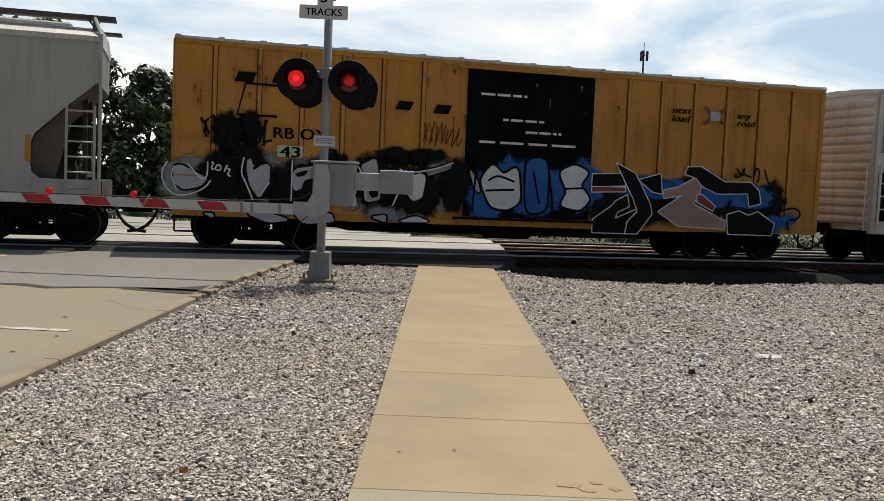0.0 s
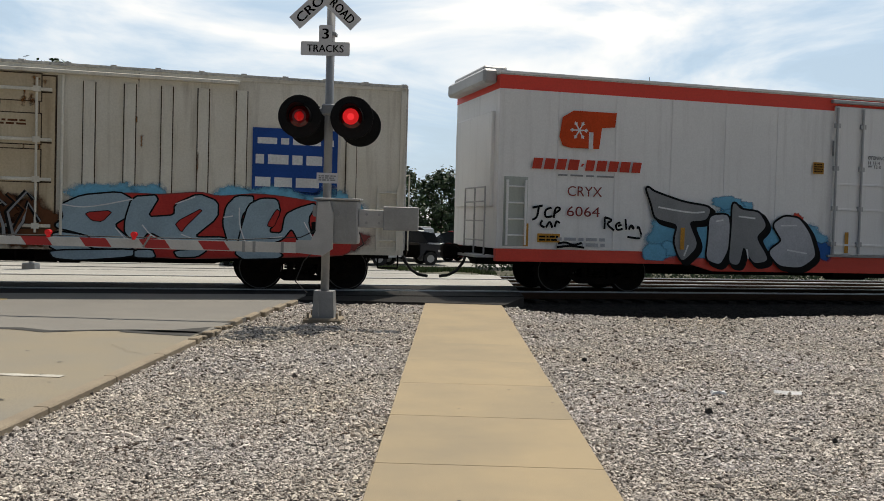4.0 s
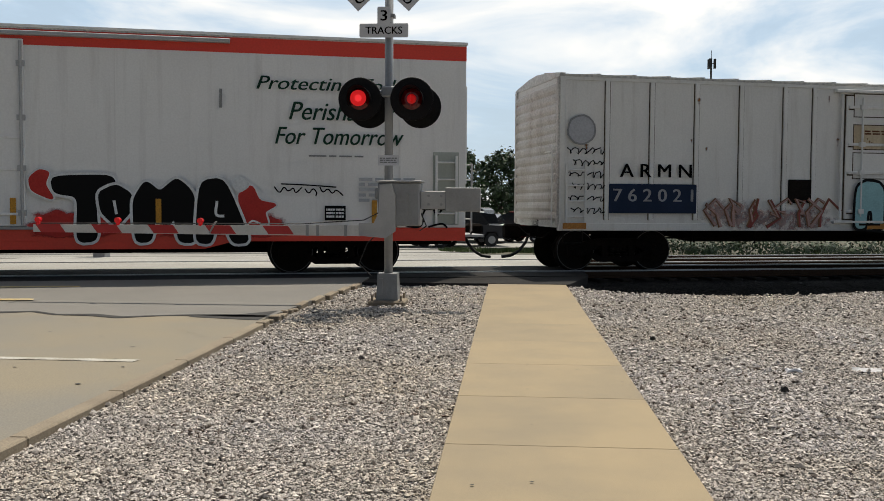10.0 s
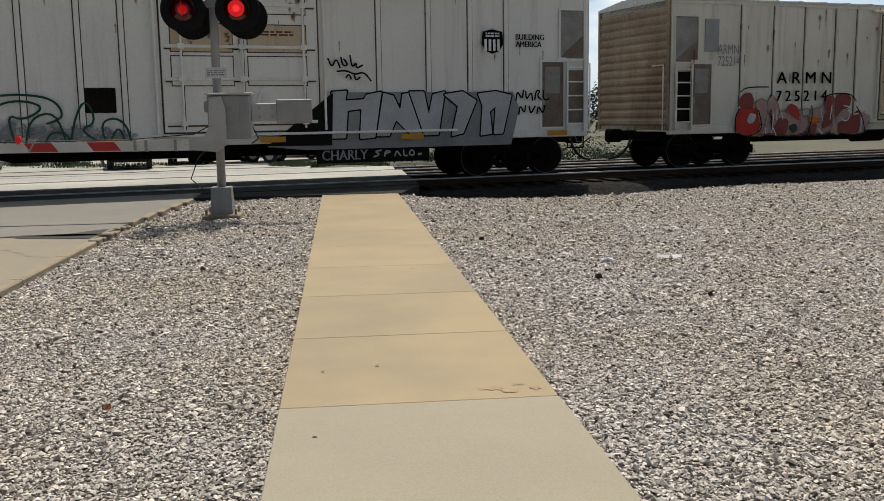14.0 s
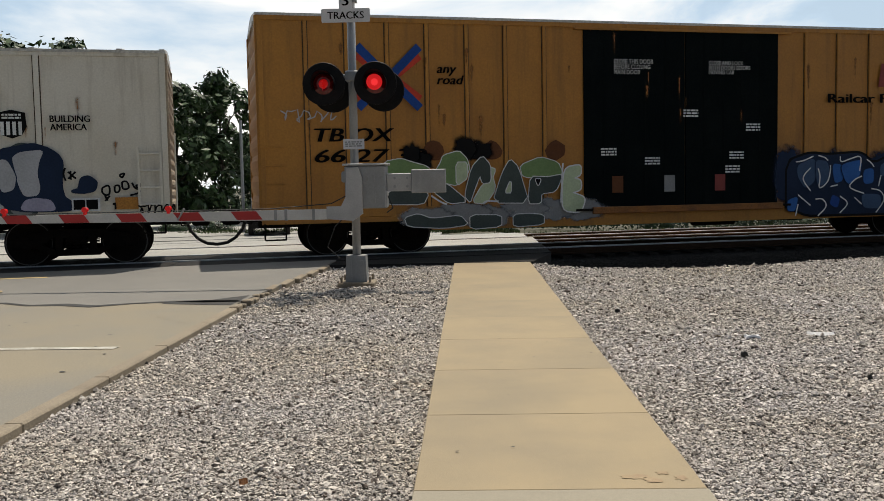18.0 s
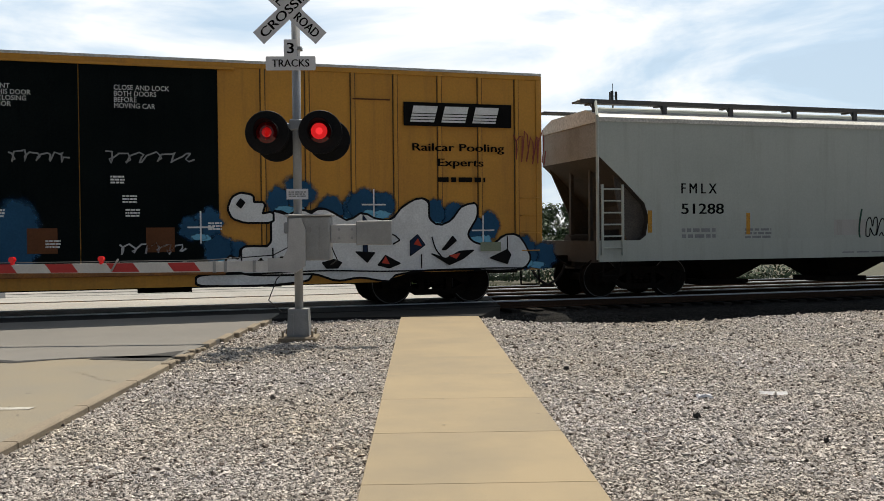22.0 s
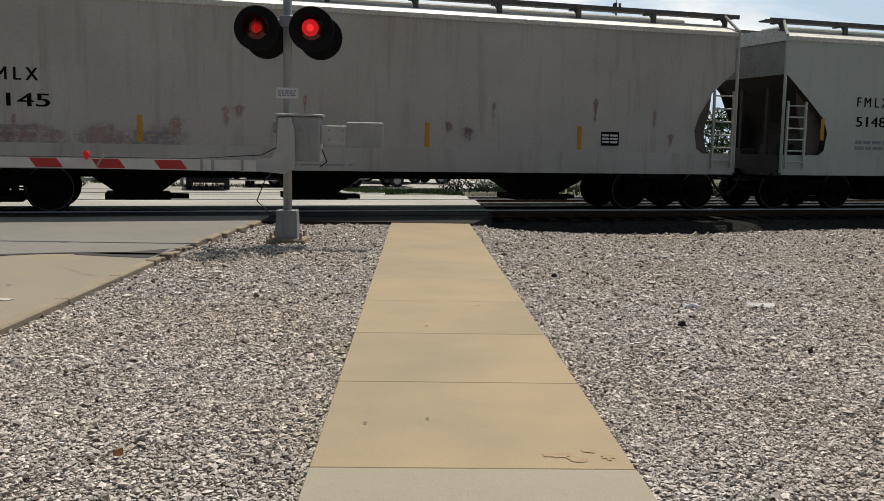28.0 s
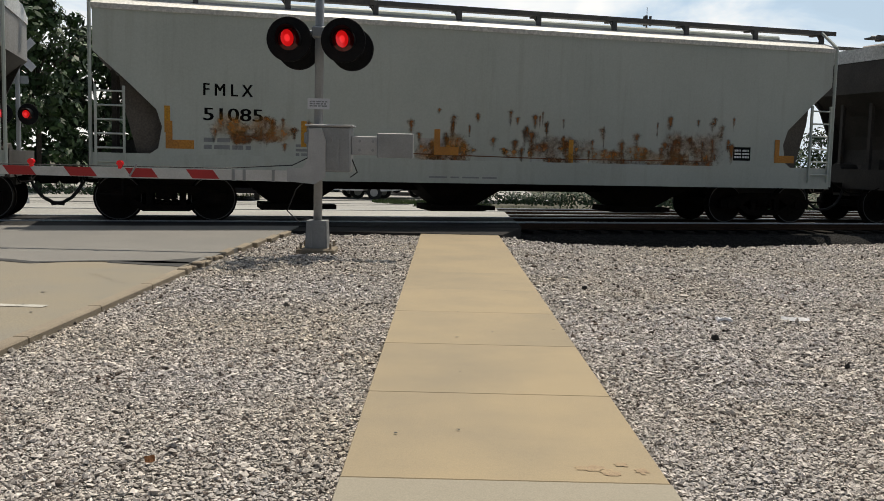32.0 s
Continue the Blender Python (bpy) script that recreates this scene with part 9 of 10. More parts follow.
SIDE_V = [
    [(17, 20), (20, 30), (22, 20)],
    [(25, 31), (32, 32), (27, 19)],
    [(45, 35), (50, 34), (48, 25)],
    [(51, 22), (53, 31), (57, 23), (54, 19)],
    [(60, 45), (62, 51), (64, 41), (60, 31)],
    [(69, 36), (72, 49), (73, 45), (70, 36)],
    [(66, 32), (71, 21), (75, 27), (78, 35), (74, 34), (70, 27)],
    [(83, 27), (88, 35), (89, 30), (88, 21)],
    [(36, 25), (39, 28), (41, 25), (40, 20), (37, 20)],
    [(47, 70), (48, 65), (48, 35), (47, 35)],
    [(14, 81), (15, 86), (16, 83), (15, 78)],
]
for k, (a, b, r) in enumerate(((28, 85, 0.36), (41, 74, 0.30), (50, 81, 0.38), (69, 69, 0.36), (81, 55, 0.36), (96, 30, 0.36), (11, 36, 0.34), (37, 50, 0.25), (5, 60, 0.3))):
    px, pz = 10.5 + 0.073 * a - half, 0.4 + 0.02 * b
    cloud(car, px - r, px + r, pz - r, pz + 1.1 * r, FRONT - 0.001, col("dull_blue"), 440 + k, 2)
    cloud(car, px - 0.6 * r, px + 0.6 * r, pz - 0.9 * r, pz - 0.1, FRONT - 0.003, col("sky_blue"), 460 + k, 2)
    if k in (2, 4, 8):
        mural_lines(car, px - 0.3, px + 0.3, pz - 0.3, pz + 0.3, FRONT - 0.005, [[(50, 0), (50, 100)], [(10, 50), (90, 50)]], 0.03, W, "graffiti_glint")
mural(car, 10.5 - half, 17.8 - half, 0.4, 2.4, FRONT - 0.010, SIDE_U, W, col("black"), 0.04, 0.006, None, 1)
mural(car, 10.5 - half, 17.8 - half, 0.4, 2.4, FRONT - 0.018, SIDE_V, (col("black"), col("black"), col("black"), col("black"), col("navy")), col("black"), 0.012, 0.003, None, 0)
mural(car, 10.5 - half, 17.8 - half, 0.4, 2.4, FRONT - 0.034, [
    [(18, 21), (20, 27), (21, 21)],
    [(25, 29), (29, 30), (27, 23)],
    [(61, 42), (62, 47), (63, 40)],
    [(52, 24), (53, 30), (54, 23)],
    [(71, 30), (74, 32), (73, 27)],
], col("crimson"), col("maroon"), 0.006, 0.003, None, 0)
mural_lines(car, 10.5 - half, 17.8 - half, 0.4, 2.4, FRONT - 0.042, [
    [(4, 16), (23, 16), (36, 18), (55, 15), (80, 17), (94, 16)],
    [(49, 63), (49, 53), (55, 53), (57, 46)],
    [(29, 45), (32, 52)],
    [(66, 49), (67, 35), (71, 21)],
    [(63, 32), (63, 18)],
    [(88, 49), (88, 35)],
    [(15, 40), (15, 20)],
    [(23, 40), (23, 20)],
    [(42, 57), (43, 50)],
    [(55, 42), (57, 46)],
], 0.028, col("black"))
panel(car, "test_panel", 16.34 - half, 16.78 - half, 1.08, 1.26, FRONT - 0.046, col("olive"), "dull yellow test panel")
for x in (7.0, 9.0):
    panel(car, "door_plate", x + 0.9 - half, x + 1.4 - half, 1.15, 1.6, FRONT - 0.003, col("umber"))
block("door_shelf", 7.0 - half, 11.3 - half, -HALF - 0.10, -HALF, 0.72, 0.88, M["rust"], car, "rusty lower door track", 0.01)
scribble(car, 17.1 - half, 17.8 - half, 2.8, 3.6, FRONT - 0.002, col("maroon"), 159, 0.025, 6)
scribble(car, 0.2 - half, 0.6 - half, 2.7, 3.4, FRONT - 0.002, col("silver"), 160, 0.03, 5)
panel(car, "roof_hatch_plate", 3.0 - half, 3.77 - half, 4.06, 4.09, FRONT, col("umber"))
panel(car, "roof_hatch_plate", 13.75 - half, 14.5 - half, 4.06, 4.09, FRONT, col("umber"))

# the run of grey hoppers
R0 = [(1.22, 1.72), (3.69, 1.66), (9.15, 1.75), (11.77, 1.67), (14.2, 1.75)]
car, half = hopper("covered_hopper", 168.95, 184.45, M["hopper"], "pale grey covered hopper with small outline graffiti", 31)
hopper_marks(car, half, "FMLX", "51288", 2.0, 2.31, R0, 31, 13.05)
mural_lines(car, 6.4 - half, 10.2 - half, 0.6, 1.9, HFRONT - 0.003, [
    [(10, 102), (8, 75), (8, 48), (14, 39), (42, 40), (46, 25), (53, 21), (56, 29), (65, 26), (80, 32), (88, 53), (93, 78), (94, 100)],
], 0.05, col("green_dark"))
mural_lines(car, 6.4 - half, 10.2 - half, 0.6, 1.9, HFRONT - 0.004, [
    [(13, 53), (13, 75), (15, 87), (17, 85), (18, 66), (19, 87), (22, 87), (21, 54), (18, 55), (16, 72), (16, 52), (13, 53)],
    [(21, 54), (24, 84), (27, 85), (28, 55), (26, 53), (25, 61), (23, 53)],
    [(28, 55), (29, 84), (31, 88), (33, 74), (36, 89), (37, 85), (37, 54), (34, 53)],
    [(38, 54), (38, 89), (42, 94), (45, 83), (42, 71), (41, 69), (41, 53)],
    [(43, 52), (45, 89), (48, 92), (50, 80), (50, 52), (47, 54), (46, 65), (45, 54)],
    [(46, 75), (47, 77), (47, 69)],
    [(60, 76), (59, 85), (62, 96), (70, 98)],
    [(67, 57), (69, 57), (68, 77), (73, 85), (73, 94), (79, 102), (85, 94), (86, 67)],
    [(63, 56), (60, 58), (62, 76), (59, 78)],
    [(75, 60), (76, 82), (78, 80)],
    [(57, 52), (56, 46), (63, 37), (70, 42), (79, 41)],
    [(49, 37), (50, 31), (53, 32), (53, 38)],
    [(53, 77), (54, 73)],
], 0.03, col("black"))
cloud(car, 8.6 - half, 9.4 - half, 0.95, 1.3, HFRONT - 0.001, col("silver"), 477, 3, "", 0.5)
car, half = hopper("covered_hopper", 185.85, 201.2, M["hopper"], "grey covered hopper with faint green graffiti", 32)
hopper_marks(car, half, "FMLX", "51339", 1.8, 2.30, [(1.2, 1.7), (3.15, 1.55), (5.94, 1.55), (9.18, 1.55), (11.80, 1.55), (13.99, 1.75)], 32, 12.8)
scribble(car, 4.6 - half, 5.7 - half, 1.3, 1.85, HFRONT - 0.003, col("green_dark"), 162, 0.035, 6)
scribble(car, 6.5 - half, 7.4 - half, 1.35, 1.6, HFRONT - 0.003, col("grey"), 163, 0.025, 5)
flat("graffiti_tag", *merged([stroke([(7.9 - half, 1.72), (9.0 - half, 1.78), (10.4 - half, 1.74)], 0.02), stroke([(8.2 - half, 1.3), (9.3 - half, 1.12), (10.5 - half, 1.16)], 0.02)]), HFRONT - 0.003, col("green_dark"), car)
panel(car, "graffiti_fill", 4.6 - half, 4.85 - half, 1.55, 1.9, HFRONT - 0.002, col("olive"))
car, half = hopper("covered_hopper", 202.6, 218.7, M["hopper_old"], "soiled pinkish grey covered hopper with dark ends", 33, True)
hopper_marks(car, half, "FMLX", "2145", 1.15, 2.37, [(0.82, 1.95), (3.7, 1.6), (9.1, 1.6), (12.4, 1.6)], 33, 12.9)
cloud(car, 0.9 - half, 4.2 - half, 0.95, 1.6, HFRONT - 0.0005, col("dusty"), 164, 4, "", 0.35)
streaks(car, "dirt_streak", -7.0, 7.0, 1.3, 2.4, HFRONT, col("dusty"), 165, 16, (0.03, 0.15), (0.2, 0.7))
car, half = hopper("covered_hopper", 220.0, 235.65, M["hopper"], "grey covered hopper with faint outlined graffiti", 34)
hopper_marks(car, half, "FMLX", "51487", 1.97, 2.42, [(1.05, 1.9), (3.8, 1.7), (6.3, 1.7), (9.0, 1.6), (13.75, 1.8)], 34, 12.84)
for k, (a, b, z0, z1, tone, dense) in enumerate(((11.2, 11.75, 1.2, 1.72, "orange", 0.5), (13.55, 14.1, 1.2, 1.75, "orange", 0.5), (2.9, 3.8, 1.25, 1.8, "dusty", 0.35), (4.5, 5.2, 1.3, 1.75, "dusty", 0.45), (8.0, 11.0, 1.25, 1.75, "aqua", 0.25))):
    cloud(car, a - half, b - half, z0, z1, HFRONT - 0.001, col(tone), 169 + k, 2 if b - a < 1 else 5, "", dense)
mural_lines(car, 2.93 - half, 13.98 - half, 0.8, 1.9, HFRONT - 0.003, [
    [(-1, 88), (1, 69), (0, 43)],
    [(9, 82), (11, 86), (12, 89), (13, 70)],
    [(14, 83), (14, 70), (16, 88), (20, 82), (20, 51)],
    [(38, 81), (39, 70), (40, 85), (41, 67), (42, 85)],
    [(44, 83), (48, 87), (49, 59), (46, 44)],
    [(51, 53), (52, 81), (54, 89), (56, 83), (56, 50)],
], 0.045, col("black"))
mural_lines(car, 2.93 - half, 13.98 - half, 0.8, 1.9, HFRONT - 0.003, [
    [(51, 50), (52, 77), (53, 88), (55, 85), (56, 48)],
    [(53, 69), (54, 70), (54, 54)],
    [(58, 44), (59, 82), (61, 92), (64, 89), (65, 75)],
    [(65, 48), (65, 81), (67, 94), (70, 88), (72, 66), (71, 47), (69, 52)],
    [(61, 50), (61, 61), (62, 47)],
    [(67, 62), (69, 49)],
    [(46, 89), (48, 87), (49, 52), (47, 44)],
    [(52, 18), (52, 35), (52, 18)],
    [(53, 21), (54, 35), (55, 16)],
    [(56, 24), (57, 30), (58, 19)],
    [(59, 38), (59, 14), (61, 17)],
    [(65, 20), (66, 34), (67, 21), (69, 35), (72, 27)],
    [(56, 48), (57, 54)],
], 0.045, col("black"))
mural_lines(car, 2.93 - half, 13.98 - half, 0.8, 1.9, HFRONT - 0.0035, [
    [(1, 65), (2, 87), (3, 58), (4, 84)],
    [(4, 55), (6, 81), (6, 58)],
    [(15, 60), (16, 78), (19, 76), (20, 55)],
    [(29, 22), (32, 37), (36, 17), (39, 36), (44, 22), (48, 36)],
    [(25, 60), (28, 80), (30, 55), (33, 78), (35, 60)],
], 0.045, col("dusty"))
SIDE_W = [
    [(78, 12), (79, 85), (81, 83), (81, 46), (82, 45), (83, 92), (84, 89), (83, 10)],
    [(82, 86), (83, 86), (83, 46), (82, 45)],
    [(84, 72), (84, 90), (87, 93), (89, 94), (89, 74), (87, 53), (87, 7), (84, 7), (85, 47)],
    [(87, 10), (88, 65), (90, 105), (91, 103), (90, 54), (93, 49), (93, 8)],
    [(92, 57), (93, 101), (94, 87), (96, 101), (97, 88), (97, 56), (95, 41), (95, 9), (93, 8), (93, 42)],
]
mural(car, 2.93 - half, 13.98 - half, 0.8, 1.9, HFRONT - 0.004, SIDE_W, (col("green_dark"), M["reflector"], W, col("green_dark"), W), col("black"), 0.025, 0.008, None, 1)
put = mark(car, half)
panel(car, "test_panel", 12.75 - half, 13.1 - half, 1.5, 1.74, HFRONT - 0.014, K, "black test panel")
car, half = hopper("covered_hopper", 237.1, 252.5, M["hopper"], "grey covered hopper with orange rust blooms along the side", 35)
hopper_marks(car, half, "FMLX", "51085", 1.92, 2.38, [(1.28, 1.95), (3.75, 1.75), (9.2, 1.55)], 35, 12.98)
streaks(car, "rust_streak", 2.0 - half, 4.0 - half, 1.3, 2.0, HFRONT, M["rust"], 171, 16, (0.02, 0.1), (0.2, 0.6))
streaks(car, "rust_streak", 5.8 - half, 13.0 - half, 1.15, 2.35, HFRONT, M["rust"], 172, 70, (0.02, 0.10), (0.15, 0.7))
streaks(car, "rust_streak", 5.8 - half, 12.5 - half, 1.2, 1.6, HFRONT - 0.001, M["orange"], 173, 22, (0.03, 0.12), (0.1, 0.3))
for k, (xa, xb, za, zc) in enumerate([(5.9, 7.1, 1.2, 1.75), (8.3, 9.6, 1.22, 1.9), (9.9, 11.9, 1.15, 1.7), (11.3, 12.6, 1.15, 2.0), (2.1, 3.4, 1.5, 2.0)]):
    cloud(car, xa - half, xb - half, za, zc, HFRONT - 0.0012, M[("orange", "rust")[k % 2]], 174 + k, 4, "", 0.36)
    cloud(car, xa + 0.3 - half, xb - 0.2 - half, za - 0.05, za + 0.22, HFRONT - 0.0024, M["rust"], 184 + k, 3, "", 0.42)
for x0, z0 in ((1.25, 1.36), (6.3, 1.36), (14.0, 1.36)):
    flat("reflector", [(x0 - half, z0), (x0 + 0.5 - half, z0), (x0 + 0.5 - half, z0 + 0.16), (x0 + 0.12 - half, z0 + 0.16), (x0 + 0.12 - half, z0 + 0.5), (x0 - half, z0 + 0.5)], [tuple(range(6))], HFRONT - 0.003, M["orange"], car)
flat("rust_seam", *merged([stroke([(5.2 - half, 1.38), (9.0 - half, 1.33), (12.5 - half, 1.36)], 0.02)]), HFRONT - 0.002, col("umber"), car)
car, half = hopper("covered_hopper", 254.1, 269.5, M["hopper_old"], "soiled grey covered hopper at the end of the train", 36, True)
hopper_marks(car, half, "FMLX", "51160", 1.8, 2.35, R0, 36, 13.0)


# ---- crossing signal with gate ----
def flat_sign(name, outline, y, thick, material, parent, label=""):
    bm = bmesh.new()
    prism(bm, outline, y, y + thick)
    return part(name, bm, material, parent, label)


def crossbuck(parent, x, y, z, lettered=True):
    blades = []
    for k, (turn, word, lift) in enumerate(((-43.3, "RAIL ROAD", 0.0), (43.3, "CROSSING", -0.02))):
        bm = bmesh.new()
        slab(bm, -0.61, 0.61, -0.0025, 0.0025, -0.114, 0.114)
        blade = part("crossbuck_blade", bm, M["sign_white"], parent, "white crossbuck blade with black letters")
        blade.matrix_basis = pose(x, y + lift, z) @ pose(0, 0, 0, 0, -turn, 0)
        if lettered:
            if k == 0:
                writing(blade, "RAIL", -0.54, -0.13, -0.065, 0.065, -0.006, M["letter"], fat=0.01)
                writing(blade, "ROAD", 0.13, 0.54, -0.065, 0.065, -0.006, M["letter"], fat=0.01)
            else:
                writing(blade, "CROSSING", -0.54, 0.54, -0.065, 0.065, -0.006, M["letter"], fat=0.01)
        blades.append(blade)
    return blades


def ring_disc(bm, c, r, y0, y1, n=28):
    rod(bm, (c[0], y0, c[1]), (c[0], y1, c[1]), r, n)


def lamp_unit(parent, x, y, z, facing, lit, aside=97.6):
    """A flashing light: round black background, hooded housing and red lens; facing -1 to the street, 1 to the far side."""
    bm = bmesh.new()
    ring_disc(bm, (x, z), 0.305, y - 0.006, y + 0.006, 32)
    for k in range(32):
        a = 2 * math.pi * k / 32
        b = 2 * math.pi * (k + 1) / 32
        rod(bm, (x + 0.30 * math.cos(a), y, z + 0.30 * math.sin(a)), (x + 0.30 * math.cos(b), y, z + 0.30 * math.sin(b)), 0.012, 5)
    unit = part("light_background", bm, M["black"], parent, "round black background disc")
    bm = bmesh.new()
    rod(bm, (x, y, z), (x, y - facing * 0.17, z), 0.175, 20, 0.13)
    part("lamp_housing", bm, M["black"], unit)
    bm = bmesh.new()
    n = 20
    for k in range(n):  # the visor: an open half tube round the top of the lens
        a, b = math.pi * (-0.18 + 1.36 * k / n), math.pi * (-0.18 + 1.36 * (k + 1) / n)
        d0 = 0.28 * (0.45 + 0.55 * math.sin(max(0, min(math.pi, a + 0.2))))
        d1 = 0.28 * (0.45 + 0.55 * math.sin(max(0, min(math.pi, b + 0.2))))
        for r in (0.165, 0.172):
            q = [(x + r * math.cos(a), y, z + r * math.sin(a)), (x + r * math.cos(b), y, z + r * math.sin(b)), (x + r * math.cos(b), y + facing * d1, z + r * math.sin(b)), (x + r * math.cos(a), y + facing * d0, z + r * math.sin(a))]
            bm.faces.new([bm.verts.new(p) for p in q])
    part("visor", bm, M["black"], unit)
    bm = bmesh.new()
    rod(bm, (x, y + facing * 0.008, z), (x, y + facing * 0.035, z), 0.152, 28, 0.10)
    part("lens", bm, M["black"] if lit is None else M["lens_rim"], unit, "red lens")
    if lit is not None:
        bm = bmesh.new()
        rod(bm, (x, y + facing * 0.036, z), (x, y + facing * 0.042, z), 0.07, 20, 0.05)
        part("lens_heart", bm, M["lens_dim"], unit, "faint red heart of the lens")
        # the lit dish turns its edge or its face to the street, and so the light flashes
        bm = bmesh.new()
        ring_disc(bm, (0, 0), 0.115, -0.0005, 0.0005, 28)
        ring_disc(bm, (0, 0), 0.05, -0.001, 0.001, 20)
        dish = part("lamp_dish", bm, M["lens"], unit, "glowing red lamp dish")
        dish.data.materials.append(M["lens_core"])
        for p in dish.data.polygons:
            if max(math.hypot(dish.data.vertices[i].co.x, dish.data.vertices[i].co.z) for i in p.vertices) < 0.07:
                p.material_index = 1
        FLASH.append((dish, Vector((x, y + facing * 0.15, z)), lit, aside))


FLASH = []
M["lens_rim"] = surface("red_glass", (0.10, 0.004, 0.004), None, 5, 0.4, 0.15, 0, 60, 0.0)
PX, PY = -2.09, 14.26
signal = tagged(new("crossing_signal"), "railroad crossing signal with crossbuck, flashing red lights and lowered gate", "crossing signal")
bm = bmesh.new()
rod(bm, (0, 0, 0.36), (0, 0, 5.42), 0.062, 20)
part("mast", bm, M["galv"], signal, "grey steel mast", True)
bm = bmesh.new()
bmesh.ops.create_cone(bm, cap_ends=True, segments=4, radius1=0.225, radius2=0.20, depth=0.40, matrix=pose(0, 0, 0.22, 0, 0, 45))
for s in (-1, 1):
    for q in (-1, 1):
        slab(bm, s * 0.09 - 0.03, s * 0.09 + 0.03, q * 0.165 - 0.01, q * 0.165 + 0.01, 0.05, 0.35)
part("mast_base", bm, M["galv"], signal, "cast grey junction base")
bm = bmesh.new()
slab(bm, -0.27, 0.27, -0.27, 0.27, -0.3, 0.03, 0.02)
for s in (-1, 1):
    for q in (-1, 1):
        rod(bm, (s * 0.21, q * 0.21, 0.02), (s * 0.21, q * 0.21, 0.11), 0.018, 6)
part("foundation", bm, M["curb"], signal)
crossbuck(signal, -0.07, -0.10, 4.70)
sign = flat_sign("track_count_sign", [(-0.41, 3.83), (0.28, 3.83), (0.29, 3.85), (0.29, 4.01), (0.28, 4.03), (0.03, 4.03), (0.03, 4.25), (0.02, 4.27), (-0.15, 4.27), (-0.16, 4.25), (-0.16, 4.03), (-0.41, 4.03), (-0.42, 4.01), (-0.42, 3.85)], -0.095, 0.004,
                 M["sign_white"], signal, "white track count sign")
writing(sign, "3", -0.11, -0.02, 4.07, 4.22, -0.099, M["letter"], fat=0.012)
writing(sign, "TRACKS", -0.33, 0.20, 3.88, 3.985, -0.099, M["letter"], fat=0.008)
bm = bmesh.new()
for z in (4.15, 3.92, 4.72):
    slab(bm, -0.09, 0.09, -0.09, 0.075, z - 0.02, z + 0.02)
part("sign_bracket", bm, M["galv"], signal)
bm = bmesh.new()
tube(bm, [(-0.38, 0.0, 3.06), (0.38, 0.0, 3.06)], 0.028, 8)
slab(bm, -0.10, 0.10, -0.09, 0.09, 2.98, 3.14, 0.02)
for s in (-1, 1):
    tube(bm, [(s * 0.38, -0.22, 2.93), (s * 0.38, 0.0, 3.06), (s * 0.42, 0.22, 2.9)], 0.03, 6)
part("light_crossarm", bm, M["galv"], signal)
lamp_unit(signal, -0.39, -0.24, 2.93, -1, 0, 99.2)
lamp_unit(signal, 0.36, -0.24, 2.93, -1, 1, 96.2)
lamp_unit(signal, -0.32, 0.20, 2.86, 1, None)
lamp_unit(signal, 0.44, 0.20, 2.86, 1, None)
plate = block("inventory_plate", -0.15, 0.16, -0.075, -0.068, 1.99, 2.14, M["sign_white"], signal, "small white notice plate", 0.002)
bars(plate, -0.12, 0.13, 2.02, 2.11, -0.078, col("grey"), 3, 200)
mech = block("gate_mechanism", -0.10, 0.50, -0.42, -0.02, 1.12, 1.74, M["galv"], signal, "grey gate motor housing", 0.02)
block("housing_lid", -0.13, 0.53, -0.45, 0.01, 1.74, 1.77, M["galv_light"], mech, "pale lid", 0.008)
bm = bmesh.new()
slab(bm, -0.15, -0.02, -0.40, -0.06, 1.50, 1.66, 0.02)
rod(bm, (0.2, -0.44, 1.55), (0.2, -0.40, 1.55), 0.05, 12)
slab(bm, 0.30, 0.34, -0.44, -0.41, 1.2, 1.6)
tagged(part("hinge_cover", bm, M["galv"], mech), kind="stuff")
bm = bmesh.new()
prism(bm, [(-0.36, 0.98), (-0.36, 1.16), (-0.15, 1.16), (-0.08, 1.30), (-0.06, 1.70), (0.10, 1.72), (0.16, 1.55), (0.16, 1.05), (0.02, 0.95)], -0.50, -0.44)
part("arm_hub", bm, M["galv_light"], mech, "cast arm support")
weight = block("counterweight_arm", 0.50, 0.92, -0.36, -0.30, 1.36, 1.62, M["galv_light"], signal, "pale counterweight bracket", 0.01)
block("counterweight", 0.86, 1.36, -0.40, -0.28, 1.33, 1.67, M["galv"], weight, "grey steel counterweight plate", 0.01)
bm = bmesh.new()
for x, z in ((0.62, 1.43), (0.62, 1.55), (0.8, 1.43), (0.8, 1.55)):
    rod(bm, (x, -0.38, z), (x, -0.35, z), 0.02, 8)
part("bolt", bm, M["galv"], weight)
# gate arm: tapering white board with slanted red bands, joint and lamps
arm = new("gate_arm")
arm.parent = signal
AY, A0, A1 = -0.47, -0.34, -5.14
bm = bmesh.new()
prism(bm, [(A0, 0.975), (A0, 1.125), (-2.6, 1.115), (A1, 1.105), (A1, 0.995), (-2.6, 0.98)], AY - 0.02, AY + 0.025)
board = part("arm_board", bm, M["white_stripe"], arm, "white gate arm board")
for k in range(5):
    x0, x1 = -1.75 - 0.84 * k, -1.29 - 0.84 * k
    flat("red_band", [(x0 + 0.0, 1.113), (x1 - 0.09, 1.113), (x1, 0.990), (x0 + 0.09, 0.990)], [(0, 1, 2, 3)], AY - 0.0235, M["red_stripe"], board, "red reflective band")
bm = bmesh.new()
for x in (-0.55, -0.95, -1.1):
    slab(bm, x - 0.02, x + 0.02, AY - 0.03, AY + 0.03, 0.97, 1.13)
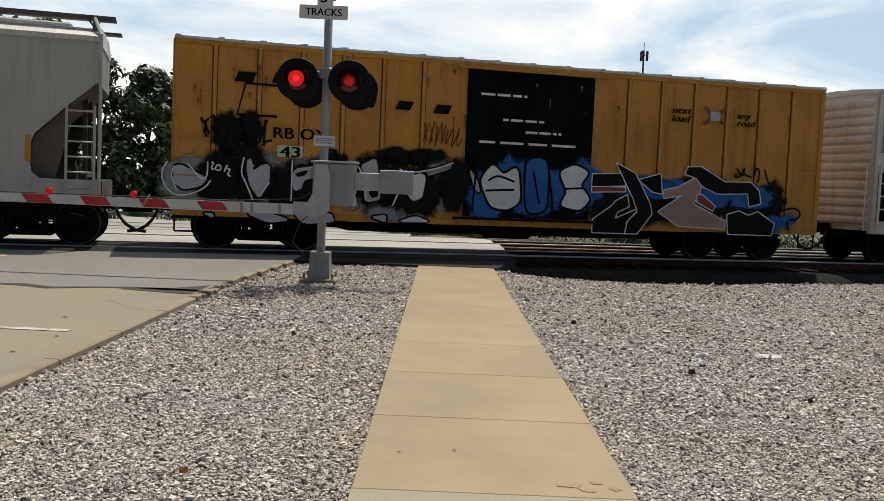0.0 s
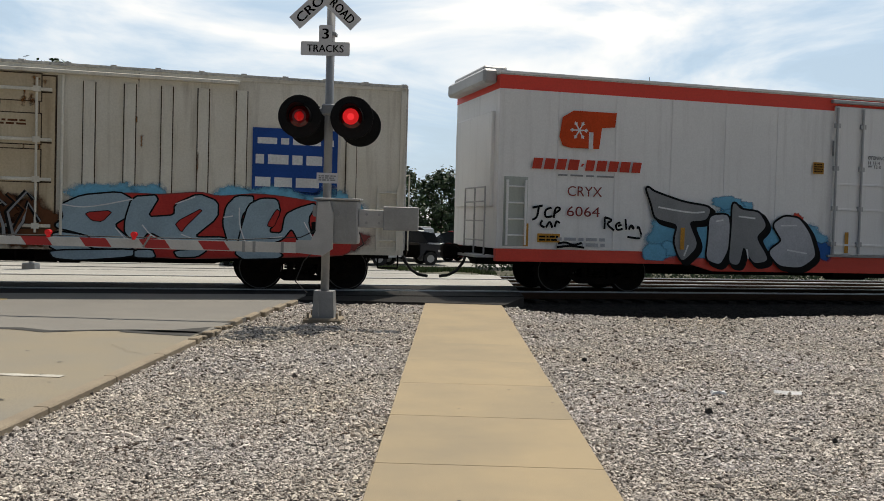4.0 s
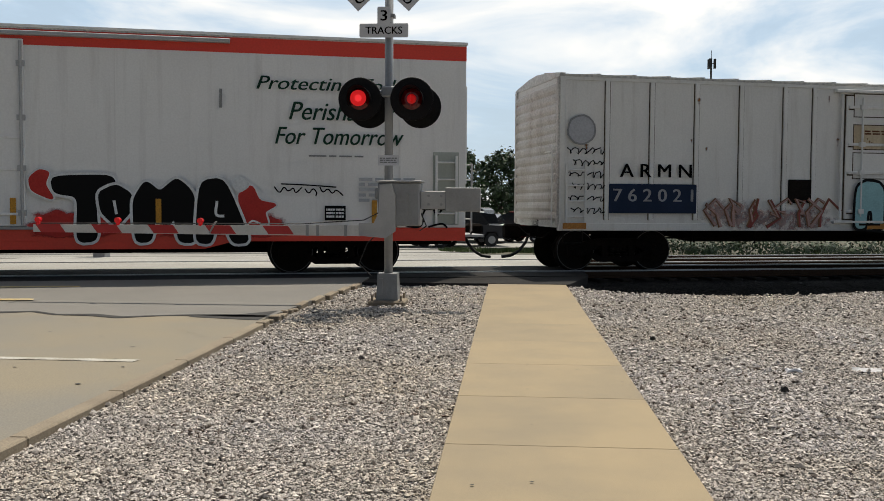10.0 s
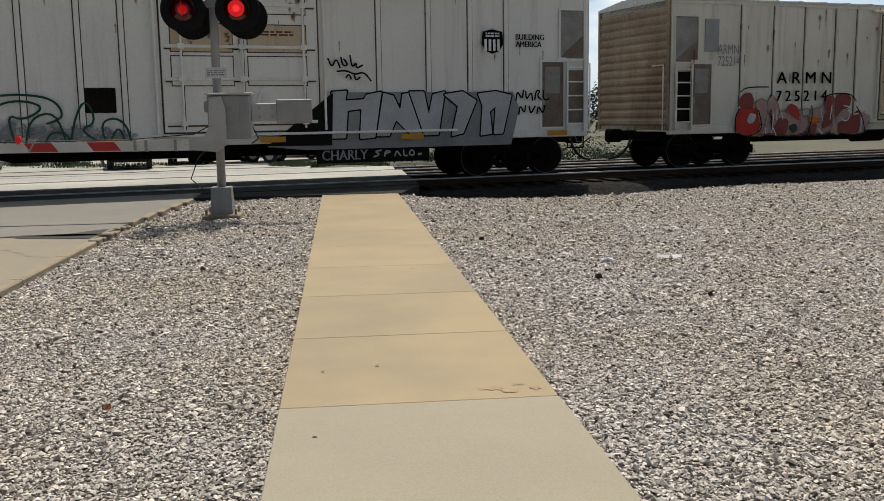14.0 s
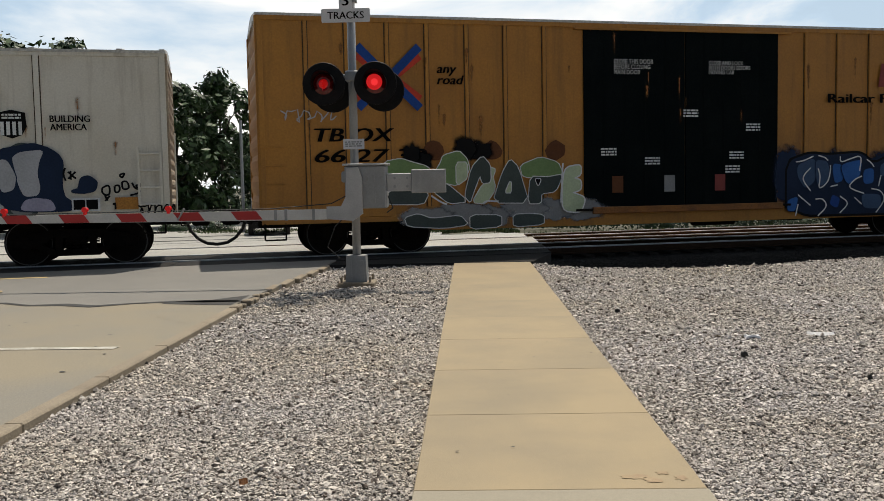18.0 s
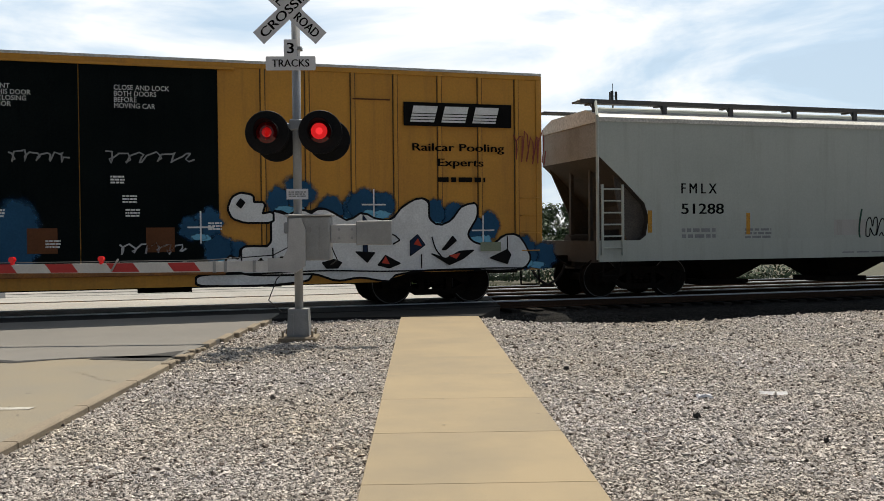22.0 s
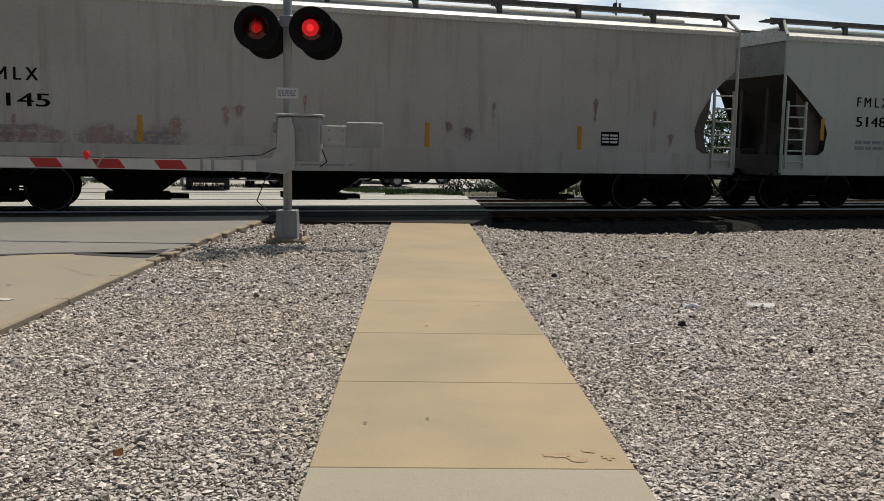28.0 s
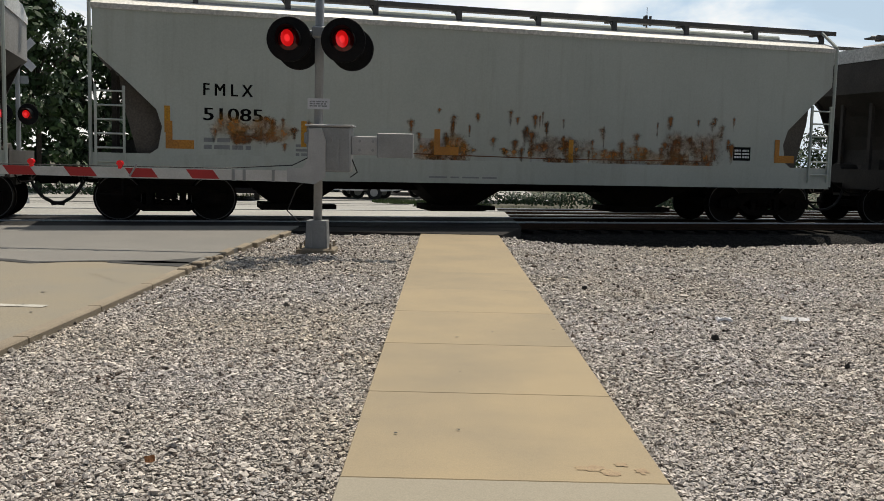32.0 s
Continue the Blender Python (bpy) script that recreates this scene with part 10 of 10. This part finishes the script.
slab(bm, -1.15, -0.34, AY + 0.02, AY + 0.05, 0.98, 1.12)
tube(bm, [(-2.52, AY - 0.03, 1.0), (-2.42, AY - 0.03, 1.17)], 0.014, 5)
tagged(part("arm_joint", bm, M["galv"], board), kind="stuff")
for x in (-5.07, -3.88, -2.66):
    bm = bmesh.new()
    rod(bm, (x, AY, 1.10), (x, AY, 1.15), 0.03, 8)
    rod(bm, (x, AY - 0.04, 1.175), (x, AY + 0.04, 1.175), 0.04, 12)
    lamp = part("arm_lamp", bm, M["arm_lamp"], board, "small red gate lamp")
bm = bmesh.new()
tube(bm, [(-5.1, AY + 0.03, 1.12), (-3.9, AY + 0.03, 1.13), (-2.6, AY + 0.03, 1.135), (-1.2, AY + 0.03, 1.14), (-0.3, AY + 0.05, 1.2), (0.0, -0.42, 1.35)], 0.008, 5)
part("lamp_cable", bm, M["hose"], board)
bm = bmesh.new()
tube(bm, [(0.0, -0.1, 1.15), (-0.3, -0.12, 0.85), (-0.42, -0.1, 0.55), (-0.25, -0.05, 0.38)], 0.008, 5)
tube(bm, [(0.5, -0.2, 1.3), (0.58, -0.25, 1.12), (0.48, -0.2, 1.05)], 0.009, 5)
part("service_cable", bm, M["hose"], signal)
signal.matrix_basis = Matrix.Translation((PX, PY, -0.01))

# the mast on the far side of the tracks
far_signal = tagged(new("crossing_signal"), "distant crossing signal mast with red lights beyond the tracks", "crossing signal")
bm = bmesh.new()
rod(bm, (0, 0, -0.1), (0, 0, 5.3), 0.065, 12)
part("mast", bm, M["galv"], far_signal)
crossbuck(far_signal, 0, 0.1, 4.6, False)
bm = bmesh.new()
slab(bm, -0.3, 0.3, 0.05, 0.055, 3.75, 3.98)
part("track_count_sign", bm, M["sign_back"], far_signal)
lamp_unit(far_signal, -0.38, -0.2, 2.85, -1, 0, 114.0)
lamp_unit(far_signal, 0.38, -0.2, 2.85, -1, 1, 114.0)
block("gate_mechanism", -0.3, 0.3, -0.3, 0.3, 0.9, 1.6, M["galv"], far_signal, "", 0.02)
block("mast_base", -0.2, 0.2, -0.2, 0.2, -0.1, 0.4, M["galv"], far_signal, "", 0.02)
far_signal.matrix_basis = Matrix.Translation((-12.96, 28.8, -0.50))


# ---- trees, far cars and poles beyond the tracks ----
def tree(x, y, z, height, spread, seed, leaf, clumps=60, per=46, low=0.22, label="leafy green tree behind the tracks"):
    """A tapered trunk with limbs and a crown of many small leaf blades in uneven clumps."""
    rng = random.Random(seed)
    root = tagged(new("tree"), label, "tree", "trees beyond the tracks")
    bm = bmesh.new()
    rod(bm, (0, 0, -0.2), (0.1, 0, height * 0.35), 0.035 * height * 0.55, 9, 0.022 * height * 0.55)
    rod(bm, (0.1, 0, height * 0.35), (0.0, 0.1, height * 0.75), 0.022 * height * 0.55, 8, 0.01 * height * 0.4)
    part("trunk", bm, M["bark"], root)
    tips = []
    for k in range(11):
        a = 2.4 * k + rng.uniform(-0.4, 0.4)
        z0 = height * rng.uniform(0.2, 0.6)
        r = spread * rng.uniform(0.5, 0.95)
        end = (r * math.cos(a), r * math.sin(a), z0 + height * rng.uniform(0.12, 0.3))
        bm = bmesh.new()
        mid = (end[0] * 0.5, end[1] * 0.5, z0 + (end[2] - z0) * 0.65)
        rod(bm, (0.05, 0, z0), mid, 0.06, 6, 0.04)
        rod(bm, mid, end, 0.04, 6, 0.015)
        part("limb", bm, M["bark"], root)
        tips.append(end)
    verts, faces = [], []
    for c in range(clumps):
        f = rng.random()
        zc = height * (low + (1 - low) * f)
        reach = spread * (0.35 + 0.75 * math.sin(math.pi * min(0.95, 0.12 + 0.80 * f)) ** 0.8) * rng.uniform(0.25, 1.0)
        a = rng.uniform(0, 2 * math.pi)
        cx, cy = reach * math.cos(a), reach * math.sin(a)
        if f > 0.9:
            cx, cy = 0.45 * cx, 0.45 * cy
        rc = spread * rng.uniform(0.16, 0.30)
        for _ in range(per):
            d = Vector((rng.gauss(0, 1), rng.gauss(0, 1), rng.gauss(0, 0.8)))
            d = d.normalized() * rc * rng.uniform(0.55, 1.0)
            p = Vector((cx, cy, zc)) + d
            s = rng.uniform(0.13, 0.28)
            n = (d.normalized() + Vector((rng.uniform(-0.6, 0.6), rng.uniform(-0.6, 0.6), rng.uniform(0, 0.8)))).normalized()
            t = n.orthogonal().normalized()
            t.rotate(Matrix.Rotation(rng.uniform(0, 6.28), 3, n))
            b = n.cross(t)
            k = len(verts)
            verts += [tuple(p - t * s), tuple(p + b * s * 0.45), tuple(p + t * s), tuple(p - b * s * 0.45)]
            faces.append((k, k + 1, k + 2, k + 3))
    me = bpy.data.meshes.new("crown")
    me.from_pydata(verts, [], faces)
    me.materials.append(leaf)
    part("crown", me, None, root)
    root.matrix_basis = Matrix.Translation((x, y, z))
    return root


def far_at(az, dist):
    return -0.3 + dist * math.sin(radians(az)), 0.5 + dist * math.cos(radians(az))


GZ = -0.7
for k, (az, dist, el, spread, leaf, clumps) in enumerate([
        (-26.5, 52, 8.0, 3.4, "leaf", 80), (-23.3, 50, 8.2, 2.7, "leaf", 90), (-20.3, 53, 6.4, 2.6, "leaf_dark", 80), (-17.6, 54, 6.0, 2.5, "leaf", 80), (-15.0, 56, 6.6, 2.3, "leaf", 80),
        (-12.6, 60, 3.6, 2.6, "leaf_dark", 60), (-10.3, 64, 2.1, 2.8, "leaf_dark", 50), (-8.0, 70, 1.8, 3.2, "leaf", 50), (-5.4, 84, 2.0, 3.6, "leaf_dark", 46), (-2.8, 86, 3.0, 3.4, "leaf", 56),
        (-0.6, 84, 3.1, 3.0, "leaf_dark", 56), (2.6, 90, 2.0, 4.0, "leaf", 46), (6.0, 92, 1.8, 4.2, "leaf_dark", 46), (9.6, 84, 2.2, 3.6, "leaf", 50), (13.5, 90, 1.9, 4.4, "leaf_dark", 46), (18.0, 92, 2.0, 4.6, "leaf", 46), (23.0, 95, 2.0, 5.0, "leaf_dark", 46), (-30.0, 55, 7.6, 3.8, "leaf_dark", 60)]):
    x, y = far_at(az, dist)
    tree(x, y, GZ, 1.4 - GZ + dist * math.tan(radians(el)), spread, 300 + k, M[leaf], int(1.5 * clumps), 46, 0.08 if el > 4 else 0.15,
         "tall leafy green tree beyond the crossing" if el > 4 else "low green tree on the far skyline")


def shrub(x, y, z, r, seed):
    rng = random.Random(seed)
    verts, faces = [], []
    for _ in range(420):
        d = Vector((rng.gauss(0, 1), rng.gauss(0, 1), abs(rng.gauss(0, 0.7)))).normalized()
        p = Vector((d.x * r * 1.5, d.y * r, d.z * r * 0.9 + 0.05)) * rng.uniform(0.6, 1)
        s = rng.uniform(0.05, 0.11)
        t = d.orthogonal().normalized()
        t.rotate(Matrix.Rotation(rng.uniform(0, 6.28), 3, d))
        b = d.cross(t)
        k = len(verts)
        verts += [tuple(p - t * s), tuple(p + b * s * 0.5), tuple(p + t * s), tuple(p - b * s * 0.5)]
        faces.append((k, k + 1, k + 2, k + 3))
    me = bpy.data.meshes.new("shrub")
    me.from_pydata(verts, [], faces)
    me.materials.append(M["leaf_dark"])
    ob = tagged(new("shrub", me), "dark green low shrub beyond the tracks", "shrub", "shrubs beyond the tracks")
    ob.matrix_basis = Matrix.Translation((x, y, z))


for k in range(16):
    x, y = far_at(3.2 + 1.35 * k, 44 + 2.5 * math.sin(3 * k))
    shrub(x, y, GZ, 1.0 + 0.35 * math.sin(5 * k), 400 + k)
for k in range(5):
    x, y = far_at(-15.5 - 2.3 * k, 47 + 1.5 * math.sin(2 * k))
    shrub(x, y, GZ, 0.8 + 0.2 * math.sin(5 * k), 430 + k)

# grass strips between street and lot
rng = random.Random(9)
verts, faces = [], []
for cx, cy, rx, ry, n in ((-2.0, 42.5, 1.5, 1.6, 1500), (0.6, 43.0, 1.3, 1.2, 1000), (7.0, 38.5, 6.5, 3.0, 3200), (-11.0, 45.0, 3.5, 1.5, 900)):
    for _ in range(n):
        a, q = rng.uniform(0, 6.283), math.sqrt(rng.random())
        x, y, h, t = cx + rx * q * math.cos(a), cy + ry * q * math.sin(a), rng.uniform(0.06, 0.16), rng.uniform(0, 3.1)
        z = ground_height(x, y)
        dx, dy = 0.03 * math.cos(t), 0.03 * math.sin(t)
        k = len(verts)
        verts += [(x - dx, y - dy, z), (x + dx, y + dy, z), (x + rng.uniform(-0.05, 0.05), y + rng.uniform(-0.05, 0.05), z + 0.06 + h)]
        faces.append((k, k + 1, k + 2))
me = bpy.data.meshes.new("grass")
me.from_pydata(verts, [], faces)
me.materials.append(M["grass"])
tagged(new("grass", me), "yellow-green mown grass strips", "grass", kind="stuff")


def parked_car(x, y, turn, colour, kind, label):
    """A parked vehicle: body with wheel arches, cabin with glass, wheels, lights."""
    car = tagged(new("parked_car"), label, "car", "cars in the far lot")
    c = paint("car_" + colour, {"white": (0.70, 0.70, 0.70), "black": (0.015, 0.015, 0.018), "silver": (0.36, 0.37, 0.38), "dark": (0.05, 0.05, 0.055), "red": (0.25, 0.03, 0.03)}[colour], 0.3)
    long_, tall = (5.3, 1.85) if kind == "truck" else (4.6, 1.65)
    h = long_ / 2
    bm = bmesh.new()
    if kind == "truck":
        prism(bm, [(-h, 0.45), (-h, 1.05), (-0.35, 1.05), (-0.3, 1.1), (1.15, 1.1), (h - 0.1, 1.0), (h, 0.85), (h, 0.4), (h - 0.55, 0.4), (h - 0.7, 0.75), (h - 1.2, 0.75), (h - 1.4, 0.4), (-h + 1.5, 0.4), (-h + 1.3, 0.75), (-h + 0.8, 0.75), (-h + 0.6, 0.4)], -0.95, 0.95)
        cab = [(-0.35, 1.05), (-0.2, 1.75), (0.0, 1.85), (0.9, 1.85), (1.2, 1.65), (1.65, 1.08)]
    else:
        prism(bm, [(-h, 0.4), (-h, 0.95), (-h + 0.2, 1.05), (0.9, 1.02), (h - 0.25, 0.88), (h, 0.7), (h, 0.32), (h - 0.5, 0.32), (h - 0.65, 0.68), (h - 1.1, 0.68), (h - 1.3, 0.3), (-h + 1.35, 0.3), (-h + 1.2, 0.68), (-h + 0.72, 0.68), (-h + 0.55, 0.32)], -0.88, 0.88)
        cab = [(-h + 0.15, 1.0), (-h + 0.45, 1.55), (-0.9, tall), (0.1, tall), (0.55, 1.5), (1.15, 1.0)]
    body = part("body", bm, c, car)
    bm = bmesh.new()
    prism(bm, cab, -0.78, 0.78)
    part("cabin", bm, M["glass_dark"], car, "dark glass cabin")
    bm = bmesh.new()
    lid = [(q[0], q[1]) for q in cab[1:-1]]
    slab(bm, lid[1][0] - 0.05, lid[-2][0] + 0.05, -0.76, 0.76, tall - 0.04, tall + 0.03, 0.02)
    part("roof_panel", bm, c, car)
    for sx in (-h + 0.95, h - 0.92):
        for sy in (-0.80, 0.80):
            bm = bmesh.new()
            rod(bm, (sx, sy - 0.11, 0.34), (sx, sy + 0.11, 0.34), 0.34, 16)
            w = part("wheel", bm, M["tyre"], car)
            bm = bmesh.new()
            rod(bm, (sx, sy - 0.12, 0.34), (sx, sy + 0.12, 0.34), 0.19, 12)
            part("rim", bm, M["galv_light"], w)
    for sy in (-0.62, 0.62):
        block("headlight", h - 0.06, h + 0.01, sy - 0.16, sy + 0.16, 0.62, 0.78, M["sign_white"], car, "clear headlight")
        block("tail_light", -h - 0.01, -h + 0.05, sy - 0.14, sy + 0.14, 0.68, 0.9, col("red"), car, "red tail light")
    block("bumper", h - 0.02, h + 0.06, -0.8, 0.8, 0.36, 0.52, M["black"], car, "", 0.01)
    car.matrix_basis = Matrix.Translation((x, y, ground_height(x, y) + 0.05)) @ pose(0, 0, 0, 0, 0, turn)


for az, dist, turn, colour, kind, label in [(-12.3, 43.5, -78, "black", "sedan", "black car waiting beyond the tracks"), (-8.9, 46.5, -84, "white", "sedan", "white car parked facing the tracks in the far lot"), (-6.0, 45.5, 168, "white", "truck", "white pickup truck parked in the far lot"),
                                           (-3.5, 46.5, 20, "dark", "truck", "dark pickup truck parked in the far lot"), (-4.9, 54, 15, "silver", "truck", "silver pickup truck parked in the far lot"), (-2.8, 51, 170, "white", "sedan", "white car parked in the far lot"),
                                           (-1.5, 53, 160, "white", "truck", "white pickup truck parked in the far lot"), (0.2, 52, 170, "red", "sedan", "dark red car parked in the far lot"), (-9.6, 54, 170, "silver", "sedan", "silver car parked in the far lot")]:
    x, y = far_at(az, dist)
    parked_car(x, y, turn, colour, kind, label)

x, y = far_at(-13.8, 45)
bm = bmesh.new()
rod(bm, (0, 0, -0.2), (0, 0, 5.3), 0.08, 10, 0.065)
slab(bm, -0.1, 0.1, -0.1, 0.1, -0.2, 0.12)
post = tagged(new("post"), "plain grey steel post before the trees", "post")
part("shaft", bm, M["galv"], post)
post.matrix_basis = Matrix.Translation((x, y, GZ))
mast = tagged(new("antenna_mast"), "distant slim mast with antenna panels", "antenna mast")
bm = bmesh.new()
rod(bm, (0, 0, 0), (0, 0, 25.0), 0.22, 10, 0.14)
part("shaft", bm, M["walk"], mast)
for k in range(3):
    a = 2 * math.pi * k / 3
    bm = bmesh.new()
    slab(bm, 0.55 * math.cos(a) - 0.18, 0.55 * math.cos(a) + 0.18, 0.55 * math.sin(a) - 0.12, 0.55 * math.sin(a) + 0.12, 23.4, 24.9)
    rod(bm, (0, 0, 24.2), (0.6 * math.cos(a), 0.6 * math.sin(a), 24.2), 0.06, 6)
    part("antenna_panel", bm, M["walk"], mast)
bm = bmesh.new()
rod(bm, (0, 0, 24.9), (0, 0, 26.2), 0.05, 6)
part("lightning_rod", bm, M["walk"], mast)
mast.matrix_basis = Matrix.Translation((30.62, 150, -0.7))

# litter and darker stones on the gravel
def scrap_of(name, x, y, s, tall, material, label, category):
    bm = bmesh.new()
    v = [bm.verts.new((s * math.cos(a) * (1.3 if k % 2 else 0.8), 0.5 * s * math.sin(a), 0.012 * math.sin(3 * a))) for k, a in enumerate(np.linspace(0, 2 * math.pi, 9)[:-1])]
    w = [bm.verts.new((p.co.x * 0.8, p.co.y * 0.8, p.co.z + tall)) for p in v]
    made = [bm.faces.new(w), bm.faces.new(v[::-1])] + [bm.faces.new((v[i], v[(i + 1) % 8], w[(i + 1) % 8], w[i])) for i in range(8)]
    ob = tagged(part(name, bm, material), label, category, "litter on the gravel")
    ob.matrix_basis = Matrix.Translation((x, y, ground_height(x, y) + 0.02))


scrap_of("paper_scrap", 2.18, 8.97, 0.08, 0.022, M["sign_white"], "white scrap of paper on the gravel", "litter")
scrap_of("dark_stone", 1.86, 8.12, 0.034, 0.032, M["tar"], "dark stone lying on the gravel", "stone")
scrap_of("dark_stone", 1.25, 10.9, 0.034, 0.03, M["tar"], "dark stone lying on the gravel", "stone")
scrap_of("dark_stone", 2.5, 7.2, 0.02, 0.025, M["tar"], "small dark stone lying on the gravel", "stone")

# ---- loose crushed stone, thickest near the walker ----
def loose_stones():
    rs = np.random.RandomState(4)
    base = np.array([(1, 0, 0), (-1, 0, 0), (0, 1, 0), (0, -1, 0), (0, 0, 1), (0, 0, -1)], float)
    tri = np.array([(0, 2, 4), (2, 1, 4), (1, 3, 4), (3, 0, 4), (2, 0, 5), (1, 2, 5), (3, 1, 5), (0, 3, 5)])
    spots = []
    for y0, y1, per in ((-2.5, 0.0, 400), (0.0, 1.5, 900), (1.5, 2.6, 2200), (2.6, 4.4, 5000), (4.4, 6.5, 3900), (6.5, 9.0, 2100), (9.0, 12.5, 700), (12.5, 17.6, 300)):
        for x0, x1 in ((-3.18, -0.70), (0.70, 0.9 + 0.56 * max(y1, 3.0))):
            x0 = max(x0, -0.8 - 0.56 * max(y1, 4.5))
            n = int((x1 - x0) * (y1 - y0) * per)
            spots.append(np.stack([rs.uniform(x0, x1, n), rs.uniform(y0, y1, n)], 1))
    p = np.concatenate(spots)
    lip = np.interp(p[:, 0], LIP_X, LIP_Y)
    keep = (p[:, 1] < lip + 0.9) & ~((np.abs(p[:, 0] - PX) < 0.28) & (np.abs(p[:, 1] - PY) < 0.28)) & ((p[:, 0] > 0.7) | (p[:, 1] < 17.35))
    keep &= (p[:, 0] > -3.18) | (p[:, 1] < 11)
    p = p[keep]
    n = len(p)
    z = np.array([ground_height(x, y) for x, y in p])
    size = rs.gamma(6.0, 0.0013, n).clip(0.004, 0.022) * (1 + 0.25 * (p[:, 1] > 6.5) + 0.3 * (p[:, 1] > 9) + 0.3 * (p[:, 1] > 12.5))
    v = base[None] * (1 + rs.uniform(-0.35, 0.35, (n, 6, 1))) + rs.uniform(-0.25, 0.25, (n, 6, 3))
    v *= (size[:, None] * np.stack([rs.uniform(0.8, 1.5, n), rs.uniform(0.7, 1.1, n), rs.uniform(0.5, 0.85, n)], 1))[:, None, :]
    a = rs.uniform(0, 2 * np.pi, n)
    c, s = np.cos(a)[:, None], np.sin(a)[:, None]
    tilt = rs.uniform(-0.5, 0.5, n)
    ct, st = np.cos(tilt)[:, None], np.sin(tilt)[:, None]
    y1, z1 = ct * v[:, :, 1] - st * v[:, :, 2], st * v[:, :, 1] + ct * v[:, :, 2]
    v = np.stack([c * v[:, :, 0] - s * y1, s * v[:, :, 0] + c * y1, z1], 2)
    v += np.stack([p[:, 0], p[:, 1], z + 0.6 * size], 1)[:, None, :]
    f = (tri[None] + 6 * np.arange(n)[:, None, None]).reshape(-1)
    me = bpy.data.meshes.new("loose_gravel")
    me.vertices.add(6 * n)
    me.vertices.foreach_set("co", v.reshape(-1))
    me.loops.add(24 * n)
    me.loops.foreach_set("vertex_index", f.astype(np.int32))
    me.polygons.add(8 * n)
    me.polygons.foreach_set("loop_start", np.arange(0, 24 * n, 3, dtype=np.int32))
    me.update(calc_edges=True)
    me.shade_flat()
    me.materials.append(M["stone"])
    me.materials.append(M["stone_dark"])
    me.polygons.foreach_set("material_index", np.repeat((rs.uniform(0, 1, n) < 0.14).astype(np.int32), 8))
    tagged(new("loose_gravel", me), "loose grey and tan crushed gravel stones", "gravel", kind="stuff")


def litter(name, x, y, long, wide, turn, material, label, category):
    """A curled scrap lying on the stones."""
    bm = bmesh.new()
    rows = []
    for i in range(6):
        f = i / 5 - 0.5
        lift = 0.03 + 0.10 * wide * (2 * f) ** 2
        rows.append([bm.verts.new((f * long, s * wide * (0.5 - 0.5 * abs(f)), lift + 0.012 * s)) for s in (-1, 0, 1)])
    for a, b in zip(rows, rows[1:]):
        for k in range(2):
            bm.faces.new((a[k], b[k], b[k + 1], a[k + 1]))
    bmesh.ops.solidify(bm, geom=bm.faces[:], thickness=0.002)
    me = bpy.data.meshes.new(name)
    bm.to_mesh(me)
    bm.free()
    me.materials.append(material)
    ob = tagged(new(name, me), label, category)
    ob.matrix_basis = Matrix.Translation((x, y, ground_height(x, y))) @ Matrix.Rotation(radians(turn), 4, "Z")


loose_stones()
litter("paper_scrap", 2.84, 9.08, 0.24, 0.07, -14, M["sign_white"], "long curled white paper scrap lying on gravel", "litter")
litter("dry_leaf", -1.55, 4.9, 0.045, 0.03, 30, M["rust"], "dry orange-brown leaf lying on gravel", "leaf")


# ---- the train rolls by ----
def motions():
    steps = [0.5 * i for i in range(65)]
    for car, u in TRAIN:
        walk(car, [(t, Matrix.Translation(on_track(u - travel(t), 0, RZ)) @ TRACK_TURN) for t in steps])
    turns = [i / 15 for i in range(481)]
    for axle, x in WHEELSETS:
        walk(axle, [(t, Matrix.Translation((x, 0, WHEEL_R)) @ Matrix.Rotation(-travel(t) / WHEEL_R, 4, "Y")) for t in turns])
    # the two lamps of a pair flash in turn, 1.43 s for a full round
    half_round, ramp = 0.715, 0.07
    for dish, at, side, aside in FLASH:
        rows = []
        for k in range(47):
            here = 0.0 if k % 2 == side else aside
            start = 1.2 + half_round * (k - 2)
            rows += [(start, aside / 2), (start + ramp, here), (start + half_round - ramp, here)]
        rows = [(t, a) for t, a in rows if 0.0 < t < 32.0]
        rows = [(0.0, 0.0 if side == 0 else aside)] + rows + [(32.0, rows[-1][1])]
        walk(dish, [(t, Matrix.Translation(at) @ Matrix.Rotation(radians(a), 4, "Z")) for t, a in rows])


motions()
